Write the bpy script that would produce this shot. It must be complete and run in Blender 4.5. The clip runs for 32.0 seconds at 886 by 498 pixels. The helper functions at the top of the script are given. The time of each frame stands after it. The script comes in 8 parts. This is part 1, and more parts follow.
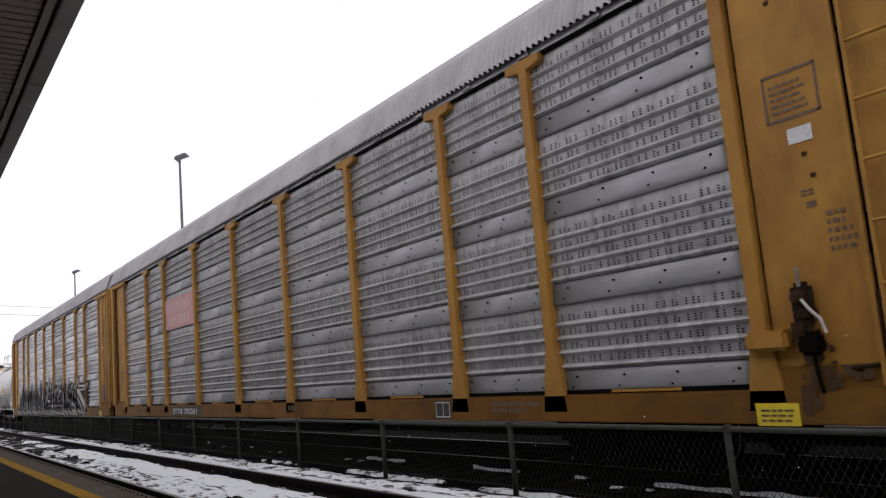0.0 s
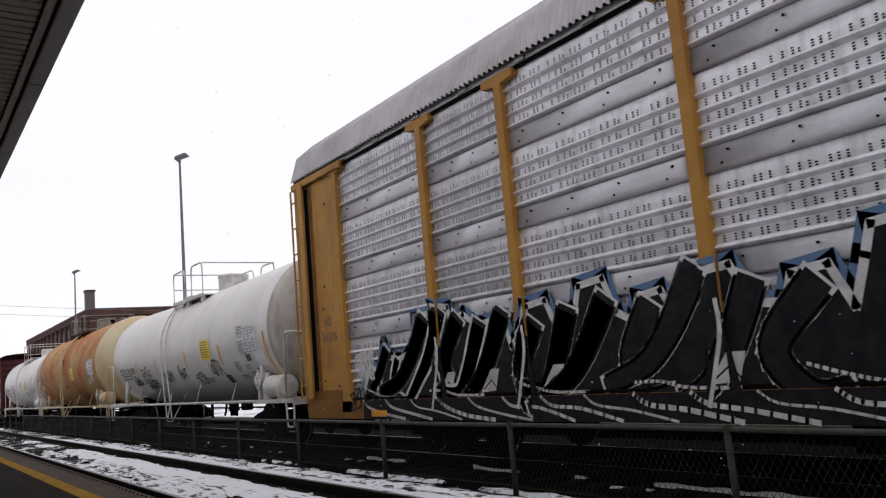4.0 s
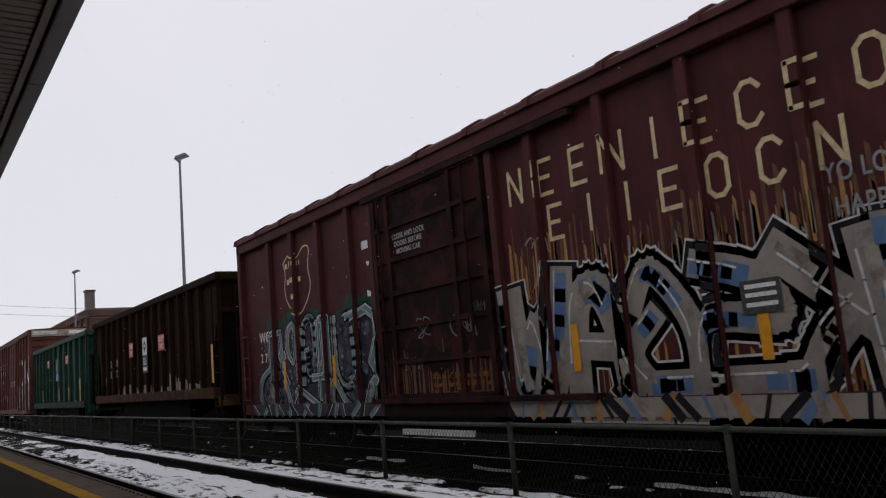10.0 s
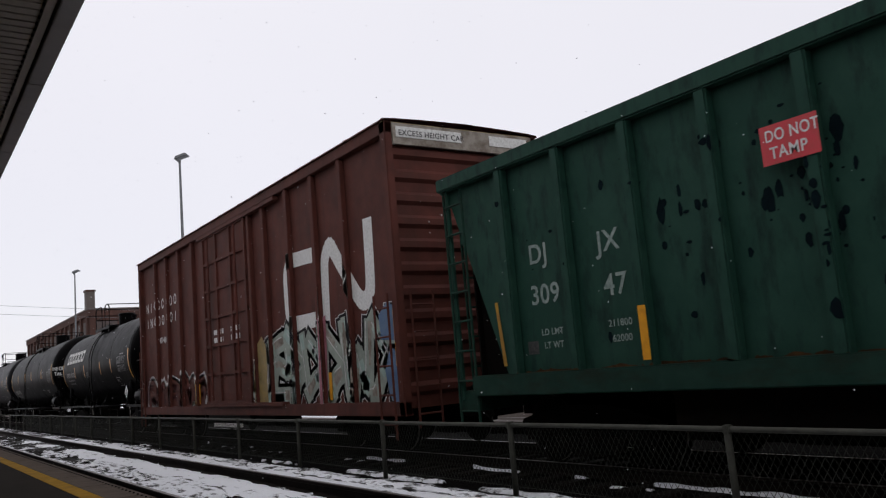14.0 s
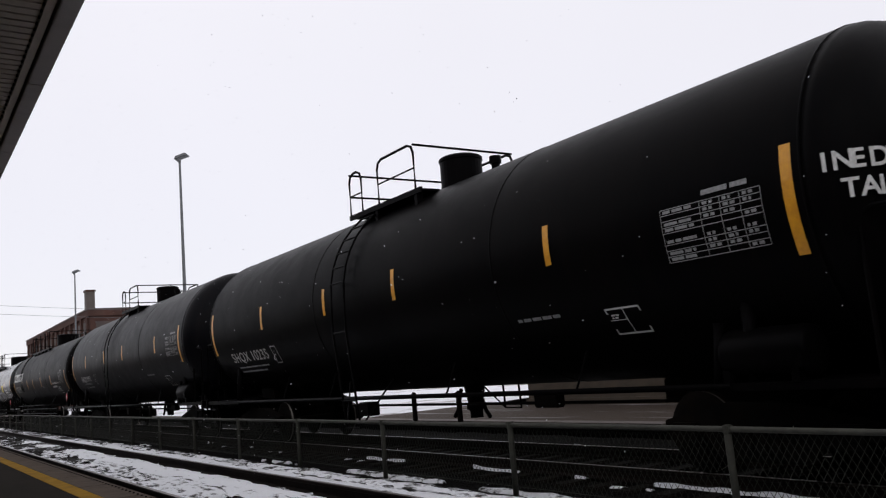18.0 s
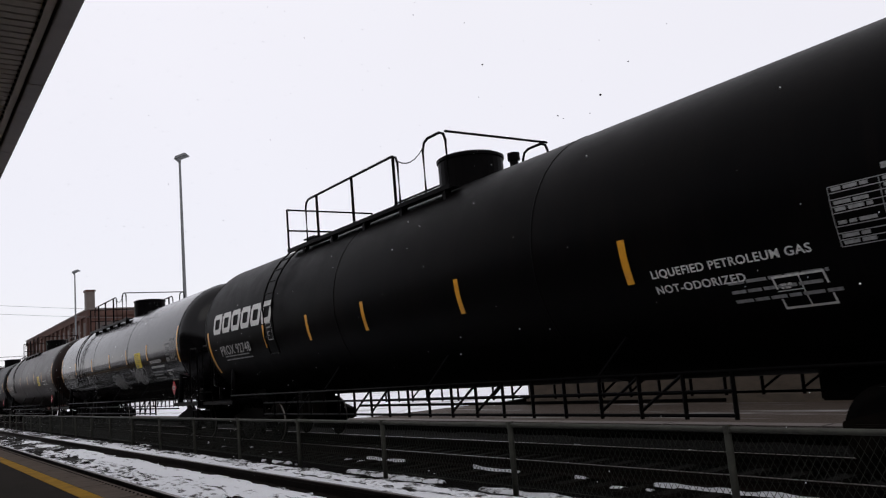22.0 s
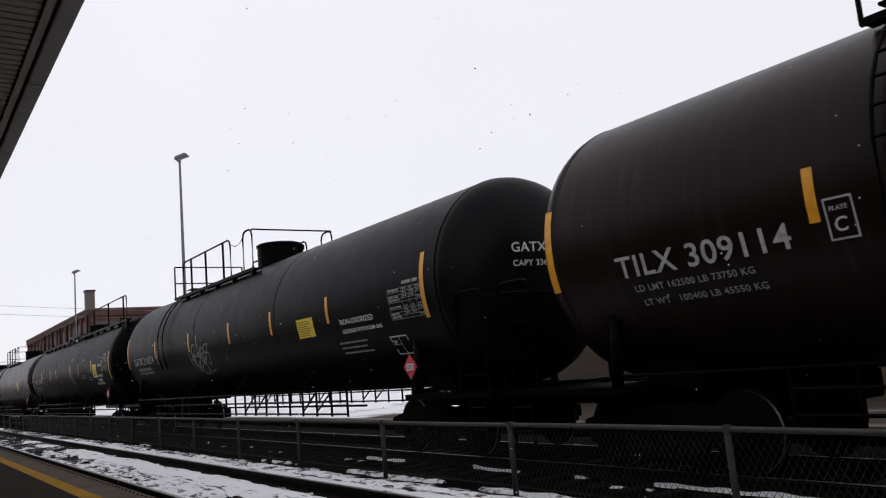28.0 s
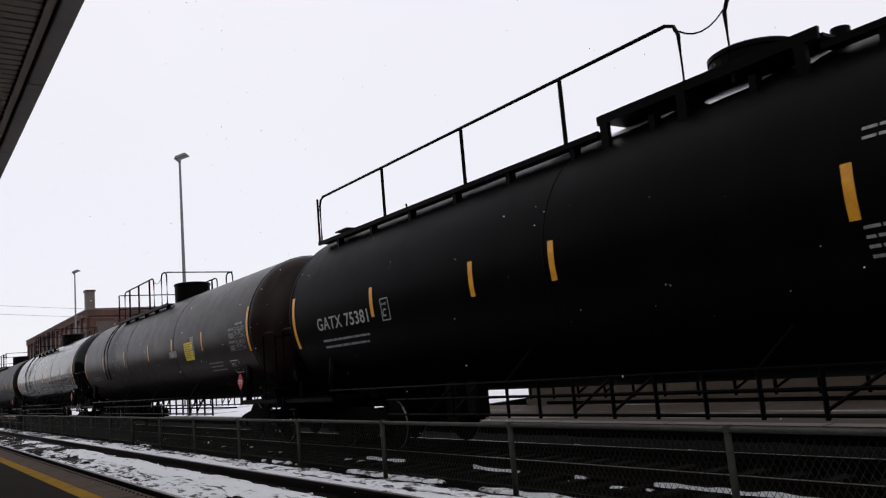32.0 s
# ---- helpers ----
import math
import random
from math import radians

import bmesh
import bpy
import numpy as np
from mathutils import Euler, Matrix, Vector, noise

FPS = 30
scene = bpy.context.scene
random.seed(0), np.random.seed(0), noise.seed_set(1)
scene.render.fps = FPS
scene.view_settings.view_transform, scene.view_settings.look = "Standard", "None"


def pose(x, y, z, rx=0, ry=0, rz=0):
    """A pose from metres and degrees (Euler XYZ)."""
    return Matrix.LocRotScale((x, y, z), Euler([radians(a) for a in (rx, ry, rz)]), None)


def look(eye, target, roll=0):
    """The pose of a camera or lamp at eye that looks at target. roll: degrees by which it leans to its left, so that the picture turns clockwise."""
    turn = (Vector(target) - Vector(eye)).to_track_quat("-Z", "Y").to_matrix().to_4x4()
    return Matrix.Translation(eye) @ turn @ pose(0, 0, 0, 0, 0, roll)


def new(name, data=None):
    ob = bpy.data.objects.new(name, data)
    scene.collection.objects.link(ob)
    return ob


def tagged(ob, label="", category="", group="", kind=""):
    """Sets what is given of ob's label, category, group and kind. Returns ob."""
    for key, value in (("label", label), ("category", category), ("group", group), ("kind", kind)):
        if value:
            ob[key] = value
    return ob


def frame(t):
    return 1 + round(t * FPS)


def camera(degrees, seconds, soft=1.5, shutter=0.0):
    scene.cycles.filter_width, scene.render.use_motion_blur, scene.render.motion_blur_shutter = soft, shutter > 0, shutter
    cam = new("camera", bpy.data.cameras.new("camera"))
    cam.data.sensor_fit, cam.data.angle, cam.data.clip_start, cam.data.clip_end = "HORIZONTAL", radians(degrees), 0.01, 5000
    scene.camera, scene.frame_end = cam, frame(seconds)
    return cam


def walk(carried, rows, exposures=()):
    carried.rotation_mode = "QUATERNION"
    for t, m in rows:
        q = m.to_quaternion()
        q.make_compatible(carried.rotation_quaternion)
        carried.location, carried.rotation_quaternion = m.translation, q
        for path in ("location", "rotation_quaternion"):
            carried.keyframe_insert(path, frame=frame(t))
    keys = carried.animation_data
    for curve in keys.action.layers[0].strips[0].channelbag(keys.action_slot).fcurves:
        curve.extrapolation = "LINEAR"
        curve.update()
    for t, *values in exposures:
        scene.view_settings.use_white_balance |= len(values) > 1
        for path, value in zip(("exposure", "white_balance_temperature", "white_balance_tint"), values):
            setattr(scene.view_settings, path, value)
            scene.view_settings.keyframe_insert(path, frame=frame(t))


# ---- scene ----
cam = camera(57.5, 32.0, soft=1.2, shutter=0.04)
VIEW = pose(0, 0, 1.2, 98.21, 4.85, -34.02)
walk(cam, [(0, VIEW), (32, VIEW)], exposures=[(0, 0.16), (2, 0.14), (4.5, 0.08), (5, 0.05), (6, -0.16), (7.5, -0.35), (9, -0.39), (10.5, -0.22), (13, -0.14), (17, -0.08), (32, -0.08)])

# ---- light: a closed overcast sky and a wide, weak sun ----
world = bpy.data.worlds.new("overcast")
scene.world = world
world.use_nodes = True
wn, wl = world.node_tree.nodes, world.node_tree.links
wn.clear()
sky = wn.new("ShaderNodeTexSky")
sky.sky_type = "NISHITA"
sky.sun_disc = False
sky.sun_elevation, sky.sun_rotation = radians(40), radians(200)
cloud_co = wn.new("ShaderNodeTexCoord")
cloud_sep = wn.new("ShaderNodeSeparateXYZ")
cloud_ramp = wn.new("ShaderNodeValToRGB")
cloud_ramp.color_ramp.elements[0].position, cloud_ramp.color_ramp.elements[0].color = 0.1, (0.872, 0.85, 0.908, 1)
cloud_ramp.color_ramp.elements[1].position, cloud_ramp.color_ramp.elements[1].color = 0.95, (1.012, 0.99, 1.035, 1)
cloud_noise = wn.new("ShaderNodeTexNoise")
cloud_noise.inputs["Scale"].default_value = 1.3
cloud_noise.inputs["Detail"].default_value = 5
cloud_mul = wn.new("ShaderNodeMapRange")
cloud_mul.inputs["To Min"].default_value, cloud_mul.inputs["To Max"].default_value = 0.93, 1.05
cloud_mix = wn.new("ShaderNodeMix")
cloud_mix.data_type, cloud_mix.blend_type = "RGBA", "MULTIPLY"
cloud_mix.inputs[0].default_value = 1.0
sky_gain = wn.new("ShaderNodeMix")
sky_gain.data_type = "RGBA"
sky_gain.inputs[0].default_value = 0.985
back = wn.new("ShaderNodeBackground")
back.inputs["Strength"].default_value = 1.0
wout = wn.new("ShaderNodeOutputWorld")
wl.new(cloud_co.outputs["Generated"], cloud_sep.inputs[0])
wl.new(cloud_sep.outputs["Z"], cloud_ramp.inputs[0])
wl.new(cloud_co.outputs["Generated"], cloud_noise.inputs["Vector"])
wl.new(cloud_noise.outputs[0], cloud_mul.inputs["Value"])
wl.new(cloud_ramp.outputs[0], cloud_mix.inputs[6])
wl.new(cloud_mul.outputs[0], cloud_mix.inputs[7])
wl.new(sky.outputs[0], sky_gain.inputs[6])
wl.new(cloud_mix.outputs[2], sky_gain.inputs[7])
wl.new(sky_gain.outputs[2], back.inputs["Color"])
wl.new(back.outputs[0], wout.inputs[0])
sun = new("sun", bpy.data.lights.new("sun", "SUN"))
sun.data.energy, sun.data.angle, sun.data.color = 0.15, radians(25), (1.0, 0.97, 0.93)
sun.matrix_world = look((-20, -30, 40), (5, 10, 0))


# ---- materials ----
def mat(name, base, second=None, rough=0.6, metal=0.0, scale=3.0, stretch=(1, 1, 1), spread=(0.4, 0.65), dirt=None, dirt_amount=0.4,
        dirt_scale=0.7, dirt_stretch=(1, 1, 1), bump=0.15, bump_scale=40.0, coat=0.0, vary=0.0, emit=None, spec=0.5):
    """A painted, rusty or mineral surface: two colours in patches, a dirt layer and fine relief."""
    m = bpy.data.materials.new(name)
    m.use_nodes = True
    n, l = m.node_tree.nodes, m.node_tree.links
    b = n["Principled BSDF"]
    b.inputs["Roughness"].default_value, b.inputs["Metallic"].default_value = rough, metal
    b.inputs["Specular IOR Level"].default_value = spec
    b.inputs["Coat Weight"].default_value = coat
    co = n.new("ShaderNodeTexCoord")

    def noise_at(sc, st, detail=6.0):
        mp = n.new("ShaderNodeMapping")
        mp.inputs["Scale"].default_value = st
        l.new(co.outputs["Object"], mp.inputs[0])
        t = n.new("ShaderNodeTexNoise")
        t.inputs["Scale"].default_value, t.inputs["Detail"].default_value, t.inputs["Roughness"].default_value = sc, detail, 0.65
        l.new(mp.outputs[0], t.inputs["Vector"])
        return t.outputs[0]

    def mixed(fac, a, c):
        x = n.new("ShaderNodeMix")
        x.data_type = "RGBA"
        l.new(fac, x.inputs[0])
        for sock, v in ((x.inputs[6], a), (x.inputs[7], c)):
            if isinstance(v, tuple):
                sock.default_value = (*v, 1)
            else:
                l.new(v, sock)
        return x.outputs[2]

    def ranged(v, lo, hi, to=1.0):
        r = n.new("ShaderNodeMapRange")
        r.inputs["From Min"].default_value, r.inputs["From Max"].default_value, r.inputs["To Max"].default_value = lo, hi, to
        l.new(v, r.inputs["Value"])
        return r.outputs[0]

    second = second or tuple(c * 0.75 for c in base)
    colour = mixed(ranged(noise_at(scale, stretch), *spread), base, second)
    if dirt:
        colour = mixed(ranged(noise_at(dirt_scale, dirt_stretch, 9.0), 0.5, 0.75, dirt_amount), colour, dirt)
    if vary:
        info = n.new("ShaderNodeObjectInfo")
        hs = n.new("ShaderNodeHueSaturation")
        l.new(ranged(info.outputs["Random"], 0, 1, 2 * vary), hs.inputs["Value"])
        add = n.new("ShaderNodeMath")
        add.inputs[1].default_value = 1 - vary
        l.new(hs.inputs["Value"].links[0].from_socket, add.inputs[0])
        l.new(add.outputs[0], hs.inputs["Value"])
        l.new(colour, hs.inputs["Color"])
        colour = hs.outputs[0]
    l.new(colour, b.inputs["Base Color"])
    rr = n.new("ShaderNodeMapRange")
    rr.inputs["To Min"].default_value, rr.inputs["To Max"].default_value = max(0.02, rough - 0.12), min(1, rough + 0.12)
    l.new(noise_at(scale * 2.3, stretch), rr.inputs["Value"])
    l.new(rr.outputs[0], b.inputs["Roughness"])
    if bump:
        bp = n.new("ShaderNodeBump")
        bp.inputs["Strength"].default_value, bp.inputs["Distance"].default_value = bump, 0.01
        l.new(noise_at(bump_scale, (1, 1, 1)), bp.inputs["Height"])
        l.new(bp.outputs[0], b.inputs["Normal"])
    if emit:
        b.inputs["Emission Color"].default_value, b.inputs["Emission Strength"].default_value = (*emit, 1), 1
    return m


STREAK = (1, 5, 0.35)
M = {
    "yellow": mat("car_yellow", (0.42, 0.215, 0.036), (0.31, 0.145, 0.027), 0.6, scale=0.9, dirt=(0.15, 0.068, 0.022), dirt_amount=0.65, dirt_stretch=(1, 1.6, 0.7), dirt_scale=1.7, spec=0.3),
    # darker copy of the yellow: grime, and less skylight low on the car
    "yellow_sill": mat("grimy_shaded_yellow", (0.21, 0.094, 0.014), (0.15, 0.065, 0.011), 0.65, scale=0.8, dirt=(0.06, 0.03, 0.013), dirt_amount=0.8, dirt_stretch=(1, 0.8, 1.6), dirt_scale=1.3, spec=0.2),
    "yellow_worn": mat("worn_car_yellow", (0.22, 0.105, 0.025), (0.13, 0.06, 0.018), 0.7, scale=4, dirt=(0.05, 0.026, 0.012), dirt_amount=0.7, dirt_scale=3, spec=0.2),
    "weathered_end": mat("pale_end_sheet", (0.52, 0.49, 0.50), (0.42, 0.39, 0.39), 0.6, scale=2, dirt=(0.30, 0.22, 0.17), dirt_amount=0.5),
    "panel_green": mat("panel_dark_green", (0.035, 0.05, 0.045), (0.06, 0.075, 0.07), 0.6, scale=12, spec=0.2),
    "galv_old": mat("dull_galvanised_sheet", (0.45, 0.44, 0.445), (0.32, 0.31, 0.31), 0.45, 0.4, scale=2.6, stretch=(1, 0.6, 2), dirt=(0.15, 0.10, 0.09), dirt_amount=0.8, dirt_stretch=(1, 5, 0.6), dirt_scale=1.4, vary=0.26, spec=0.4),
    "galv": mat("galvanised_sheet", (0.70, 0.69, 0.715), (0.53, 0.515, 0.535), 0.4, 0.4, scale=2.6, stretch=(1, 0.6, 2), dirt=(0.2, 0.165, 0.16), dirt_amount=0.5, dirt_stretch=(1, 5, 0.6), dirt_scale=1.4, vary=0.26, spec=0.4),
    "galv_flat": mat("galvanised_band", (0.52, 0.515, 0.54), (0.41, 0.40, 0.415), 0.42, 0.4, scale=2.2, stretch=(1, 0.5, 2), dirt=(0.14, 0.11, 0.105), dirt_amount=0.6, vary=0.06, spec=0.4),
    "pink": mat("faded_red_paint", (0.58, 0.30, 0.29), (0.46, 0.23, 0.22), 0.6, 0.0, scale=4, stretch=(1, 1, 3)),
    "roof": mat("galvanised_roof", (0.40, 0.38, 0.39), (0.30, 0.285, 0.29), 0.5, 0.3, scale=1.2, vary=0.05),
    "white": mat("tank_white", (0.62, 0.60, 0.575), (0.55, 0.53, 0.50), 0.5, scale=0.8, dirt=(0.38, 0.31, 0.24), dirt_amount=0.3, dirt_stretch=(1, 7, 0.4), dirt_scale=1.8, coat=0.1),
    "white_dull": mat("weathered_white", (0.60, 0.59, 0.57), (0.45, 0.42, 0.38), 0.6, scale=5, dirt=(0.25, 0.17, 0.11), dirt_amount=0.7),
    "cream": mat("faded_cream", (0.55, 0.47, 0.31), (0.47, 0.38, 0.22), 0.6, scale=1.2, dirt=(0.42, 0.17, 0.05), dirt_amount=0.85, dirt_stretch=(1, 2.0, 0.5), dirt_scale=0.9),
    "rust": mat("rusted_cream", (0.46, 0.29, 0.125), (0.38, 0.125, 0.028), 0.74, scale=0.55, stretch=(1, 0.75, 0.8), spread=(0.42, 0.58), dirt=(0.12, 0.038, 0.010), dirt_amount=0.8, dirt_stretch=(1, 6.0, 0.45), dirt_scale=1.5, bump=0.3, spec=0.25),
    "black": mat("tank_black", (0.0018, 0.0017, 0.002), (0.0032, 0.0027, 0.0027), 0.38, scale=0.9, dirt=(0.006, 0.0045, 0.004), dirt_amount=0.5, dirt_stretch=(1, 6, 0.4), dirt_scale=1.4, spec=0.02),
    "slate": mat("tank_slate", (0.003, 0.003, 0.0042), (0.005, 0.0046, 0.0052), 0.4, scale=0.9, dirt=(0.013, 0.010, 0.009), dirt_amount=0.5, dirt_stretch=(1, 6, 0.4), dirt_scale=1.4, spec=0.05),
    "gloss": mat("glossy_black", (0.002, 0.0019, 0.0026), (0.0035, 0.003, 0.0034), 0.15, scale=0.9, dirt=(0.009, 0.007, 0.008), dirt_amount=0.5, dirt_stretch=(1, 6, 0.4), dirt_scale=1.4, bump=0.03, spec=0.17),
    # black tank with its brownish reflections mixed into the base colour
    "brownblack": mat("tank_black_reflect_brown", (0.008, 0.0044, 0.0037), (0.013, 0.0068, 0.0054), 0.34, scale=0.9, dirt=(0.034, 0.02, 0.015), dirt_amount=0.55, dirt_stretch=(1, 6, 0.4), dirt_scale=1.4, spec=0.1),
    "brake_iron": mat("rusty_brake_iron", (0.035, 0.018, 0.009), (0.016, 0.009, 0.006), 0.8, scale=7, dirt=(0.11, 0.065, 0.02), dirt_amount=0.6, dirt_scale=6, spec=0.15),
    "grime": mat("greasy_grime", (0.05, 0.025, 0.009), (0.10, 0.046, 0.012), 0.75, scale=5),
    # grime plus the shade beneath the cars, both held in one near-black
    "under": mat("grimy_shaded_steel", (0.0022, 0.002, 0.0018), (0.005, 0.0036, 0.0028), 0.85, scale=5, dirt=(0.014, 0.009, 0.006), dirt_amount=0.5, spec=0.06),
    "steel": mat("bright_wheel_steel", (0.14, 0.13, 0.12), (0.09, 0.08, 0.07), 0.35, 0.9, scale=8),
    "amber_old": mat("faded_reflector", (0.36, 0.20, 0.012), (0.26, 0.13, 0.012), 0.5, scale=9),
    "mark_faint": mat("worn_stencil", (0.20, 0.095, 0.04), (0.34, 0.17, 0.06), 0.65, scale=14),
    "hole_grey": mat("hole_grey", (0.015, 0.014, 0.014), (0.03, 0.028, 0.028), 0.8, scale=9, spec=0.1),
    "amber": mat("amber_reflector", (0.70, 0.325, 0.018), (0.58, 0.25, 0.018), 0.35, scale=12),
    "sign_yellow": mat("yellow_sign", (0.78, 0.60, 0.03), (0.68, 0.50, 0.03), 0.5, scale=6),
    "sign_ink": mat("faded_sign_ink", (0.16, 0.12, 0.03), (0.28, 0.21, 0.04), 0.6, scale=16),
    "mark_white": mat("stencil_white", (0.70, 0.70, 0.68), (0.52, 0.51, 0.49), 0.6, scale=25),
    "mark_dull": mat("dull_white_stencil", (0.44, 0.43, 0.42), (0.28, 0.27, 0.26), 0.65, scale=22, spec=0.2),
    "label_white": mat("printed_white_label", (0.74, 0.74, 0.75), (0.68, 0.68, 0.69), 0.5, scale=9, dirt=(0.55, 0.52, 0.49), dirt_amount=0.4),
    # front heads: a greyer white with darker noise streaks
    "head_white": mat("greyer_head_white", (0.47, 0.44, 0.40), (0.36, 0.325, 0.285), 0.6, scale=1.1, dirt=(0.13, 0.095, 0.07), dirt_amount=0.75, dirt_stretch=(2, 2, 0.6), dirt_scale=1.1, spec=0.25),
    "brake_rust": mat("rusty_white_iron", (0.20, 0.16, 0.13), (0.06, 0.045, 0.035), 0.75, scale=6, dirt=(0.38, 0.35, 0.31), dirt_amount=0.7, dirt_scale=4, spec=0.2),
    "mark_black": mat("stencil_black", (0.02, 0.02, 0.022), (0.06, 0.055, 0.05), 0.6, scale=25),
    "mark_grey": mat("stencil_grey", (0.28, 0.28, 0.28), (0.16, 0.16, 0.16), 0.6, scale=25),
    "mark_cream": mat("stencil_cream", (0.60, 0.49, 0.27), (0.42, 0.31, 0.17), 0.65, scale=14),
    "mark_brown": mat("stencil_brown", (0.10, 0.06, 0.04), (0.16, 0.10, 0.06), 0.6, scale=20),
    "red": mat("placard_red", (0.55, 0.035, 0.05), (0.46, 0.05, 0.05), 0.5, scale=9),
    "blue": mat("label_blue", (0.05, 0.12, 0.42), (0.07, 0.13, 0.33), 0.5, scale=9),
    "maroon": mat("boxcar_maroon", (0.070, 0.0155, 0.017), (0.044, 0.0105, 0.011), 0.72, scale=1.4, dirt=(0.022, 0.008, 0.006), dirt_amount=0.6, dirt_stretch=STREAK, dirt_scale=1.2, spec=0.2),
    "boxred": mat("boxcar_red_brown", (0.095, 0.027, 0.019), (0.062, 0.019, 0.014), 0.7, scale=1.4, spec=0.2, dirt=(0.045, 0.019, 0.014), dirt_amount=0.6, dirt_stretch=STREAK, dirt_scale=1.2),
    "gonbrown": mat("gondola_brown", (0.013, 0.0074, 0.0046), (0.020, 0.011, 0.0062), 0.85, scale=1.6, dirt=(0.042, 0.02, 0.009), dirt_amount=0.6, dirt_stretch=STREAK, dirt_scale=1.4, spec=0.06),
    "gonrust": mat("gondola_rust_sill", (0.05, 0.024, 0.010), (0.028, 0.014, 0.007), 0.85, scale=3, dirt=(0.15, 0.08, 0.03), dirt_amount=0.7, dirt_scale=2.5, spec=0.1),
    "gongreen": mat("gondola_green", (0.0125, 0.046, 0.032), (0.018, 0.057, 0.040), 0.66, scale=1.6, dirt=(0.0035, 0.009, 0.009), dirt_amount=0.95, dirt_stretch=(1, 3.0, 1.0), dirt_scale=1.8, spec=0.15),
    "teal": mat("spray_teal", (0.10, 0.22, 0.22), (0.07, 0.16, 0.17), 0.6, scale=4, spec=0.2),
    "mint": mat("spray_mint", (0.33, 0.43, 0.38), (0.26, 0.36, 0.33), 0.5, scale=4),
    "spray_blue": mat("spray_blue", (0.065, 0.13, 0.26), (0.10, 0.17, 0.27), 0.5, scale=4),
    "spray_violet": mat("spray_violet", (0.018, 0.016, 0.028), (0.036, 0.033, 0.045), 0.6, scale=7, spec=0.2),
    "spray_white": mat("spray_white", (0.58, 0.58, 0.57), (0.42, 0.41, 0.40), 0.55, scale=6),
    "spray_rim": mat("spray_rim_white", (0.52, 0.50, 0.50), (0.34, 0.32, 0.32), 0.55, scale=3),
    "spray_black": mat("spray_black", (0.010, 0.0095, 0.012), (0.02, 0.018, 0.02), 0.6, scale=6, spec=0.08),
    "spray_orange": mat("spray_orange", (0.36, 0.19, 0.05), (0.26, 0.11, 0.03), 0.6, scale=4),
    "spray_pink": mat("spray_rose", (0.33, 0.12, 0.15), (0.26, 0.10, 0.12), 0.6, scale=4),
    "rail": mat("rusty_rail", (0.009, 0.006, 0.005), (0.005, 0.0036, 0.003), 0.85, scale=6, dirt=(0.022, 0.013, 0.009), spec=0.05),
    "railtop": mat("worn_rail_head", (0.20, 0.18, 0.17), (0.12, 0.10, 0.09), 0.4, 0.8, scale=5),
    "tie": mat("creosoted_sleeper", (0.006, 0.0046, 0.0036), (0.010, 0.0075, 0.006), 0.9, scale=6, stretch=(0.4, 4, 4), bump=0.5, spec=0.08),
    "fence": mat("galvanised_fence", (0.055, 0.055, 0.045), (0.036, 0.036, 0.03), 0.65, 0.1, scale=8, spec=0.25),
    "wire": mat("fence_wire", (0.034, 0.036, 0.03), (0.02, 0.021, 0.018), 0.75, 0.0, scale=9, spec=0.1),
    "asphalt": mat("platform_asphalt", (0.021, 0.0165, 0.0125), (0.016, 0.0125, 0.0095), 0.95, scale=2.5, dirt=(0.032, 0.026, 0.021), bump=0.6, bump_scale=120, spec=0.05),
    "concrete": mat("edge_concrete", (0.10, 0.077, 0.06), (0.066, 0.051, 0.041), 0.95, scale=3, dirt=(0.06, 0.048, 0.04), dirt_amount=0.6, bump=0.4, bump_scale=90, spec=0.08),
    "stripe": mat("platform_yellow", (0.33, 0.185, 0.016), (0.24, 0.13, 0.014), 0.9, scale=4, dirt=(0.10, 0.065, 0.025), dirt_amount=0.6, spec=0.06),
    "soffit": mat("soffit_metal", (0.46, 0.40, 0.34), (0.38, 0.33, 0.28), 0.55, scale=1.5, bump=0.05),
    "gutter": mat("gutter_metal", (0.38, 0.35, 0.34), (0.31, 0.285, 0.275), 0.5, scale=1.5, bump=0.05),
    "brick": mat("red_brickwork", (0.085, 0.044, 0.035), (0.062, 0.035, 0.029), 0.9, scale=0.5, dirt=(0.11, 0.075, 0.06), dirt_amount=0.5, spec=0.15),
    "stone": mat("grey_stone_trim", (0.13, 0.11, 0.10), (0.10, 0.085, 0.078), 0.85, scale=1.5),
    "brick_dark": mat("dark_recess", (0.07, 0.05, 0.045), (0.05, 0.04, 0.036), 0.7, scale=0.7),
    "tanbrick": mat("tan_brickwork", (0.085, 0.065, 0.046), (0.062, 0.047, 0.035), 0.9, scale=2.0, stretch=(1, 1, 3), dirt=(0.045, 0.035, 0.028), dirt_amount=0.6),
    "shingle": mat("brown_shingle", (0.045, 0.037, 0.034), (0.032, 0.027, 0.025), 0.9, scale=3, vary=0.1),
    "trim": mat("white_trim", (0.66, 0.65, 0.63), (0.58, 0.57, 0.55), 0.6, scale=2),
    "lampgrey": mat("lamp_post_grey", (0.15, 0.155, 0.165), (0.12, 0.125, 0.13), 0.55, 0.3, scale=1.5),
    "snow": mat("settled_snow", (0.82, 0.83, 0.86), (0.74, 0.75, 0.78), 0.8, scale=4, dirt=(0.45, 0.42, 0.39), dirt_amount=0.4, bump=0.5, bump_scale=14),
    "diffuser": mat("lamp_diffuser", (0.6, 0.6, 0.58), (0.5, 0.5, 0.48), 0.4, scale=3),
}


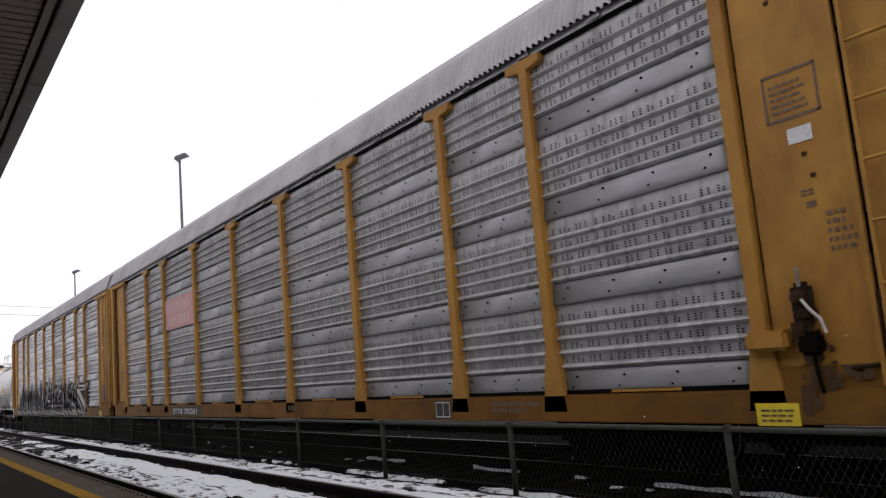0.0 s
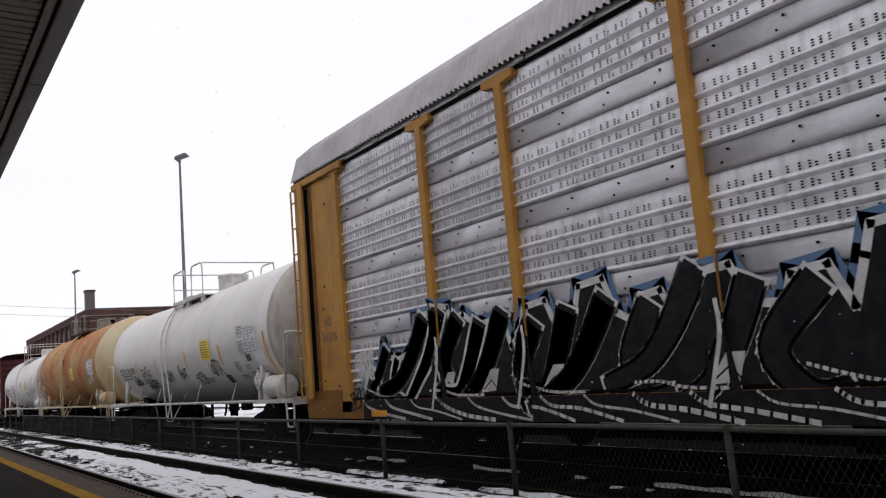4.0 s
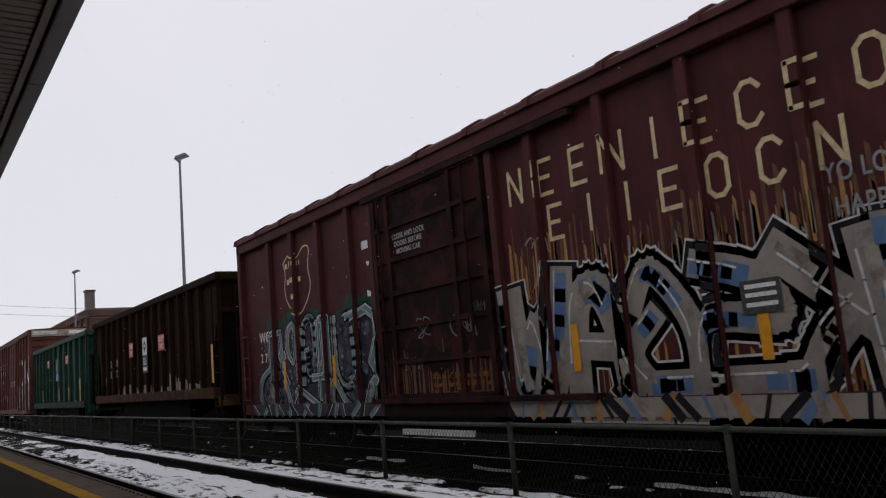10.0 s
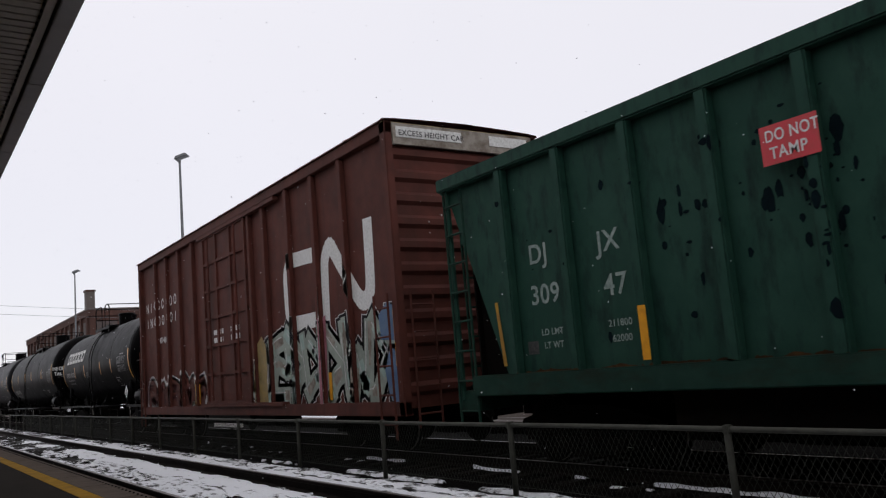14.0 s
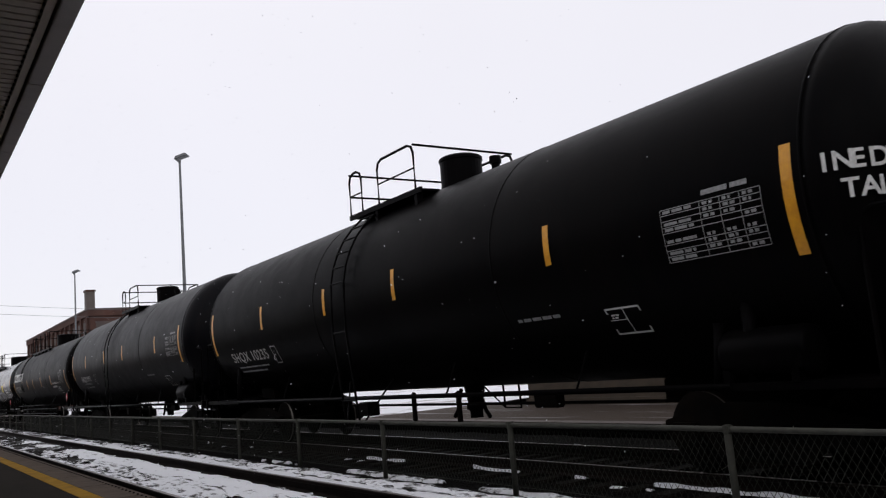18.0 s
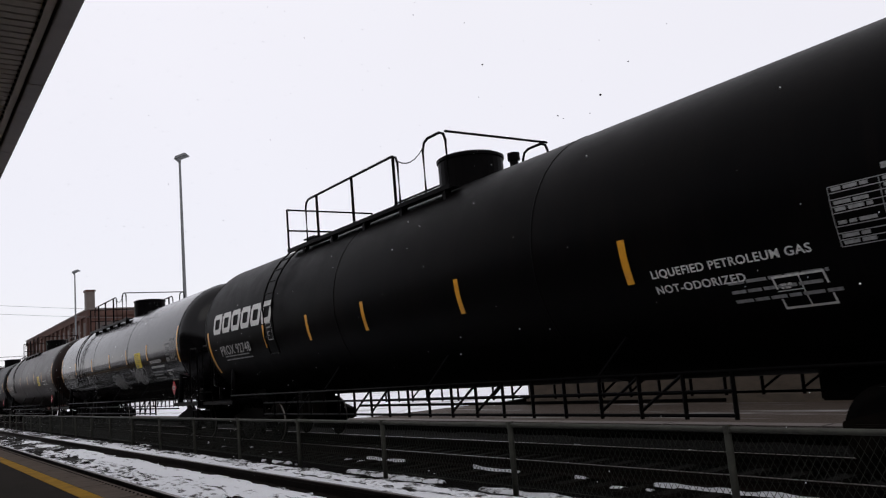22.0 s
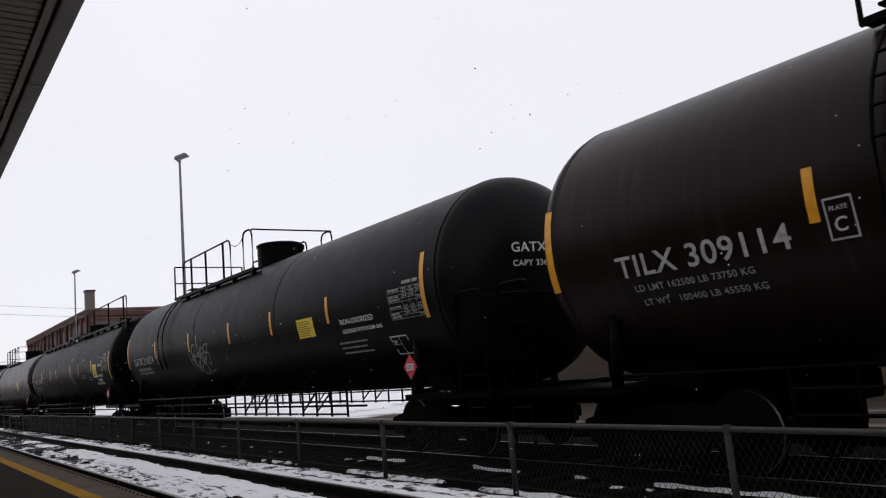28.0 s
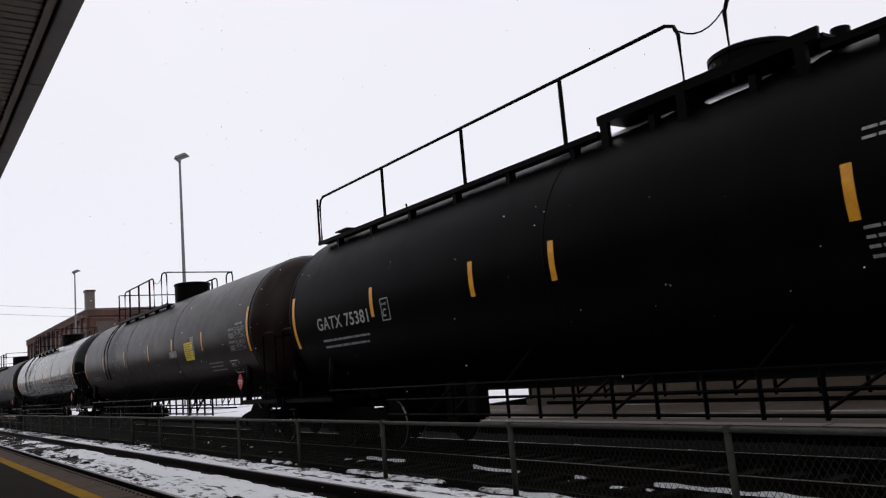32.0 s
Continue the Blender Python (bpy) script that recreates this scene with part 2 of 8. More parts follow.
def snow_ground(name, earth, earth2, lo, hi, stretch=(1, 1, 1), scale=0.5, fine=9.0, spec=0.15):
    """Broken snow cover over dark stone, with lumps of its own."""
    m = bpy.data.materials.new(name)
    m.use_nodes = True
    n, l = m.node_tree.nodes, m.node_tree.links
    b = n["Principled BSDF"]
    co = n.new("ShaderNodeTexCoord")
    mp = n.new("ShaderNodeMapping")
    mp.inputs["Scale"].default_value = stretch
    l.new(co.outputs["Object"], mp.inputs[0])
    big = n.new("ShaderNodeTexNoise")
    big.inputs["Scale"].default_value, big.inputs["Detail"].default_value, big.inputs["Roughness"].default_value = scale, 10, 0.68
    l.new(mp.outputs[0], big.inputs["Vector"])
    stone = n.new("ShaderNodeTexVoronoi")
    stone.inputs["Scale"].default_value = fine * 2
    l.new(co.outputs["Object"], stone.inputs["Vector"])
    r = n.new("ShaderNodeMapRange")
    r.inputs["From Min"].default_value, r.inputs["From Max"].default_value = lo, hi
    l.new(big.outputs[0], r.inputs["Value"])
    em = n.new("ShaderNodeMix")
    em.data_type = "RGBA"
    em.inputs[6].default_value, em.inputs[7].default_value = (*earth, 1), (*earth2, 1)
    l.new(stone.outputs["Color"], em.inputs[0])
    sm = n.new("ShaderNodeMix")
    sm.data_type = "RGBA"
    sm.inputs[7].default_value = (0.80, 0.81, 0.84, 1)
    l.new(em.outputs[2], sm.inputs[6])
    l.new(r.outputs[0], sm.inputs[0])
    l.new(sm.outputs[2], b.inputs["Base Color"])
    b.inputs["Roughness"].default_value, b.inputs["Specular IOR Level"].default_value = 0.85, spec
    bp = n.new("ShaderNodeBump")
    bp.inputs["Strength"].default_value, bp.inputs["Distance"].default_value = 0.8, 0.03
    l.new(stone.outputs["Distance"], bp.inputs["Height"])
    l.new(bp.outputs[0], b.inputs["Normal"])
    return m


M["yard"] = snow_ground("snowy_yard", (0.08, 0.068, 0.06), (0.12, 0.10, 0.09), 0.46, 0.62, scale=0.12, fine=5)
M["bed_near"] = snow_ground("snowy_ballast", (0.010, 0.009, 0.008), (0.028, 0.025, 0.023), 0.50, 0.57, stretch=(1.6, 0.55, 1), scale=1.4)
M["snow_thin"] = snow_ground("thin_snow", (0.02, 0.018, 0.016), (0.05, 0.046, 0.042), 0.41, 0.50, stretch=(1.8, 0.7, 1), scale=4.0)
M["snow_firm"] = snow_ground("firm_snow", (0.03, 0.027, 0.024), (0.06, 0.055, 0.05), 0.34, 0.42, stretch=(1.6, 0.7, 1), scale=3.5)
# the shadow round the train is put into this near-black stone colour
M["bed_far"] = snow_ground("shade_dark_ballast", (0.0025, 0.0022, 0.002), (0.006, 0.0054, 0.0048), 0.70, 0.78, stretch=(2.6, 0.35, 1), scale=0.9, spec=0.02)
M["white_lot"] = snow_ground("snow_covered_lot", (0.12, 0.10, 0.09), (0.16, 0.14, 0.12), 0.34, 0.46, scale=0.25, fine=5)
M["lot"] = snow_ground("wet_platform", (0.055, 0.041, 0.032), (0.075, 0.06, 0.05), 0.55, 0.9, stretch=(3, 0.25, 1), scale=0.6, fine=12)


# ---- mesh tools ----
def box(bm, x0, x1, y0, y1, z0, z1):
    v = [bm.verts.new((x, y, z)) for x in (x0, x1) for y in (y0, y1) for z in (z0, z1)]
    for f in ((0, 1, 3, 2), (4, 6, 7, 5), (0, 4, 5, 1), (2, 3, 7, 6), (0, 2, 6, 4), (1, 5, 7, 3)):
        bm.faces.new([v[i] for i in f])
    return bm


def boxes(*specs):
    bm = bmesh.new()
    for s in specs:
        box(bm, *s)
    return bm


def tube(bm, pts, r=0.025, n=6):
    """A round bar along a polyline."""
    pts = [Vector(p) for p in pts]
    rings = []
    for i, p in enumerate(pts):
        d = (pts[min(i + 1, len(pts) - 1)] - pts[max(i - 1, 0)]).normalized()
        q = d.to_track_quat("Z", "Y")
        rings.append([bm.verts.new(p + q @ Vector((r * math.cos(2 * math.pi * k / n), r * math.sin(2 * math.pi * k / n), 0))) for k in range(n)])
    for a, b in zip(rings, rings[1:]):
        for k in range(n):
            bm.faces.new((a[k], a[(k + 1) % n], b[(k + 1) % n], b[k]))
    bm.faces.new(rings[0][::-1])
    bm.faces.new(rings[-1])
    return bm


def tubes(r, *lines, n=6):
    bm = bmesh.new()
    for p in lines:
        tube(bm, p, r, n)
    return bm


def arch(y0, y1, x, z0, z1, c=0.12):
    """A hoop of rail in a plane along the car, with rounded shoulders."""
    s = 1 if y1 > y0 else -1
    return [(x, y0, z0), (x, y0, z1 - c), (x, y0 + s * c * 0.3, z1 - c * 0.3), (x, y0 + s * c, z1), (x, y1 - s * c, z1), (x, y1 - s * c * 0.3, z1 - c * 0.3), (x, y1, z1 - c), (x, y1, z0)]


def spin(profile, n=32, axis="y"):
    """A turned body: (along, radius) points round an axis."""
    bm = bmesh.new()
    rings = []
    for a, r in profile:
        ring = []
        for k in range(n):
            c, s = math.cos(2 * math.pi * k / n) * r, math.sin(2 * math.pi * k / n) * r
            ring.append(bm.verts.new({"x": (a, c, s), "y": (c, a, s), "z": (c, s, a)}[axis]))
        rings.append(ring)
    for a, b in zip(rings, rings[1:]):
        for k in range(n):
            bm.faces.new((a[k], a[(k + 1) % n], b[(k + 1) % n], b[k]))
    bm.faces.new(rings[0])
    bm.faces.new(rings[-1][::-1])
    bmesh.ops.recalc_face_normals(bm, faces=bm.faces)
    return bm


def moved(bm, x=0, y=0, z=0):
    for v in bm.verts:
        v.co += Vector((x, y, z))
    return bm


def sweep(profile, y0, y1, closed=True):
    """An (x, z) outline carried along the car."""
    bm = bmesh.new()
    a = [bm.verts.new((x, y0, z)) for x, z in profile]
    b = [bm.verts.new((x, y1, z)) for x, z in profile]
    m = len(profile)
    for i in range(m if closed else m - 1):
        j = (i + 1) % m
        bm.faces.new((a[i], a[j], b[j], b[i]))
    if closed:
        bm.faces.new(a[::-1])
        bm.faces.new(b)
    bmesh.ops.recalc_face_normals(bm, faces=bm.faces)
    return bm


def done(bm, name, material, smooth=False, bevel=0.0):
    if bevel:
        bmesh.ops.bevel(bm, geom=bm.edges[:], offset=bevel, segments=2, affect="EDGES", clamp_overlap=True)
    if smooth:
        for f in bm.faces:
            f.smooth = True
    me = bpy.data.meshes.new(name)
    bm.to_mesh(me)
    bm.free()
    me.materials.append(material)
    return me


FINE = {"small_stencil", "stencilled_data", "data_panel_print", "sign_print", "sill_stencil", "stencil_print", "data_print", "panel_print", "dark_scab", "pale_residue", "paint_drips",
        "owner_lettering", "sign_lettering", "graffiti_tint", "graffiti_tail", "graffiti_filling", "graffiti_outline", "graffiti_edge", "owner_shield", "stain_runs", "door_stencil", "graffiti_shine", "plate_print", "table_ruling", "head_lettering", "placard_mark", "panel_ruling"}


def part(name, bm, material, parent, label="", smooth=False, bevel=0.0, kind=""):
    kind = kind or ("stuff" if name in FINE else "")
    ob = new(name, bm if isinstance(bm, bpy.types.Mesh) else done(bm, name, material, smooth, bevel))
    ob.parent = parent
    return tagged(ob, label, kind=kind)


def thing(name, bm, material, label, category, group="", kind="", smooth=False, bevel=0.0):
    return tagged(new(name, done(bm, name, material, smooth, bevel)), label, category, group, kind)


def empty(name, label, category, group="", m=None):
    ob = tagged(new(name), label, category, group)
    if m is not None:
        ob.matrix_basis = m
    return ob


def words(text, size, material, parent, at, angle=0.0, name="lettering", narrow=1.0, label="", bold=0.012):
    """Stencilled writing on the near side, facing the platform; angle: how far the surface leans back, degrees."""
    cu = bpy.data.curves.new(name, "FONT")
    cu.body, cu.size, cu.extrude, cu.align_x, cu.space_character = text, size, 0.001, "LEFT", 1.08
    cu.offset = bold * size
    tmp = new("tmp", cu)
    bpy.context.view_layer.update()
    me = bpy.data.meshes.new_from_object(tmp.evaluated_get(bpy.context.evaluated_depsgraph_get()))
    bpy.data.objects.remove(tmp)
    a = radians(angle)
    m = Matrix(((0, math.sin(a), -math.cos(a), at[0]), (-1, 0, 0, at[1]), (0, math.cos(a), math.sin(a), at[2]), (0, 0, 0, 1)))
    me.transform(m @ Matrix.Diagonal((narrow, 1, 1, 1)))
    me.materials.clear()
    me.materials.append(material)
    ob = new(name, me)
    ob.parent = parent
    return tagged(ob, label, kind="stuff" if size < 0.16 or name == "head_lettering" else "")


def side_quads(quads, x, name, material, parent, label=""):
    """Flat painted shapes on the near side: each a list of (y, z)."""
    bm = bmesh.new()
    for q in quads:
        f = bm.faces.new([bm.verts.new((x, y, z)) for y, z in q])
        f.normal_update()
        if f.normal.x > 0:
            f.normal_flip()
    return part(name, bm, material, parent, label)


def rect(y0, y1, z0, z1):
    return [(y0, z0), (y1, z0), (y1, z1), (y0, z1)]


def stroke(pts, w):
    """A painted line of width w through (y, z) points, as quads."""
    out = []
    for (a, b), (c, d) in zip(pts, pts[1:]):
        ln = math.hypot(c - a, d - b) or 1
        ny, nz = -(d - b) / ln * w / 2, (c - a) / ln * w / 2
        ey, ez = (c - a) / ln * w * 0.35, (d - b) / ln * w * 0.35
        out.append([(a - ey + ny, b - ez + nz), (c + ey + ny, d + ez + nz), (c + ey - ny, d + ez - nz), (a - ey - ny, b - ez - nz)])
    return out


def curl(pts, n=6):
    """A smooth line through (y, z) points."""
    p = [pts[0], *pts, pts[-1]]
    out = []
    for i in range(1, len(p) - 2):
        for k in range(n):
            t = k / n
            out.append(tuple(0.5 * (2 * p[i][j] + (p[i + 1][j] - p[i - 1][j]) * t + (2 * p[i - 1][j] - 5 * p[i][j] + 4 * p[i + 1][j] - p[i + 2][j]) * t * t
                                    + (3 * p[i][j] - p[i - 1][j] - 3 * p[i + 1][j] + p[i + 2][j]) * t ** 3) for j in (0, 1)))
    return out + [pts[-1]]


def clip(poly, lo, hi):
    """The part of a (y, z) polygon between two stations along the car."""
    for edge, keep in ((lo, 1), (hi, -1)):
        out = []
        for (a, b), (c, d) in zip(poly, poly[1:] + poly[:1]):
            ia, ic = (a - edge) * keep >= 0, (c - edge) * keep >= 0
            if ia:
                out.append((a, b))
            if ia != ic:
                t = (edge - a) / (c - a)
                out.append((edge, b + (d - b) * t))
        poly = out
        if len(poly) < 3:
            return []
    return poly


def paint(polys, bands, depth, name, material, parent, label=""):
    """Paint that follows the side: bands are (y0, y1, x) stretches of it, depth the layer."""
    if name == "reflector_stripe" and len(polys) > 1:
        return [paint([p], bands, depth, name, material, parent, label) for p in polys]
    bm = bmesh.new()
    for p in polys:
        for lo, hi, x in bands:
            q = clip(p, lo, hi)
            if len(q) >= 3:
                f = bm.faces.new([bm.verts.new((x - 0.003 * depth, y, z)) for y, z in q])
                f.normal_update()
                if f.normal.x > 0:
                    f.normal_flip()
    return part(name, bm, material, parent, label)


def graffiti(parent, bands, y0, y1, z0, z1, count, fills, line, light, seed, label, spiky=False, rim=0.15):
    """A sprayed piece: interlocked letters of fat bent strokes, each with an edge, an outline, a filling and shine."""
    rnd = random.Random(seed)
    w = (y1 - y0) / count
    fat = min(abs(w) * 0.42, 0.36)
    edge, outline, fill, tint, second, shine = [], [], [], [], [], []
    H = z1 - z0
    for i in range(count):
        cy, hw = y0 + (i + 0.5) * w, abs(w) * 0.55
        lean = rnd.uniform(-0.25, 0.25) * abs(w)

        def at(u, v):
            return (cy + u * hw + lean * (v - 0.5), z0 + fat * 0.5 + v * (H - fat))
        kind = rnd.randrange(5)
        j = lambda a: a + rnd.uniform(-0.12, 0.12)
        if kind == 0:
            runs = [[at(-0.8, j(0.0)), at(-0.7, 0.5), at(-0.3, j(0.95)), at(0.4, j(0.8)), at(0.8, j(0.05))], [at(-0.6, j(0.4)), at(0.7, j(0.45))]]
        elif kind == 1:
            runs = [[at(0.7, j(0.95)), at(-0.5, j(0.85)), at(-0.8, 0.5), at(0.6, j(0.45)), at(0.7, j(0.1)), at(-0.7, j(0.0))]]
        elif kind == 2:
            runs = [[at(-0.8, j(0.0)), at(-0.75, j(0.95))], [at(-0.7, j(0.5)), at(0.8, j(1.0))], [at(-0.5, j(0.5)), at(0.2, 0.3), at(0.9, j(0.0))]]
        elif kind == 3:
            runs = [[at(0.6, j(0.8)), at(0.0, j(1.0)), at(-0.8, j(0.6)), at(-0.6, j(0.1)), at(0.3, j(0.0)), at(0.8, j(0.4)), at(0.1, j(0.5))]]
        else:
            runs = [[at(-0.9, j(0.95)), at(-0.5, j(0.1)), at(0.1, j(0.65)), at(0.6, j(0.0)), at(0.9, j(1.0))]]
        if spiky:
            runs.append([at(j(0.6), 0.6), at(j(0.2), 0.95), at(j(-0.4), 1.15)])
        for r in runs:
            c = [(y, min(max(z, z0 + fat * 0.5 + 0.12), z1 + (0.3 if spiky else 0.0))) for y, z in curl(r, 5)]
            f = fat * rnd.uniform(0.75, 1.15)
            tp = [f * (0.55 + 0.45 * math.sin(math.pi * (k + 0.5) / len(c))) if spiky else f for k in range(len(c))]
            for k in range(len(c) - 1):
                seg = [c[k], c[k + 1]]
                edge += stroke(seg, tp[k] + rim + 0.05)
                outline += stroke(seg, tp[k] + rim)
                fill += stroke(seg, tp[k])
                if (k // 4 + i) % 3 == 0:
                    tint += stroke([(y + 0.03, z - 0.02) for y, z in seg], tp[k] * rnd.uniform(0.4, 0.75))
                if (k // 3 + i) % 4 == 1:
                    second += stroke([(y - 0.04, z + 0.03) for y, z in seg], tp[k] * rnd.uniform(0.2, 0.5))
                if k % 7 < 4:
                    shine += stroke([(y + tp[k] * 0.28, z + tp[k] * 0.22) for y, z in seg], 0.025)
    paint(edge, bands, 1, "graffiti_edge", M[light], parent)
    paint(outline, bands, 2, "graffiti_outline", M[line], parent)
    paint(fill, bands, 3, "graffiti_filling", M[fills[1]], parent, label)
    paint(tint, bands, 4, "graffiti_tint", M[fills[2]], parent)
    paint(second, bands, 4.5, "graffiti_tint", M[fills[3 % len(fills)]], parent)
    paint(shine, bands, 5, "graffiti_shine", M[fills[0]], parent)


def drips(parent, bands, y0, y1, z0, z1, seed, material, name="paint_drips"):
    """Runs of thin paint below and above a sprayed piece."""
    rnd = random.Random(seed)
    q, y = [], y0
    while y > y1:
        a, top, low = rnd.uniform(0.015, 0.10), z1 + rnd.uniform(-0.45, 0.12), z0 + rnd.uniform(0, 0.3)
        q.append([(y, low), (y - a, low), (y - a * 0.8, top), (y - a * 0.3, top + 0.05)])
        y -= a + rnd.uniform(0.0, 0.1)
    paint(q, bands, 0.5, name, M[material], parent)


def glyph_row(y, z, height, widths, thick, seed):
    """Block marks the size of an owner's name, which spell nothing."""
    rnd = random.Random(seed)
    out = []
    for step, w in widths:
        c, top, mid = w * 0.3, z + height, z + height / 2
        kind = rnd.randrange(5)
        if kind == 0:
            run = [(y, z + c), (y, top - c), (y - c, top), (y - w + c, top), (y - w, top - c), (y - w, z + c), (y - w + c, z), (y - c, z), (y, z + c)]
        elif kind == 1:
            run = [(y, z), (y, top), (y - w, z), (y - w, top)]
        elif kind == 2:
            run = [(y - w / 2, z), (y - w / 2, top)]
        elif kind == 3:
            run = [(y - w, top - c), (y - w + c, top), (y - c, top), (y, top - c), (y, z + c), (y - c, z), (y - w + c, z), (y - w, z + c)]
        else:
            run = [(y - w, top), (y, top), (y, mid), (y - w * 0.8, mid), (y, mid), (y, z), (y - w, z)]
        out += stroke(run, thick)
        y -= step
    return out


def scribble(seed, y, z, w, h, n=9):
    rnd = random.Random(seed)
    pts = [(y - w * (k + rnd.uniform(-0.8, 0.8)) / n, z + rnd.uniform(-0.5, 0.5) * h) for k in range(n)]
    return curl(pts, 5)


LOOPS = (((0.9, 0.8), (0.3, 1.0), (0.05, 0.5), (0.3, 0.0), (0.9, 0.15)), ((0.1, 0.0), (0.4, 1.0), (0.6, 0.9), (0.85, 0.0), (0.55, 0.45), (0.15, 0.42)),
         ((0.1, 1.0), (0.95, 0.95), (0.5, 0.97), (0.45, 0.0)), ((0.15, 1.0), (0.1, 0.0), (0.12, 0.5), (0.8, 0.6), (0.85, 1.0), (0.8, 0.0)),
         ((0.85, 0.95), (0.25, 0.95), (0.15, 0.6), (0.8, 0.45), (0.75, 0.05), (0.1, 0.0)), ((0.1, 1.0), (0.15, 0.05), (0.6, 0.5), (0.9, 1.0), (0.5, 0.5), (0.95, -0.1)))


def tag_marks(seed, y, z, w, h):
    """Loose sprayed loops side by side, which spell nothing."""
    rnd = random.Random(seed)
    n = max(2, round(w / (h * 0.6)))
    out = []
    for k in range(n):
        a, lean, tall = y - w * k / n, rnd.uniform(-0.2, 0.1), rnd.uniform(0.75, 1.2) * h
        line = LOOPS[rnd.randrange(6)]
        out += [(a - (p * 1.3 + q * lean + rnd.uniform(-0.2, 0.2)) * w / n, z - h * 0.5 + q * tall + rnd.uniform(-0.14, 0.14) * h) for p, q in line]
    return [curl(out, 5)]


def bars(y, z, w, rows, height, gap=0.6, seed=1, words_in=3):
    """Rows of writing too small to read, as plain bars running from y towards the front."""
    rnd = random.Random(seed)
    out = []
    for r in range(rows):
        zz, at, total = z - r * height * (1 + gap), 0.0, w * rnd.uniform(0.7, 1.0)
        while at < total - 0.03:
            ln = min(total - at, w / words_in * rnd.uniform(0.5, 1.2))
            out.append(rect(y - at - ln, y - at, zz, zz + height))
            at += ln + height * 0.7
    return out


# ---- the setting ----
def plank_grid(x0, x1, y0, y1, nx, ny, height, name, material, seed=0):
    bm = bmesh.new()
    grid = []
    for i in range(nx + 1):
        grid.append([bm.verts.new((x0 + (x1 - x0) * i / nx, y0 + (y1 - y0) * j / ny, height(x0 + (x1 - x0) * i / nx, y0 + (y1 - y0) * j / ny))) for j in range(ny + 1)])
    for i in range(nx):
        for j in range(ny):
            bm.faces.new((grid[i][j], grid[i + 1][j], grid[i + 1][j + 1], grid[i][j + 1]))
    return bm


def setting():
    def lump(x, y, s, a):
        return a * noise.noise((x * s, y * s, 0.3))

    bm = boxes((-900, 900, -900, 2400, -1.5, -0.52))
    thing("ground", bm, M["yard"], "snow-dusted open ground of the rail yard", "ground", kind="structure")
    # the near track's bed, with ridges of snow along the rails
    def near_bed(x, y):
        z = -0.22 - 0.08 * max(0, (x - 4.7)) + lump(x, y, 3.1, 0.035) + lump(x, y, 9, 0.018)
        return z if x < 5.4 else z - 0.06
    thing("ballast_bed", plank_grid(2.05, 6.1, -6, 70, 54, 620, near_bed, "b", None), M["bed_near"], "stone ballast half covered with patchy snow", "ballast", kind="structure", smooth=True)
    # the train's bed, coloured near-black for the shade lying on it
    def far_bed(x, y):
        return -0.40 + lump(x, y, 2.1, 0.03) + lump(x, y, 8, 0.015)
    thing("ballast_bed", plank_grid(6.0, 11.2, -20, 120, 36, 700, far_bed, "b", None), M["bed_far"], "near-black ballast with shade in its colour and thin streaks of snow", "ballast", kind="structure", smooth=True)
    # rails and sleepers
    for x, top, label in ((2.83, -0.07, "n"), (4.33, -0.07, "n"), (7.35, -0.2, "f"), (8.85, -0.2, "f")):
        prof = [(-0.07, -0.16), (0.07, -0.16), (0.07, -0.145), (0.012, -0.12), (0.012, -0.045), (0.036, -0.03), (0.036, -0.006), (0.026, 0), (-0.026, 0), (-0.036, -0.006), (-0.036, -0.03), (-0.012, -0.045), (-0.012, -0.12), (-0.07, -0.145)]
        r = empty("rail", "rusty steel rail with a worn head on timber sleepers", "rail", "rails")
        part("rail_profile", sweep([(x + a, top + b) for a, b in prof], -40, 160), M["rail"], r)
        part("running_surface", boxes((x - 0.024, x + 0.024, -40, 160, top, top + 0.003)), M["railtop"], r, "worn bright running surface")
    tie_me = done(boxes((-1.3, 1.3, -0.11, 0.11, -0.2, 0)), "sleeper", M["tie"], bevel=0.015)
    for xc, top, y0, count in ((3.575, -0.21, -4, 120), (8.1, -0.36, -6, 130)):
        for i in range(count):
            ob = tagged(new("sleeper", tie_me), "dark creosoted timber sleeper bedded in ballast", "sleeper", "sleepers of the track at x %.0f" % xc)
            ob.matrix_basis = pose(xc + 0.02 * math.sin(i * 7.1), y0 + 0.53 * i, top, 0, 0, 0.8 * math.sin(i * 3.3))
    # snow lying along the tracks, lumpy and broken
    def drift(x, y0, y1, w, z, h, seed, cut, cover="snow_thin"):
        rnd = random.Random(seed)
        bm = bmesh.new()
        n = int((y1 - y0) / 0.11)
        last = None
        for j in range(n):
            y = y0 + (y1 - y0) * j / n
            k = noise.noise((seed * 3.1, y * 0.55, 0.2)) + 0.5 * noise.noise((seed, y * 2.1, 4.2)) + 0.25 * noise.noise((seed, y * 6.1, 1.2))
            ww = w * min(1.0, max(0.0, (k + cut - 0.05 * max(0.0, y - 12)) * 1.6))
            if ww < 0.03:
                last = None
                continue
            off = 0.25 * w * noise.noise((seed * 5.0, y * 0.8, 7.7))
            ring = []
            for s in (-1, -0.6, -0.2, 0.2, 0.6, 1):
                e = ww / 2 * s * (1 + 0.25 * noise.noise((seed + s, y * 3.3, 2.2)))
                ring.append(bm.verts.new((x + off + e, y, z - 0.03 + (h * (1 - s * s) + 0.03) * (0.8 + 0.5 * noise.noise((x + s, y * 2.7, 3.1))))))
            if last:
                for a in range(5):
                    bm.faces.new((last[a], ring[a], ring[a + 1], last[a + 1]))
            last = ring
        bmesh.ops.recalc_face_normals(bm, faces=bm.faces)
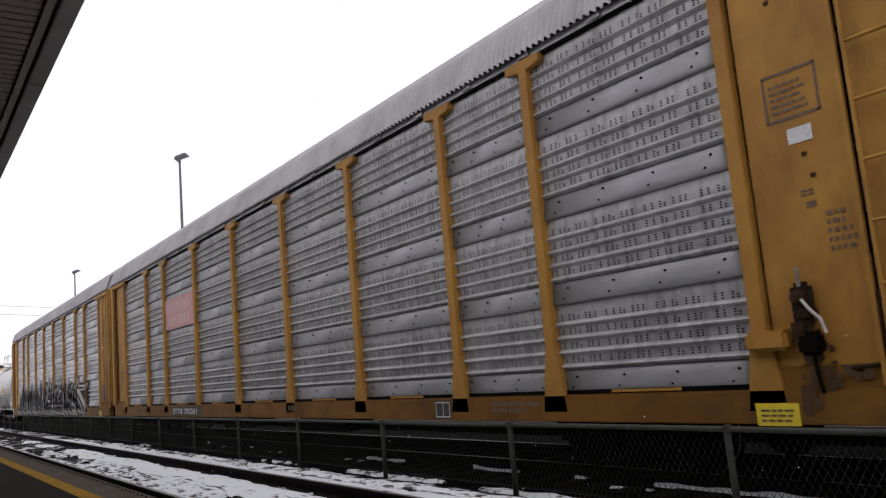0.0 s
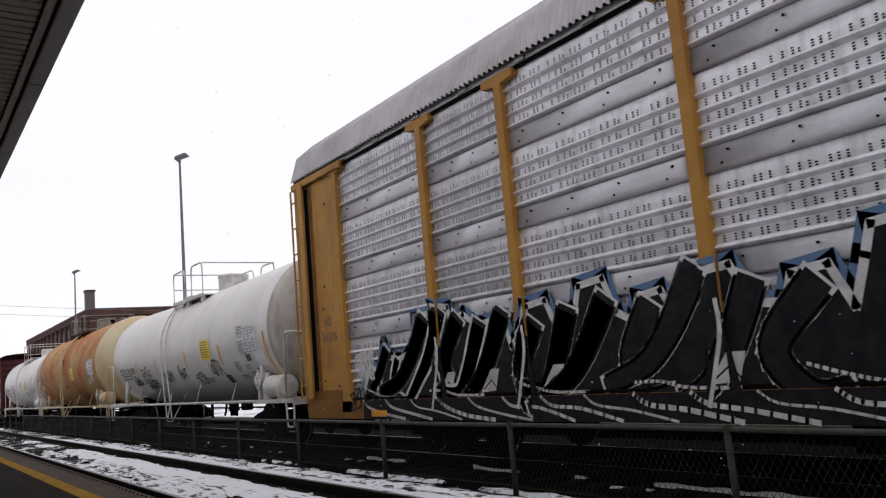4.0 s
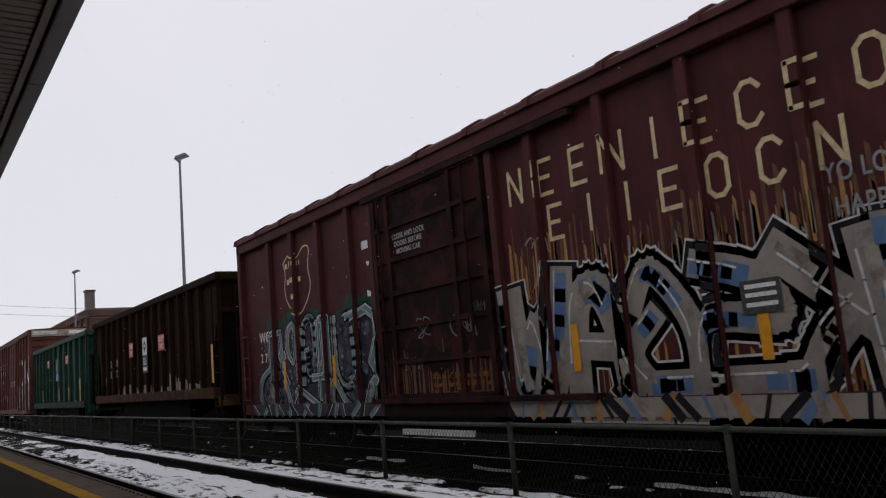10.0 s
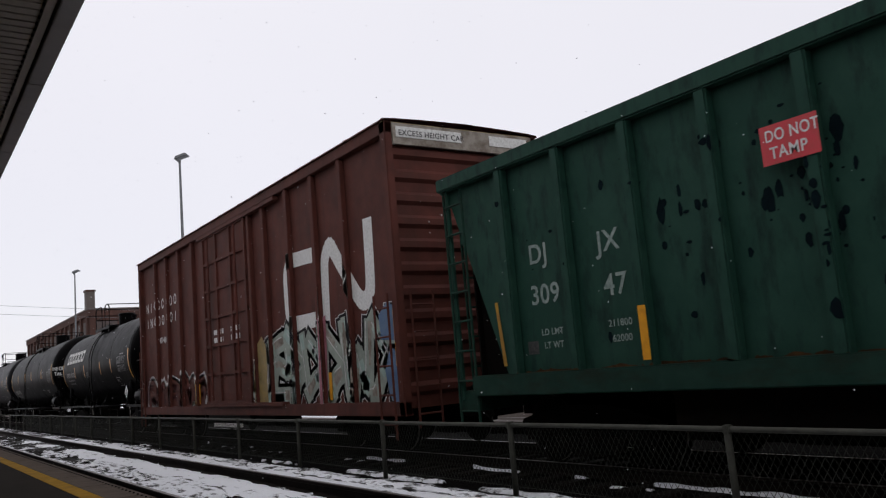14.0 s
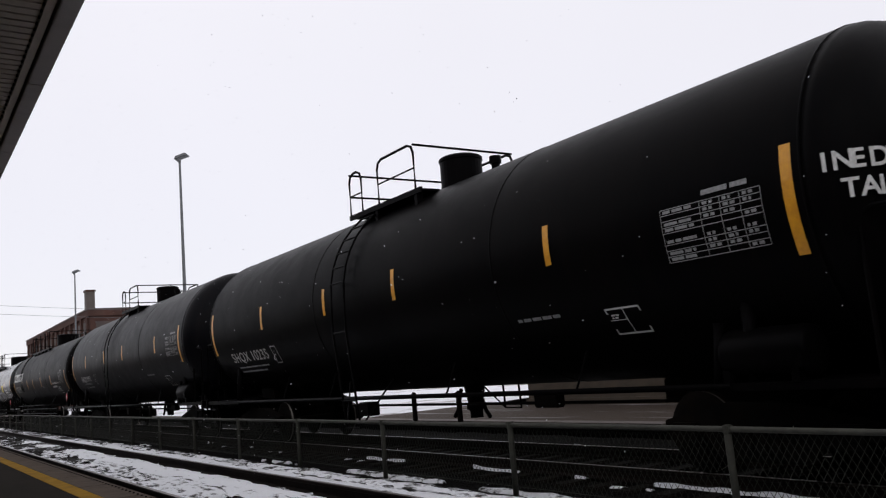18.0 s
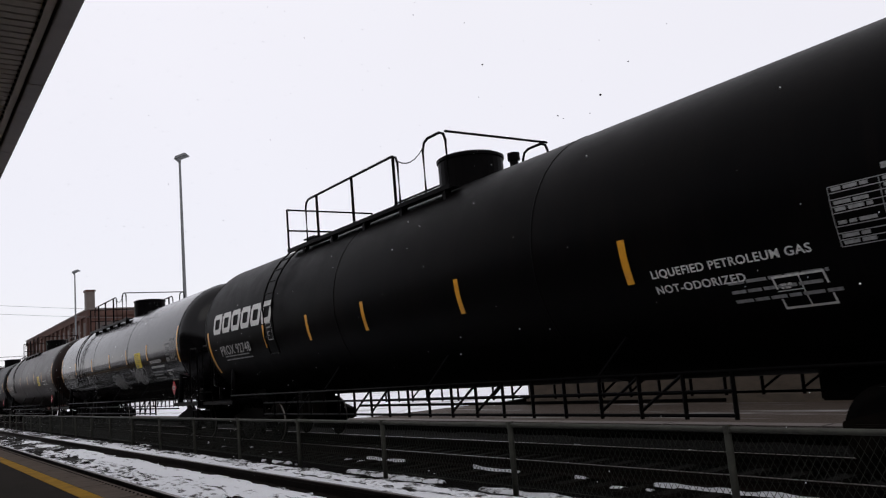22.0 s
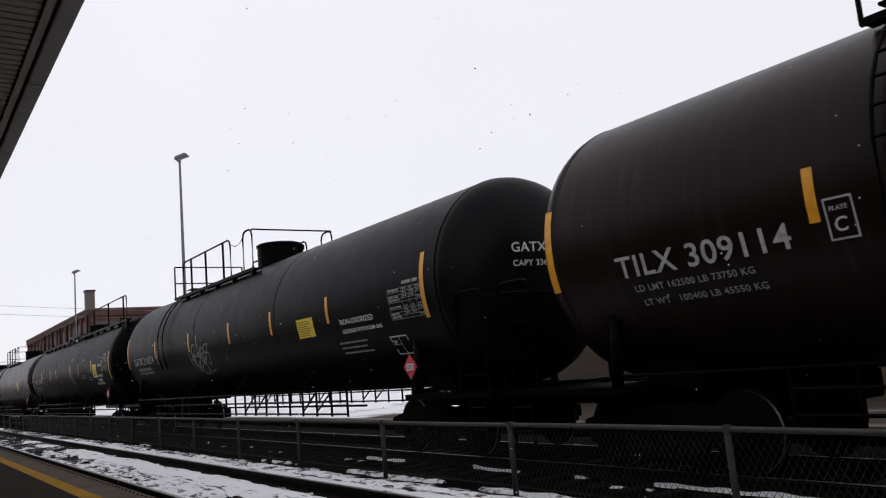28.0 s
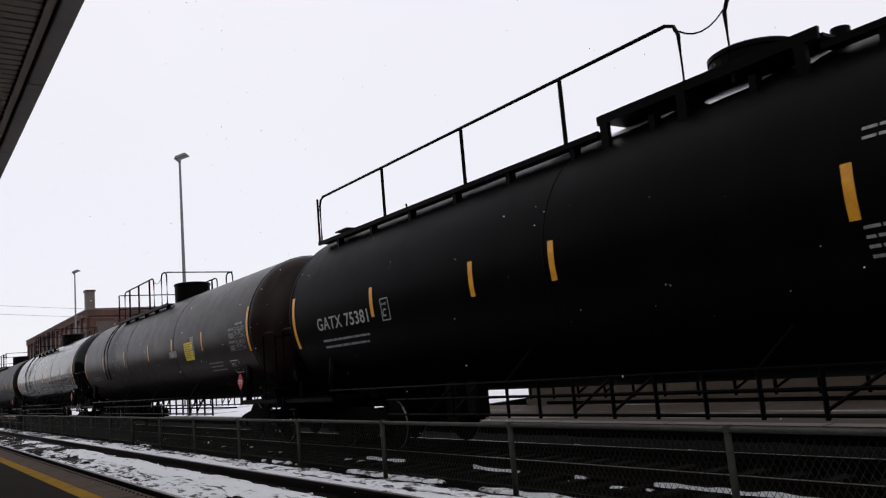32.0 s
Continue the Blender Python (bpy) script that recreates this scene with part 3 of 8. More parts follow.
        thing("snow_patch", bm, M[cover], "lumpy patch of settled snow along the track", "snow", "snow along the tracks", kind="stuff", smooth=True)

    drift(3.1, 2, 60, 0.4, -0.2, 0.05, 1, 0.75)
    drift(3.5, 2, 60, 0.7, -0.2, 0.05, 2, 0.62)
    drift(3.98, 2, 60, 0.58, -0.2, 0.055, 3, 0.8, "snow_firm")
    drift(4.74, 1, 60, 0.78, -0.22, 0.055, 4, 1.3, "snow_firm")
    drift(5.35, 1, 40, 0.36, -0.25, 0.04, 14, 0.45)
    drift(5.88, 2, 70, 0.3, -0.29, 0.04, 5, 0.12)
    drift(2.45, 4, 50, 0.3, -0.21, 0.03, 6, 0.4)
    drift(9.7, 2, 30, 0.22, -0.39, 0.04, 8, 0.15)
    drift(9.95, 5, 30, 0.5, -0.39, 0.04, 13, -0.2)
    drift(7.1, 2, 80, 0.2, -0.385, 0.025, 9, 0.05, "snow")
    drift(7.24, 2, 60, 0.09, -0.36, 0.05, 16, 0.25, "snow")
    drift(8.98, 2, 60, 0.09, -0.36, 0.05, 17, 0.3, "snow")
    # platform with its edge strip and yellow line
    pf = empty("platform", "asphalt station platform with a concrete edge and yellow safety line", "platform")
    pf["kind"] = "structure"
    part("platform_surface", boxes((-6, 1.58, -60, 80, -0.3, 0.2)), M["asphalt"], pf)
    part("safety_line", boxes((1.58, 1.74, -15, 80, -0.3, 0.204)), M["stripe"], pf, "worn yellow safety line")
    slab = done(boxes((1.74, 2.1, 0.004, 1.496, -0.3, 0.2)), "edge_slab", M["concrete"], bevel=0.012)
    for i in range(56):
        part("edge_slab", slab, None, pf).matrix_basis = pose(0, -8 + 1.5 * i, 0)
    knob = done(spin([(0, 0.012), (0.01, 0.009)], 8, "z"), "edge_stud", M["under"])
    for i in range(130):
        part("edge_stud", knob, None, pf).matrix_basis = pose(2.03, 6 + 0.16 * i, 0.2)
    # canopy over the platform
    cp = empty("canopy", "dark metal platform canopy with ribbed soffit and box gutter", "canopy")
    cp["kind"] = "structure"
    bm = bmesh.new()
    for i in range(330):
        y = -10 + i * 0.11
        box(bm, -5.5, 0.83, y, y + 0.085, 3.86, 3.9)
    part("soffit_ribs", bm, M["soffit"], cp, kind="stuff")
    part("soffit_backing", boxes((-5.6, 0.85, -60, 26.4, 3.9, 3.95)), M["soffit"], cp)
    part("canopy_roof", boxes((-5.8, 1.05, -60.1, 26.5, 3.96, 4.15)), M["gutter"], cp)
    for i in range(17):
        y = -10.05 + 2.15 * i
        part("gutter_length", boxes((0.918, 1.046, y + 0.006, y + 2.144, 3.80, 3.958)), M["gutter"], cp, bevel=0.006)
    part("gutter_return", boxes((0.845, 0.9, -10, 26.4, 3.835, 3.958)), M["soffit"], cp)
    notch = done(boxes((0.832, 0.844, 0, 0.035, 3.85, 3.862)), "drain_notch", M["under"])
    for i in range(120):
        part("drain_notch", notch, None, cp).matrix_basis = pose(0, 3.5 + 0.11 * i, 0)
    lt = empty("canopy_light", "small grey box light under the canopy soffit", "light")
    part("housing", boxes((0.42, 0.66, 4.5, 5.3, 3.78, 3.86)), M["gutter"], lt, bevel=0.01)
    part("diffuser", boxes((0.45, 0.63, 4.55, 5.25, 3.765, 3.78)), M["diffuser"], lt)
    # added wall, out of view: keeps low sky light off the train's side
    thing("wall_station", boxes((-6.3, -5.9, -60, 45, 0.2, 6.2)), M["tanbrick"], "unseen brick wall added behind the platform to block sky light", "wall", kind="structure")
    # far platform and the hipped station house behind the train
    fp = empty("far_platform", "wet far platform with pale concrete kerb and snow", "platform")
    fp["kind"] = "structure"
    part("platform_surface", plank_grid(11.72, 15.6, -40, 22, 8, 40, lambda x, y: -0.16, "p", None), M["lot"], fp)
    part("snow_cover", plank_grid(11.72, 34, 22, 109, 40, 120, lambda x, y: -0.17 + lump(x, y, 0.6, 0.05), "p", None), M["white_lot"], fp, "unbroken snow over the lot beside the line", smooth=True)
    part("platform_face", boxes((11.36, 11.7, -20, 70, -0.6, -0.29)), M["under"], fp)
    kerb = done(boxes((11.3, 11.72, 0.006, 2.994, -0.28, -0.15)), "kerb_stone", M["stone"], bevel=0.02)
    for i in range(30):
        part("kerb_stone", kerb, None, fp).matrix_basis = pose(0, -20 + 3 * i, 0)
    house = empty("station_house", "low tan brick station house with brown shingled hip roof", "house")
    part("wall", boxes((15.5, 24.0, -25, 18.6, -0.5, 3.3)), M["tanbrick"], house)
    part("plinth", boxes((15.44, 24.06, -25.06, 18.66, -0.5, 0.02)), M["tanbrick"], house)
    part("eaves_board", boxes((14.75, 24.7, -25.8, 19.4, 3.3, 3.52)), M["trim"], house, "white eaves board")
    bm = bmesh.new()
    a = [bm.verts.new(p) for p in ((14.6, -26, 3.53), (24.85, -26, 3.53), (24.85, 19.55, 3.53), (14.6, 19.55, 3.53), (19.7, -21, 5.35), (19.7, 14.4, 5.35))]
    for f in ((0, 1, 4), (1, 2, 5, 4), (2, 3, 5), (3, 0, 4, 5), (0, 3, 2, 1)):
        bm.faces.new([a[i] for i in f])
    roof = part("roof", bm, M["shingle"], house)
    for r in range(16):
        k = r / 16
        x, z = 14.6 + 5.1 * k, 3.53 + 1.82 * k
        part("shingle_course", boxes((x - 0.02, x + 0.33, -26 + 5 * k, 19.55 - 5.1 * k, z + 0.03, z + 0.055)), M["shingle"], roof)
    for y in (-12, -6, 0, 6, 12):
        w = part("window", boxes((15.46, 15.5, y, y + 1.5, 0.9, 2.3)), M["brick_dark"], house)
        part("window_frame", boxes((15.43, 15.47, y - 0.06, y + 1.56, 0.82, 0.9), (15.43, 15.47, y - 0.06, y + 1.56, 2.3, 2.38)), M["trim"], w)
    # brick warehouse far off, with a chimney
    ware = empty("brick_warehouse", "long flat-roofed red brick warehouse with pilasters and chimney", "building")
    part("wall", boxes((20.9, 60, 110, 166, -0.5, 11.2)), M["brick"], ware)
    part("parapet", boxes((20.6, 60.3, 109.7, 166.3, 11.2, 12.0)), M["brick"], ware)
    part("coping", boxes((20.5, 60.4, 109.6, 166.4, 12.0, 12.15)), M["stone"], ware, "pale coping")
    for i in range(15):
        y = 110.6 + 3.85 * i
        part("pilaster", boxes((20.62, 20.9, y, y + 0.8, -0.5, 11.2)), M["brick"], ware)
        if i < 14:
            for z in (1.2, 5.0, 8.3):
                win = part("window", boxes((20.84, 20.9, y + 1.15, y + 3.4, z, z + 2.3)), M["brick_dark"], ware)
                part("window_sill", boxes((20.76, 20.88, y + 1.05, y + 3.5, z - 0.18, z)), M["stone"], win)
    for i in range(8):
        x = 21.6 + 4.6 * i
        for z in (1.2, 5.0, 8.3):
            part("window", boxes((x, x + 2.6, 109.94, 110, z, z + 2.2)), M["brick_dark"], ware)
    ch = part("chimney", boxes((22.2, 23.3, 119, 120.4, 11, 15.4)), M["stone"], ware)
    part("chimney_cap", boxes((22.1, 23.4, 118.9, 120.5, 15.4, 15.65)), M["brick"], ch)
    low = empty("low_building", "low brown brick building beside the yard", "building")
    part("wall", boxes((17, 40, 190, 240, -0.5, 8)), M["brick"], low)
    part("roof", boxes((16.7, 40.3, 189.7, 240.3, 8, 8.5)), M["brick_dark"], low)
    # tall lamp posts
    for x, y, z in ((12.0, 40, 12.94), (14.15, 81, 12.94)):
        lp = empty("street_lamp", "tall grey steel lamp post with a flat tilted head", "street lamp", "tall lamp posts", pose(x, y, -0.2))
        h = z + 0.2
        part("pole", spin([(-0.4, 0.12), (0, 0.115), (h - 0.35, 0.055), (h - 0.3, 0.05)], 12, "z"), M["lampgrey"], lp, smooth=True)
        part("base_plate", boxes((-0.25, 0.25, -0.25, 0.25, -0.4, 0.05)), M["lampgrey"], lp, bevel=0.02)
        bm = boxes((-0.36, 0.36, -0.24, 0.24, 0, 0.17))
        for v in bm.verts:
            if v.co.z > 0.1:
                v.co.x *= 0.7
                v.co.y *= 0.7
        head = part("lamp_head", bm, M["lampgrey"], lp, bevel=0.02)
        head.matrix_basis = pose(0.12, 0, h - 0.22, 0, -16, -35)
        arm = part("bracket", boxes((-0.08, 0.08, -0.08, 0.08, -0.22, 0.02)), M["lampgrey"], lp)
        arm.matrix_basis = pose(-0.08, 0, h - 0.22, 0, -16, -35)
    # overhead wires far off
    for z, k in ((9.2, 0), (8.4, 1)):
        w = thing("overhead_wire", tubes(0.018, [(4 + 5 * i, 96 + k, z + 0.5 + 0.001 * (5 * i - 46) ** 2) for i in range(9)]), M["lampgrey"], "thin grey overhead wire sagging between far poles", "wire", "overhead wires")
    for x, low, high in ((4, 11.02, 11.82), (44, 8.93, 9.73)):
        up = empty("utility_pole", "dark timber pole carrying overhead wires", "utility pole", "utility poles")
        part("pole", moved(spin([(-0.5, 0.16), (12.5, 0.11)], 10, "z"), x, 96.5, 0), M["tie"], up, smooth=True)
        for z in (low, high):
            part("crossarm", boxes((x - 0.06, x + 0.06, 95.8, 97.2, z - 0.17, z - 0.04)), M["tie"], up)
    # snow heap in the yard
    def heap(cx, cy, rx, ry, h, seed):
        bm = bmesh.new()
        rings = []
        for i in range(7):
            k = i / 6
            rings.append([bm.verts.new((cx + rx * k * math.cos(a / 18 * 2 * math.pi) * (1 + 0.2 * noise.noise((a * 0.7, seed, k))), cy + ry * k * math.sin(a / 18 * 2 * math.pi),
                                        -0.55 + h * (1 - k ** 1.6) + 0.12 * noise.noise((a, k * 3, seed)))) for a in range(18)])
        for p, q in zip(rings, rings[1:]):
            for a in range(18):
                bm.faces.new((p[a], p[(a + 1) % 18], q[(a + 1) % 18], q[a]))
        bmesh.ops.remove_doubles(bm, verts=bm.verts, dist=0.001)
        thing("snow_bank", bm, M["snow"], "ploughed heap of grey-white snow in the yard", "snow bank", "snow banks", smooth=True)
    heap(24, 78, 3, 6, 1.3, 1)
    heap(20, 46, 2, 7, 0.9, 2)
    heap(27, 60, 4, 9, 1.0, 3)


def fence():
    ys = [7.22 + 2.87 * i for i in range(-3, 23)]
    f = empty("chain_link_fence", "low galvanised chain-link fence between the tracks", "fence")
    post = done(spin([(-0.28, 0.032), (0.5, 0.032), (0.52, 0.02)], 10, "z"), "post", M["fence"], smooth=True)
    for i, y in enumerate(ys):
        p = part("post", post, None, f)
        p.matrix_basis = pose(5.7, y, 0, 0.9 * math.sin(i * 5.1), 0, 0)
        part("rail_clamp", boxes((5.66, 5.74, y - 0.03, y + 0.03, 0.45, 0.52)), M["fence"], f, bevel=0.008)
    wav = [(5.7, -2 + 0.7 * i, 0.485 + (0.012 * math.sin(i * 0.9) if i > 50 else 0.003 * math.sin(i * 0.7))) for i in range(105)]
    part("top_rail", tubes(0.024, wav, n=8), M["fence"], f, smooth=True)
    part("bottom_wire", tubes(0.004, [(5.7, -2, -0.18), (5.7, 71, -0.18)], n=4), M["wire"], f)
    step, z0, z1 = 0.068, -0.21, 0.48
    verts, faces = [], []
    for s in (1, -1):
        x = 5.735 + 0.003 * s
        n = int(46 / step)
        for i in range(n):
            y = 1.0 + i * step
            d = 0.003 if y < 14 else 0.0045 if y < 24 else 0.007
            k = len(verts)
            run = (z1 - z0) * 0.62 * s
            verts += [(x, y - d, z0), (x, y + d, z0), (x, y + d + run, z1), (x, y - d + run, z1), (x + 0.004, y, z0), (x + 0.004, y + run, z1)]
            faces += [(k, k + 1, k + 2, k + 3), (k + 1, k + 4, k + 5, k + 2), (k + 4, k, k + 3, k + 5)]
    me = bpy.data.meshes.new("mesh_wire")
    me.from_pydata(verts, [], faces)
    me.materials.append(M["wire"])
    part("mesh_wire", me, None, f, "woven diamond wire mesh", kind="stuff")


# ---- rolling stock: each car's own space has y towards its rear, x away from the platform, z up from the rail ----
WHEELS = []
SHARED = {}


def running_gear(car, ys, half, deck=0.95):
    """Trucks with side frames and wheelsets, and a coupler at each end."""
    if not SHARED:
        bm = spin([(-0.80, 0.12), (-0.80, 0.34), (-0.79, 0.43), (-0.755, 0.43), (-0.74, 0.455), (-0.72, 0.455), (-0.72, 0.38), (-0.74, 0.33), (-0.74, 0.14), (-0.70, 0.085),
                   (0.70, 0.085), (0.74, 0.14), (0.74, 0.33), (0.72, 0.38), (0.72, 0.455), (0.74, 0.455), (0.755, 0.43), (0.79, 0.43), (0.80, 0.34), (0.80, 0.12)], 28, "x")
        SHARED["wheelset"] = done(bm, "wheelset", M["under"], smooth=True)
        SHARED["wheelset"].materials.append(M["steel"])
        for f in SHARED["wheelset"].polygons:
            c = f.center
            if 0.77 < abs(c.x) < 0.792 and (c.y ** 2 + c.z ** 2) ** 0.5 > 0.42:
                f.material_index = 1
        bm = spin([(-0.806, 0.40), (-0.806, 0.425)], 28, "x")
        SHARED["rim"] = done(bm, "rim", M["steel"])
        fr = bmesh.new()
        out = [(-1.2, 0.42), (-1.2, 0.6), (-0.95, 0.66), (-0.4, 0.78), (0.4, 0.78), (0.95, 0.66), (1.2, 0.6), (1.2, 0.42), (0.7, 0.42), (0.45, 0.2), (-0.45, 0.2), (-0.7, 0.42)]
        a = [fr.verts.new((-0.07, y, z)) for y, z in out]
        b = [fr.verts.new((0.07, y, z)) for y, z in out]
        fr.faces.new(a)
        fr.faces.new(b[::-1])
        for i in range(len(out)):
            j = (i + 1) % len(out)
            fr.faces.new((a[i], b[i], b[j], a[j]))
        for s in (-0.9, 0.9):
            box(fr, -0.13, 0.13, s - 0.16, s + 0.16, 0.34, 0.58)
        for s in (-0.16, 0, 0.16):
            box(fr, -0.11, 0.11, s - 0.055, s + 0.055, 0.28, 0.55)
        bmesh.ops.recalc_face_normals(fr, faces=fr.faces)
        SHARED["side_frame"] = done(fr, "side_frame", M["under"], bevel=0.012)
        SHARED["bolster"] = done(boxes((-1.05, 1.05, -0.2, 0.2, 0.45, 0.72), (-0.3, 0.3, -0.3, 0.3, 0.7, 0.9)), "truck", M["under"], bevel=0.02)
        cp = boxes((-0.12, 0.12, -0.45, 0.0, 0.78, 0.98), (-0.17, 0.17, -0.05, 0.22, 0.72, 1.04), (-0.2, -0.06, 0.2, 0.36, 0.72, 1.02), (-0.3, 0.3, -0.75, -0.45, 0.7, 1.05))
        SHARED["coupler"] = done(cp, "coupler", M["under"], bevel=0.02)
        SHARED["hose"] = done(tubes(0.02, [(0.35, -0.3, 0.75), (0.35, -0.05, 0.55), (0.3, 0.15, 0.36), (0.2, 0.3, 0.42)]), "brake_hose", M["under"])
    for y in ys:
        tr = part("truck", SHARED["bolster"], None, car)
        tr.matrix_basis = pose(0, y, 0)
        for s in (-1, 1):
            part("side_frame", SHARED["side_frame"], None, tr).matrix_basis = pose(0.98 * s, 0, 0)
        for s in (-0.9, 0.9):
            w = part("wheelset", SHARED["wheelset"], None, tr)
            w.matrix_basis = pose(0, s, 0.455)
            WHEELS.append((w, car, s))
    for s in (-1, 1):
        c = part("coupler", SHARED["coupler"], None, car)
        c.matrix_basis = pose(0, s * (half - 0.3), 0, 0, 0, 0 if s > 0 else 180)
        h = part("brake_hose", SHARED["hose"], None, car)
        h.matrix_basis = pose(0, s * (half - 0.3), 0, 0, 0, 0 if s > 0 else 180)


def ladder(car, x, y, z0, z1, width, rungs, material, along="y", name="ladder", r=0.017):
    """Two stiles and rungs, standing 12 cm off the wall; along: the way the rungs run."""
    d = Vector((0, width / 2, 0)) if along == "y" else Vector((width / 2, 0, 0))
    p = Vector((x, y, 0))
    lad = part(name, tubes(r * 1.25, [p - d + Vector((0, 0, z0)), p - d + Vector((0, 0, z1))]), material, car)
    part("stile", tubes(r * 1.25, [p + d + Vector((0, 0, z0)), p + d + Vector((0, 0, z1))]), material, lad)
    for i in range(rungs):
        z = z0 + (z1 - z0) * (i + 0.5) / rungs
        part("rung", tubes(r, [p - d + Vector((0, 0, z)), p + d + Vector((0, 0, z))]), material, lad)
    return lad


DIP = {"depth": 0.0}


def dip(y):
    """How far a tank's shell hangs lower towards its middle."""
    return -DIP["depth"] * (1 - min(1, abs(y) / 7.2))


def cylinder_x(R, zc, z, off=0.0):
    return -math.sqrt(max(1e-4, (R + off) ** 2 - (z - zc) ** 2))


def shell_quads(polys, R, zc, off, name, material, parent, label=""):
    """Painted shapes laid on the round side of a tank."""
    if name == "paint_patch" and len(polys) > 1:
        return [shell_quads([p], R, zc, off, name, material, parent, label) for p in polys]
    bm = bmesh.new()
    for p in polys:
        zs = [z for _, z in p]
        cuts = max(1, int((max(zs) - min(zs)) / 0.14))
        if cuts > 1 and len(p) == 4 and p[0][1] == p[1][1]:
            y0, y1 = p[0][0], p[1][0]
            for k in range(cuts):
                a, b = min(zs) + (max(zs) - min(zs)) * k / cuts, min(zs) + (max(zs) - min(zs)) * (k + 1) / cuts
                bm.faces.new([bm.verts.new((cylinder_x(R, zc + dip(y), z, off), y, z)) for y, z in ((y0, a), (y0, b), (y1, b), (y1, a))])
        else:
            bm.faces.new([bm.verts.new((cylinder_x(R, zc + dip(y), z, off), y, z)) for y, z in p])
    for f in bm.faces:
        f.normal_update()
        if f.normal.x > 0:
            f.normal_flip()
    return part(name, bm, material, parent, label)


def diamond(car, x, y, z, s, material, name="hazard_placard", lean=0.0, holder=True):
    """A square plate on its corner in a holder, with its mark as plain bars."""
    bm = bmesh.new()
    a = [bm.verts.new((x + dx, y + dy, z + dz)) for dx in (0, 0.012) for dy, dz in ((0, -s), (s, 0), (0, s), (-s, 0))]
    bm.faces.new(a[:4])
    bm.faces.new(a[7:3:-1])
    for i in range(4):
        bm.faces.new((a[i], a[4 + i], a[4 + (i + 1) % 4], a[(i + 1) % 4]))
    bmesh.ops.recalc_face_normals(bm, faces=bm.faces)
    p = part(name, bm, material, car)
    return p


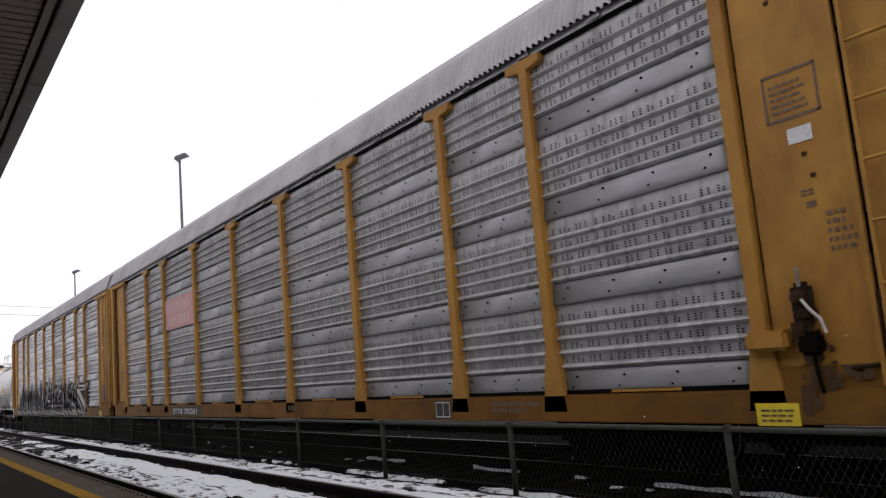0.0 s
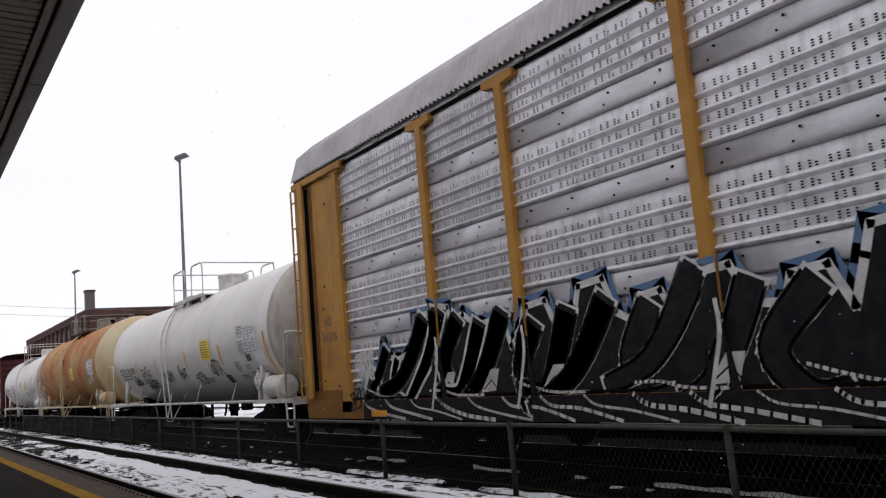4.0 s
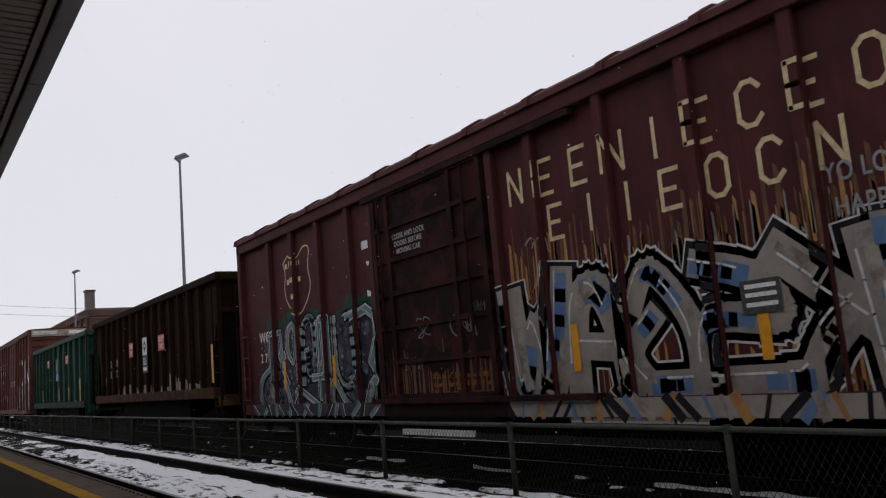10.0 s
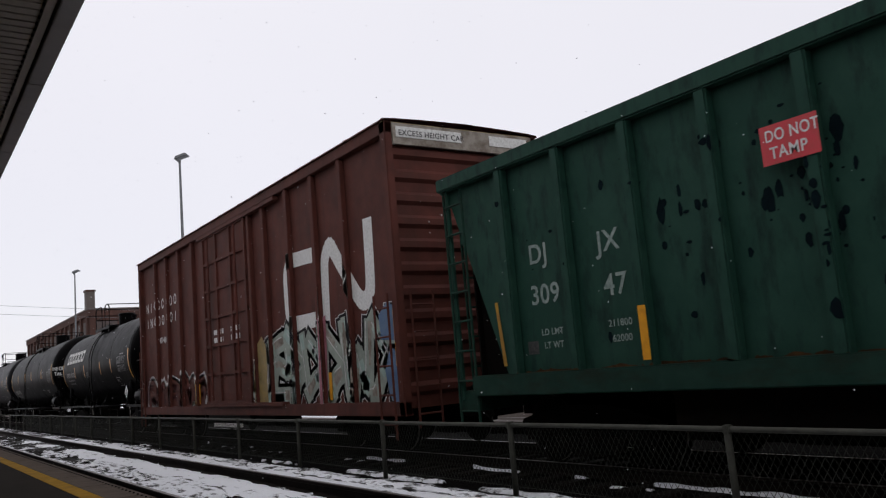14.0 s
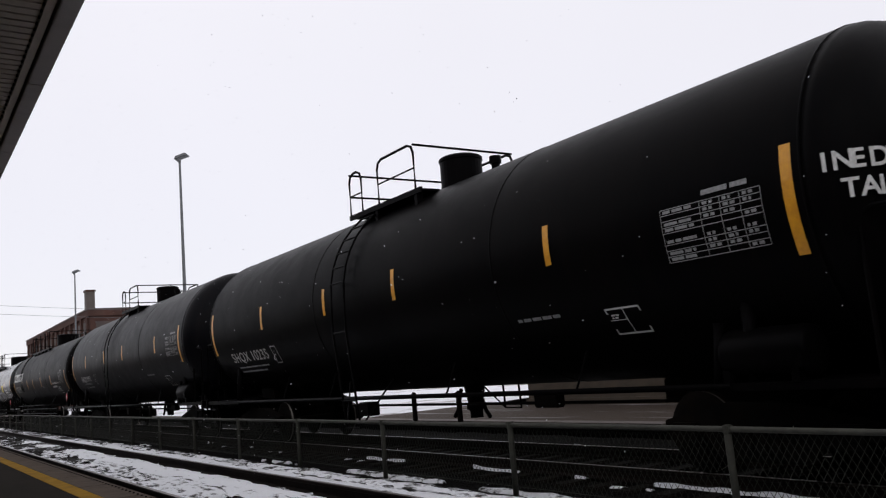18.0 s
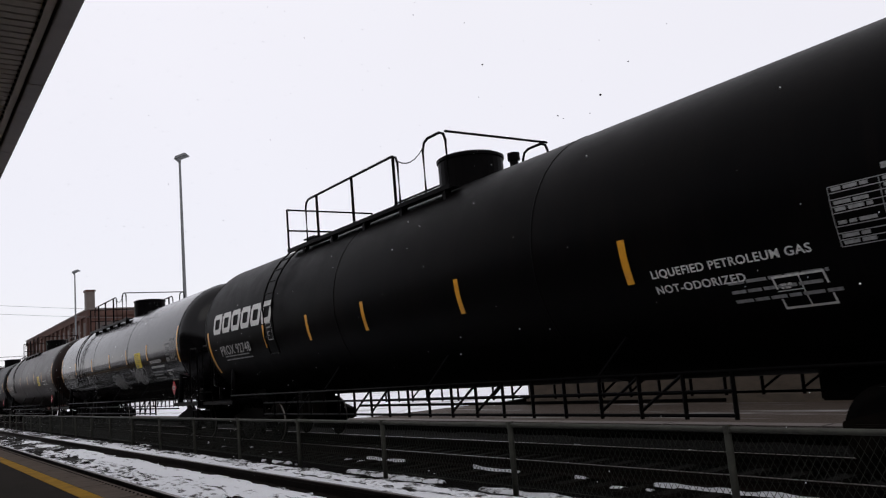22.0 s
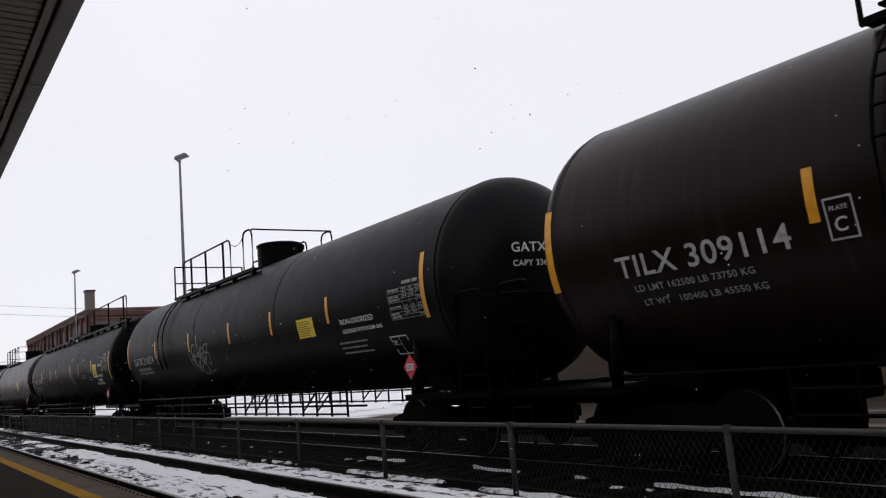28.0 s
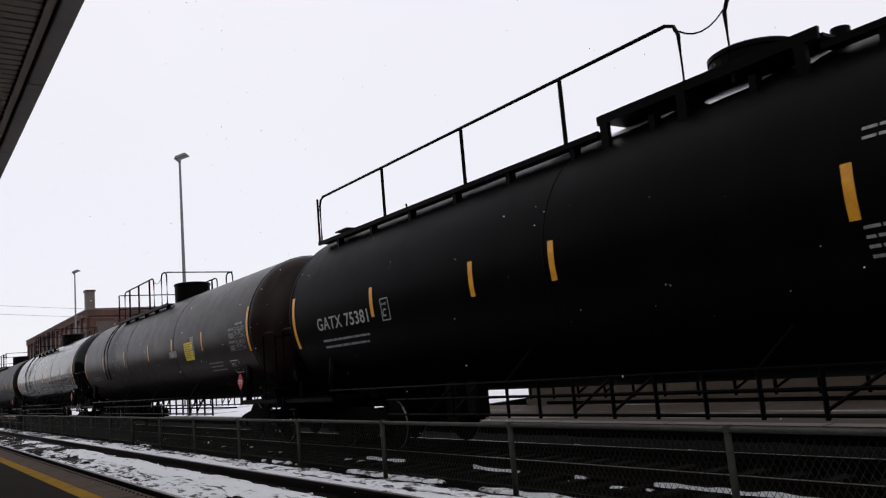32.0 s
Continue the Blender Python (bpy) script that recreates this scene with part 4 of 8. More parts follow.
def tank_car(name, label, shell, fit, half, R, zc, style, mark, letters, logo=0, plac="red", decor=None, head_mat=None, seams=(2.0, -3.4), group="tank cars"):
    """A tank car. half: from the middle to the coupler face. style: where ladders, walkways and housings stand."""
    car = empty(name, label, "tank car", group)
    sm, fm, dark = M[shell], M[fit], M[mark]
    DIP["depth"] = 0.07 if shell == "white" else 0.0
    hd = R * 0.45
    cyl = style["cyl"]
    rear, fore = style["ends"]
    prof = [(-fore * (8 - i) / 8, R) for i in range(8)] + [(rear * i / 8, R) for i in range(9)]
    bm = bmesh.new()
    n = 56
    rings = [[bm.verts.new((r * math.cos(2 * math.pi * k / n), y, zc + dip(y) + r * math.sin(2 * math.pi * k / n))) for k in range(n)] for y, r in prof]
    for a, b in zip(rings, rings[1:]):
        for k in range(n):
            bm.faces.new((a[k], a[(k + 1) % n], b[(k + 1) % n], b[k]))
    bmesh.ops.recalc_face_normals(bm, faces=bm.faces)
    part("tank_shell", bm, sm, car, smooth=True)
    for s in (-1, 1):
        hm = M[head_mat] if head_mat and s < 0 else sm
        cyl = fore if s < 0 else rear
        pr = []
        for i in range(11):
            a = math.pi / 2 * i / 10
            kn = R * (math.cos(a) ** 0.8)
            pr.append((s * (cyl + hd * math.sin(a)), max(kn, 0.01)))
        part("tank_head", moved(spin(pr, n), z=zc), hm, car, smooth=True)
        part("head_seam", moved(spin([(s * cyl - 0.012, R - 0.01), (s * cyl - 0.008, R + 0.006), (s * cyl + 0.008, R + 0.006), (s * cyl + 0.012, R - 0.01)], n), z=zc), hm, car, smooth=True)
    for y in seams:
        part("weld_seam", moved(spin([(y - 0.014, R - 0.01), (y - 0.008, R + 0.006), (y + 0.008, R + 0.006), (y + 0.014, R - 0.01)], n), z=zc + dip(y)), sm, car, smooth=True)
    cyl = style["cyl"]
    lo = zc - R
    for s in (-1, 1):
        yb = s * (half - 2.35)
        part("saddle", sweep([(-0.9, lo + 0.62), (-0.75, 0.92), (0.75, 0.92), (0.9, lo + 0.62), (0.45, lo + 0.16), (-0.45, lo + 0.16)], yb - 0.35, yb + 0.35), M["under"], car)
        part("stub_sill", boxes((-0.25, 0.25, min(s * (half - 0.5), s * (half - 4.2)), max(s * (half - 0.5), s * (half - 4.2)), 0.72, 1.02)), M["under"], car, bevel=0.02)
        e = s * (half - 0.15)
        dk = part("end_platform", boxes((-1.5, 1.5, min(e, e - s * 2.2), max(e, e - s * 2.2), 0.92, 1.0)), fm, car, bevel=0.008)
        part("platform_lip", boxes((-1.53, 1.53, min(e, e + s * 0.03), max(e, e + s * 0.03), 0.88, 1.03)), fm, dk)
        ends = (s * (half - 0.2), s * (half - 0.85))
        for x in (-1.47, 1.47):
            if shell in ("white", "rust"):
                y0, y1 = s * (half - 0.15), s * (half - 0.58)
                part("end_handrail", tubes(0.024, [(x, y1, 1.0), (x, y1 + s * 0.02, 2.2), (x, y1 + s * 0.05, 2.3), (x, y1 + s * 0.11, 2.34), (x, y0, 2.34), (x * 0.97, y0 + s * 0.03, 2.33), (x * 0.7, y0 + s * 0.04, 2.3)], n=8), fm, car, smooth=True)
                st = part("step", tubes(0.02, [(x, s * (half - 0.62), 0.94), (x, s * (half - 0.58), 0.5), (x, s * (half - 0.55), 0.45), (x, s * (half - 0.27), 0.45), (x, s * (half - 0.25), 0.5), (x, s * (half - 0.22), 0.94)], n=8), fm, car, smooth=True)
                part("tread", boxes((min(x * 0.98, x * 1.02), max(x * 0.98, x * 1.02), min(s * (half - 0.56), s * (half - 0.26)), max(s * (half - 0.56), s * (half - 0.26)), 0.44, 0.465)), fm, st)
                continue
            part("end_handrail", tubes(0.022, arch(ends[0], ends[1], x, 1.0, 2.4)), fm, car)
            ladder(car, x, s * (half - 0.5), 0.34, 0.94, 0.36, 2, fm, name="step")
        part("crossover_rail", tubes(0.02, [(-1.47, ends[0], 2.28), (-1.0, ends[0] + s * 0.04, 2.3), (1.0, ends[0] + s * 0.04, 2.3), (1.47, ends[0], 2.28)]), fm, car)
        for x in (-1.38, 1.38):
            part("bolster_brace", tubes(0.07, [(x, s * (half - 2.1), 1.0), (x * 0.96, s * (half - 2.12), lo + 0.8)], n=10), fm, car, smooth=True)
    # along the sides
    yr = half - 2.3
    for x in (-1.5, 1.5):
        if style["kind"] == "S":
            part("side_rail", tubes(0.034, [(x, -yr, 0.97), (x, yr, 0.97)], n=8), fm, car, smooth=True)
            for y in (-4.55, -1.85, 1.95, 4.05):
                part("rail_strut", tubes(0.015, [(x, y, 0.97), (x * 0.93, y - 0.14, 1.42)]), fm, car)
        else:
            part("side_rail", tubes(0.02, [(x, -yr, 1.12), (x, yr, 1.12)], n=6), fm, car, smooth=True)
            q = half - 4.3
            low = part("lower_side_rail", tubes(0.02, [(x, -q, 0.93), (x, q, 0.93)], [(x, -q, 0.70), (x, q, 0.70)], n=6), fm, car)
            bays = 20
            for k in range(bays + 1):
                y = -q + 2 * q * k / bays
                part("rail_post", tubes(0.024, [(x, y, 0.66), (x, y, 1.12)]), fm, low)
                if k % 5 in (1, 2):
                    part("rail_diagonal", tubes(0.018, [(x, y, 1.1), (x, y + 2 * q / bays, 0.74)]), fm, low)
                if k % 6 == 3:
                    part("rail_strut", tubes(0.02, [(x, y, 1.12), (x * 0.86, y - 0.3, lo + 0.55)]), fm, low)
            for y, wide, drop in ((5.0, 0.34, 0.52), (4.5, 0.26, 0.6)) if x < 0 else ():
                part("brake_gear", boxes((min(x * 0.55, x * 0.72), max(x * 0.55, x * 0.72), y - wide / 2, y + wide / 2, drop, 1.15)), M["under"], car, bevel=0.03)
    if style["kind"] == "S":
        part("bottom_outlet", moved(spin([(0.5, 0.11), (0.62, 0.11), (0.64, 0.16), (0.72, 0.16), (0.74, 0.13), (lo + 0.1, 0.2)], 14, "z"), y=-0.5), M["under"], car, smooth=True)
    part("brake_rod", boxes((-0.5, -0.44, -5.0, 3.5, 0.74, 0.78)), M["under"], car)
    if style["kind"] == "S":
        for x0, x1, y0, y1, z0, z1 in ((-0.6, -0.45, -3.2, -2.7, 0.7, 0.9), (-0.9, -0.65, 1.6, 2.0, 0.6, 0.85), (-0.9, -0.84, -1.3, -1.2, 0.5, 1.0), (-0.9, -0.84, 0.0, 0.1, 0.52, 1.0)):
            part("brake_gear", boxes((x0, x1, y0, y1, z0, z1)), M["under"], car, bevel=0.02)
        for d in (-0.25, 0.25):
            part("outlet_leg", tubes(0.035, [(-0.1, -0.5 + d, 0.98), (-0.1, -0.5 + 1.6 * d, 0.62), (-0.1, -0.5 + 2.0 * d, 0.52)]), M["under"], car)
    else:
        a, b = style["hoops"][0][1], style["hoops"][1][0]
        part("slack_chain", tubes(0.01, [(-1.05, a + (b - a) * k / 6, style["rail_top"] - 0.12 - 0.5 * (k / 6) * (1 - k / 6)) for k in range(7)], n=4), fm, car)
    if style["kind"] == "S":
        rv = part("air_reservoir", moved(spin([(-6.56, 0.02), (-6.565, 0.19), (-6.59, 0.225), (-6.63, 0.238), (-7.42, 0.238), (-7.46, 0.225), (-7.485, 0.19), (-7.49, 0.02)], 28), x=-1.3, z=1.265), fm, car, smooth=True)
        for y in (-6.64, -7.36):
            part("reservoir_bracket", boxes((-1.5, -1.1, y - 0.04, y + 0.04, 0.98, 1.12)), fm, rv)
        part("reservoir_clamp", boxes((-1.57, -1.52, -7.5, -7.4, 1.12, 1.26)), fm, rv, bevel=0.01)
        part("brace_post", tubes(0.05, [(-1.44, -6.5, 0.98), (-1.36, -6.52, 1.58)], n=10), fm, car, smooth=True)
    # brake wheel stand at the front end
    bx, bz = (-0.62, 1.86) if shell in ("white", "rust") else (-0.78, 1.68)
    pale = shell in ("white", "rust")
    bw = part("brake_housing", boxes((bx - 0.17, bx + 0.18, -half + 0.36, -half + 0.6, bz - 0.33, bz + 0.27), (bx - 0.04, bx + 0.04, -half + 0.4, -half + 0.55, 1.0, bz - 0.28)), M["brake_rust"] if pale else fm, car, bevel=0.05)
    ring = [(bx + 0.25 * math.cos(2 * math.pi * k / 20), -half + 0.3, bz + 0.25 * math.sin(2 * math.pi * k / 20)) for k in range(21)]
    spokes = [[(bx, -half + 0.34, bz), (bx + 0.25 * math.cos(a), -half + 0.3, bz + 0.25 * math.sin(a))] for a in (0.4, 1.66, 2.91, 4.17, 5.43)]
    part("brake_wheel", tubes(0.015, ring, *spokes), M["brake_rust"] if pale else fm, bw)
    # top fittings
    top = zc + R + dip(0)
    d0, d1 = style["dome"]
    dr, dm, dh = (d0 - d1) / 2, (d0 + d1) / 2, style["dome_h"]
    dome = part("dome_housing", moved(spin([(top - 0.12, dr * 0.97), (top + dh - 0.06, dr * 0.97), (top + dh - 0.05, dr * 1.01), (top + dh, dr * 1.01), (top + dh + 0.03, dr * 0.9), (top + dh + 0.05, dr * 0.3)], 30, "z"), y=dm), M["rail_grey"] if shell == "rust" else fm, car, smooth=False)
    part("safety_valve", moved(spin([(top - 0.1, 0.07), (top + 0.22, 0.07), (top + 0.22, 0.1), (top + 0.34, 0.1)], 12, "z"), x=0.1, y=d1 - 0.45), M["under"] if shell == "rust" else fm, car)
    wy0, wy1 = style["plat"]
    zd = zc + math.sqrt(R * R - 0.85 ** 2) + (0.01 if style["kind"] == "L" and "post_gap" not in style else 0.025 if style["kind"] == "L" else 0.06 + dip(0))
    inner = 0.86 if style["kind"] == "L" else 0.7
    bar = 0.03 if style["kind"] == "L" else 0.022
    zt = style["rail_top"]
    thin = 0.45 if style["kind"] == "L" else 0.55
    rm = M["rail_grey"] if shell == "rust" else fm
    for sx in (-1, 1):
        for ya, yb in ((wy1, wy0),) if "post_gap" not in style else ((wy1, -1.46), (1.41, wy0)):
            wk = part("walkway", boxes((min(sx * inner, sx * 1.06), max(sx * inner, sx * 1.06), ya, yb, zd, zd + 0.03), (min(sx * 1.05, sx * 1.09), max(sx * 1.05, sx * 1.09), ya, yb, zd - 0.06 * thin, zd + 0.1 * thin)), M["gonrust"] if shell == "rust" else fm, car)
        y = wy1 + 0.15
        while y < wy0:
            zb = zc + math.sqrt(R * R - 1.0) - 0.12
            part("bracket", boxes((min(sx * 0.95, sx * 1.07), max(sx * 0.95, sx * 1.07), y, y + 0.08, zb, zd)), M["gonrust"] if shell == "rust" else fm, wk)
            y += 1.3
        x = sx * 1.05
        for a, b in style["hoops"] if sx < 0 or "post_gap" not in style else ():
            rl = part("walkway_railing", tubes(0.023, arch(a, b, x, zd, zt, 0.16)), rm, car)
            m = int(abs(a - b) // 1.35)
            at = [a + (b - a) * i / (m + 1) for i in range(1, m + 1)]
            for yy in [p for p in style["posts"] if b < p < a] if "posts" in style else at:
                part("railing_post", tubes(bar, [(x, yy, zd), (x, yy, zt)]), rm, rl)
            if style.get("mid"):
                part("mid_rail", tubes(0.014, [(x, a, (zd + zt) / 2), (x, b, (zd + zt) / 2)]), rm, rl)
        if style["kind"] == "L":
            part("railing_post", tubes(0.024, [(x, wy0, zd), (x, wy0, zt)]), rm, car)
    for yy, zz in () if "post_gap" in style else ((wy0, zt), (wy0, (zd + zt) / 2), (style["hoops"][-1][1], zt - 0.02)):
        part("cross_rail", tubes(0.02, [(-1.05, yy, zz), (1.05, yy, zz)]), rm, car)
    part("cross_deck", boxes((-0.7, 0.7, wy0 - 0.5, wy0, top + 0.02, top + 0.05)), fm, car)
    # side ladder bent round the shell
    ly = style["ladder"]
    for sx in (-1, 1) if "post_gap" not in style else ():
        stiles = []
        for off in (-0.24, 0.24):
            pts = [(sx * (R + 0.1) * math.cos(radians(a)), ly + off, zc + (R + 0.1) * math.sin(radians(a))) for a in range(62, -1, -9)]
            if style["kind"] == "S":
                pts += [(sx * (R + 0.1), ly + off, zc - 0.6), (sx * (R + 0.04), ly + off - 0.1, 0.95), (sx * (R + 0.02), ly + off - 0.15, 0.5)]
            else:
                pts += [(sx * (R + 0.1) * math.cos(radians(a)), ly + off, zc + (R + 0.1) * math.sin(radians(a))) for a in (-12, -24)]
            stiles.append(pts)
        ld = part("side_ladder", tubes(0.02, stiles[0]), fm, car)
        part("stile", tubes(0.02, stiles[1]), fm, ld)
        for p, q in list(zip(*stiles))[1:]:
            part("rung", tubes(0.016, [p, q]), fm, ld)
        if style["kind"] == "S":
            part("ladder_brace", tubes(0.016, [(sx * (R + 0.02), ly - 0.39, 0.5), (sx * 1.3, ly - 0.85, 1.25)]), fm, ld)
            part("ladder_brace", tubes(0.016, [(sx * (R + 0.02), ly + 0.09, 0.5), (sx * 1.3, ly + 0.65, 1.25)]), fm, ld)
    # markings on the near side
    amb = M["amber_old" if shell == "rust" else "amber"]
    for y in style["stripes"]:
        z = zc + style["stripe_dz"]
        shell_quads([rect(y - 0.05, y + 0.05, z - 0.24, z + 0.24)], R, zc, 0.006, "reflector_stripe", amb, car)
    for y in (cyl - 0.12, -cyl + 0.12):
        shell_quads([rect(y - 0.055, y + 0.055, zc - 0.62 + style["end_dz"], zc + 0.36 + style["end_dz"])], R, zc, 0.006, "reflector_stripe", amb, car)
    fr = style["front"]
    tw = 1.02 if style["kind"] == "L" else 1.15
    if shell in ("white", "rust"):
        t0, t1 = style.get("table", (-0.42, 0.12))
        tb = shell_quads([rect(fr - tw, fr, zc + t0, zc + t1)], R, zc, 0.006, "data_panel", M["label_white"], car, "white printed data table")
        grid = [rect(fr - tw, fr, z - 0.004, z + 0.004) for z in [zc + t0 + (t1 - t0) * k for k in (0.0, 0.14, 0.26, 0.38, 0.5, 0.76, 0.88, 1.0)]]
        grid += [rect(fr - tw * k - 0.004, fr - tw * k + 0.004, zc + t0, zc + t1) for k in (0.0, 0.42, 0.61, 0.8, 1.0)]
        shell_quads(grid, R, zc, 0.010, "table_ruling", M["mark_black"], tb)
        lines = bars(fr, zc + t1 + 0.035, 0.35, 1, 0.035, seed=2, words_in=1)
        for k, cell in enumerate((0.0, 0.42, 0.61, 0.8)):
            wide = tw * (0.3 if k == 0 else 0.1)
            for r, f in enumerate((0.03, 0.16, 0.29, 0.41, 0.54, 0.63, 0.79, 0.91)):
                if (k * 3 + r) % 5 != 4:
                    lines += bars(fr - tw * cell - 0.03, zc + t0 + (t1 - t0) * f + 0.012, wide, 1, 0.02, seed=k * 9 + r, words_in=2)
        shell_quads(lines, R, zc, 0.012, "stencilled_data", M["mark_grey"], tb)
    else:
        t0, t1 = (zc + k for k in style.get("tab", (-0.45, 0.06)))
        rows = [t0 + (t1 - t0) * k for k in (0.0, 0.11, 0.22, 0.33, 0.55, 0.66, 0.78, 0.89, 1.0)]
        ruling = [rect(fr - tw, fr, zz - 0.004, zz + 0.004) for zz in rows] + [rect(fr - tw * k - 0.0035, fr - tw * k + 0.0035, t0, t1) for k in (0, 0.42, 0.62, 0.81, 1)]
        shell_quads(ruling, R, zc, 0.006, "data_panel_print", M["mark_grey"], car)
        cells = bars(fr - tw * 0.45, t1 + 0.05, tw * 0.5, 1, 0.05, seed=5, words_in=2)
        for k, wide in ((0.03, 0.36), (0.45, 0.14), (0.65, 0.13), (0.84, 0.13)):
            for r, zz in enumerate(rows[:-1]):
                if (r * 5 + int(k * 100)) % 4 != 1:
                    cells += bars(fr - tw * k, zz + 0.016, tw * wide, 1, 0.03, seed=r * 7 + int(k * 40), words_in=3)
        shell_quads(cells, R, zc, 0.008, "stencilled_data", M["mark_grey"], car)
    if "post_gap" not in style:
        if shell == "rust":
            pass
        elif shell == "white":
            for y, z, w, h in ((fr - 0.29, zc - 0.67, 0.28, 0.15), (fr + 1.6, zc - 1.12, 0.36, 0.2)):
                ip = shell_quads([rect(y - w, y, z, z + h)], R, zc, 0.007, "inspection_panel", M["panel_green"], car, "dark green inspection stencil panel")
                shell_quads([rect(y - w, y, z + h * k - 0.006, z + h * k + 0.006) for k in (0.33, 0.66)] + [rect(y - w * 0.6, y - w * 0.56, z, z + h)] + bars(y, z + h + 0.02, w * 0.7, 1, 0.022, seed=4), R, zc, 0.010, "panel_ruling", M["mark_grey"], ip)
        else:
            by, bz = style["box"]
            shell_quads(stroke([(by, bz), (by, bz - 0.28), (by - 0.49, bz - 0.28), (by - 0.49, bz), (by, bz)], 0.02) + [rect(by - 0.26, by - 0.25, bz - 0.28, bz), rect(by - 0.25, by, bz - 0.13, bz - 0.122)] + bars(by - 0.05, bz - 0.08, 0.16, 2, 0.018, seed=6),
                R, zc, 0.006, "inspection_panel", M["mark_white"], car)
    if style["sign"] is not None:
        sg = shell_quads([rect(style["sign"] - 0.72, style["sign"], zc - 0.5, zc - 0.5 + style.get("sign_h", 0.5))], R, zc, 0.007, "emergency_sign", M["sign_yellow"], car, "yellow emergency contact sign")
        shell_quads(bars(style["sign"] - 0.05, zc - 0.57 + style.get("sign_h", 0.5), 0.62, 7, style.get("sign_h", 0.5) * 0.05, 1.4, seed=9, words_in=4), R, zc, 0.010, "sign_print", M["sign_ink"], sg)
    for text, size, y, z, mm in letters:
        mid = zc + dip(y - 1)
        a = math.degrees(math.asin(max(-0.95, min(0.95, (z + size * 0.35 - mid) / R))))
        off = R + 0.012 + size * size / 14
        words(text, size, M[mm], car, (-off * math.cos(radians(a)) - math.sin(radians(a)) * size * 0.35, y, mid + off * math.sin(radians(a)) - math.cos(radians(a)) * size * 0.35), a, "lettering", 1.22 if shell in ("white", "rust") else 1.1, bold=0.012)
    for y, z, w, rows, h in style["small"]:
        pale = shell == "white"
        shell_quads(bars(y, z, w, rows, h if pale else h * 0.55, 0.6 if pale else 1.9, seed=int(abs(y) * 10) + 1, words_in=3 if pale else 6), R, zc, 0.006, "small_stencil", dark, car)
    if logo:
        # the owner's name, as bold leaning white rings set close together
        z0, h = zc + style["logo_dz"], 0.46
        for k in range(6):
            y = logo - 0.61 * k
            lean = [(y - v * 0.09 - u * 0.56, z0 + v * h) for u, v in ((0.03, 0.22), (0.0, 0.78), (0.1, 1.0), (0.9, 1.0), (1.0, 0.78), (0.97, 0.22), (0.88, 0.0), (0.12, 0.0))]
            core = [(y - v * 0.09 - u * 0.56, z0 + v * h) for u, v in ((0.24, 0.32), (0.23, 0.68), (0.28, 0.75), (0.72, 0.75), (0.77, 0.68), (0.75, 0.32), (0.7, 0.25), (0.29, 0.25))]
            shell_quads([[lean[i], lean[(i + 1) % 8], core[(i + 1) % 8], core[i]] for i in range(8)], R, zc, 0.018, "owner_mark", M["mark_white"], car)
    if plac:
        zz = 1.42
        yp, big = style["plac"], 0.235 if plac == "white" else 0.19
        pl = diamond(car, -1.5, yp, zz, big, M["label_white"] if plac == "white" else M["red"])
        if plac == "white":
            b = big - 0.025
            side_quads(stroke([(yp, zz - b), (yp + b, zz), (yp, zz + b), (yp - b, zz), (yp, zz - b)], 0.012), -1.503, "placard_outline", M["mark_black"], pl)
            side_quads(stroke([(yp, zz - 0.12), (yp, zz + 0.13)], 0.014) + stroke([(yp + 0.08, zz + 0.05), (yp - 0.08, zz + 0.05)], 0.014) + stroke([(yp + 0.1, zz - 0.02), (yp + 0.06, zz - 0.1), (yp, zz - 0.125), (yp - 0.06, zz - 0.1), (yp - 0.1, zz - 0.02)], 0.014), -1.504, "placard_mark", M["mark_black"], pl)
        else:
            side_quads([rect(yp - 0.1, yp + 0.1, zz - 0.05, zz + 0.05)], -1.503, "placard_mark", M["mark_white"], pl)
        if plac == "red":
            words("1075", 0.085, M["mark_black"], pl, (-1.506, style["plac"] + 0.095, zz - 0.03), 0, "placard_number", 0.95)
        part("placard_post", boxes((-1.487, -1.465, style["plac"] - 0.03, style["plac"] + 0.03, 0.95, zz)), fm, pl)
    if style.get("plate"):
        y, z = style["plate"]
        shell_quads(stroke(rect(y - 0.12, y + 0.12, z - 0.17, z + 0.17) + [(y - 0.12, z - 0.17)], 0.018), R, zc, 0.02, "plate_outline", M["mark_dull"], car)
        xx = cylinder_x(R, zc, z, 0.03)
        words("C", 0.17, M["mark_dull"], car, (xx, y + 0.055, z - 0.11), 0, "plate_letter")
        words("PLATE", 0.055, M["mark_dull"], car, (xx, y + 0.085, z + 0.07), 0, "plate_letter")
    if decor:
        decor(car, R, zc)
    ws = half - 2.35
    running_gear(car, (-ws, ws), half)
    return car


STYX_STYLE = dict(kind="S", ends=(7.15, 7.25), cyl=6.99, dome=(-0.4, -1.15), dome_h=0.42, plat=(1.3, -1.5), hoops=((1.3, 0.2), (-0.42, -1.42)), rail_top=4.78, ladder=0.15,
                  stripes=(4.2, 1.4, -1.45, -4.15), stripe_dz=-0.14, end_dz=-0.1, logo_dz=0, front=-5.3, sign=-2.6, plac=-6.1,
                  small=((3.45, 2.38, 1.15, 9, 0.056), (1.7, 1.86, 1.0, 2, 0.055), (-0.5, 2.5, 0.8, 4, 0.05), (-2.5, 1.85, 1.4, 3, 0.05), (-4.3, 2.0, 0.9, 4, 0.05)))
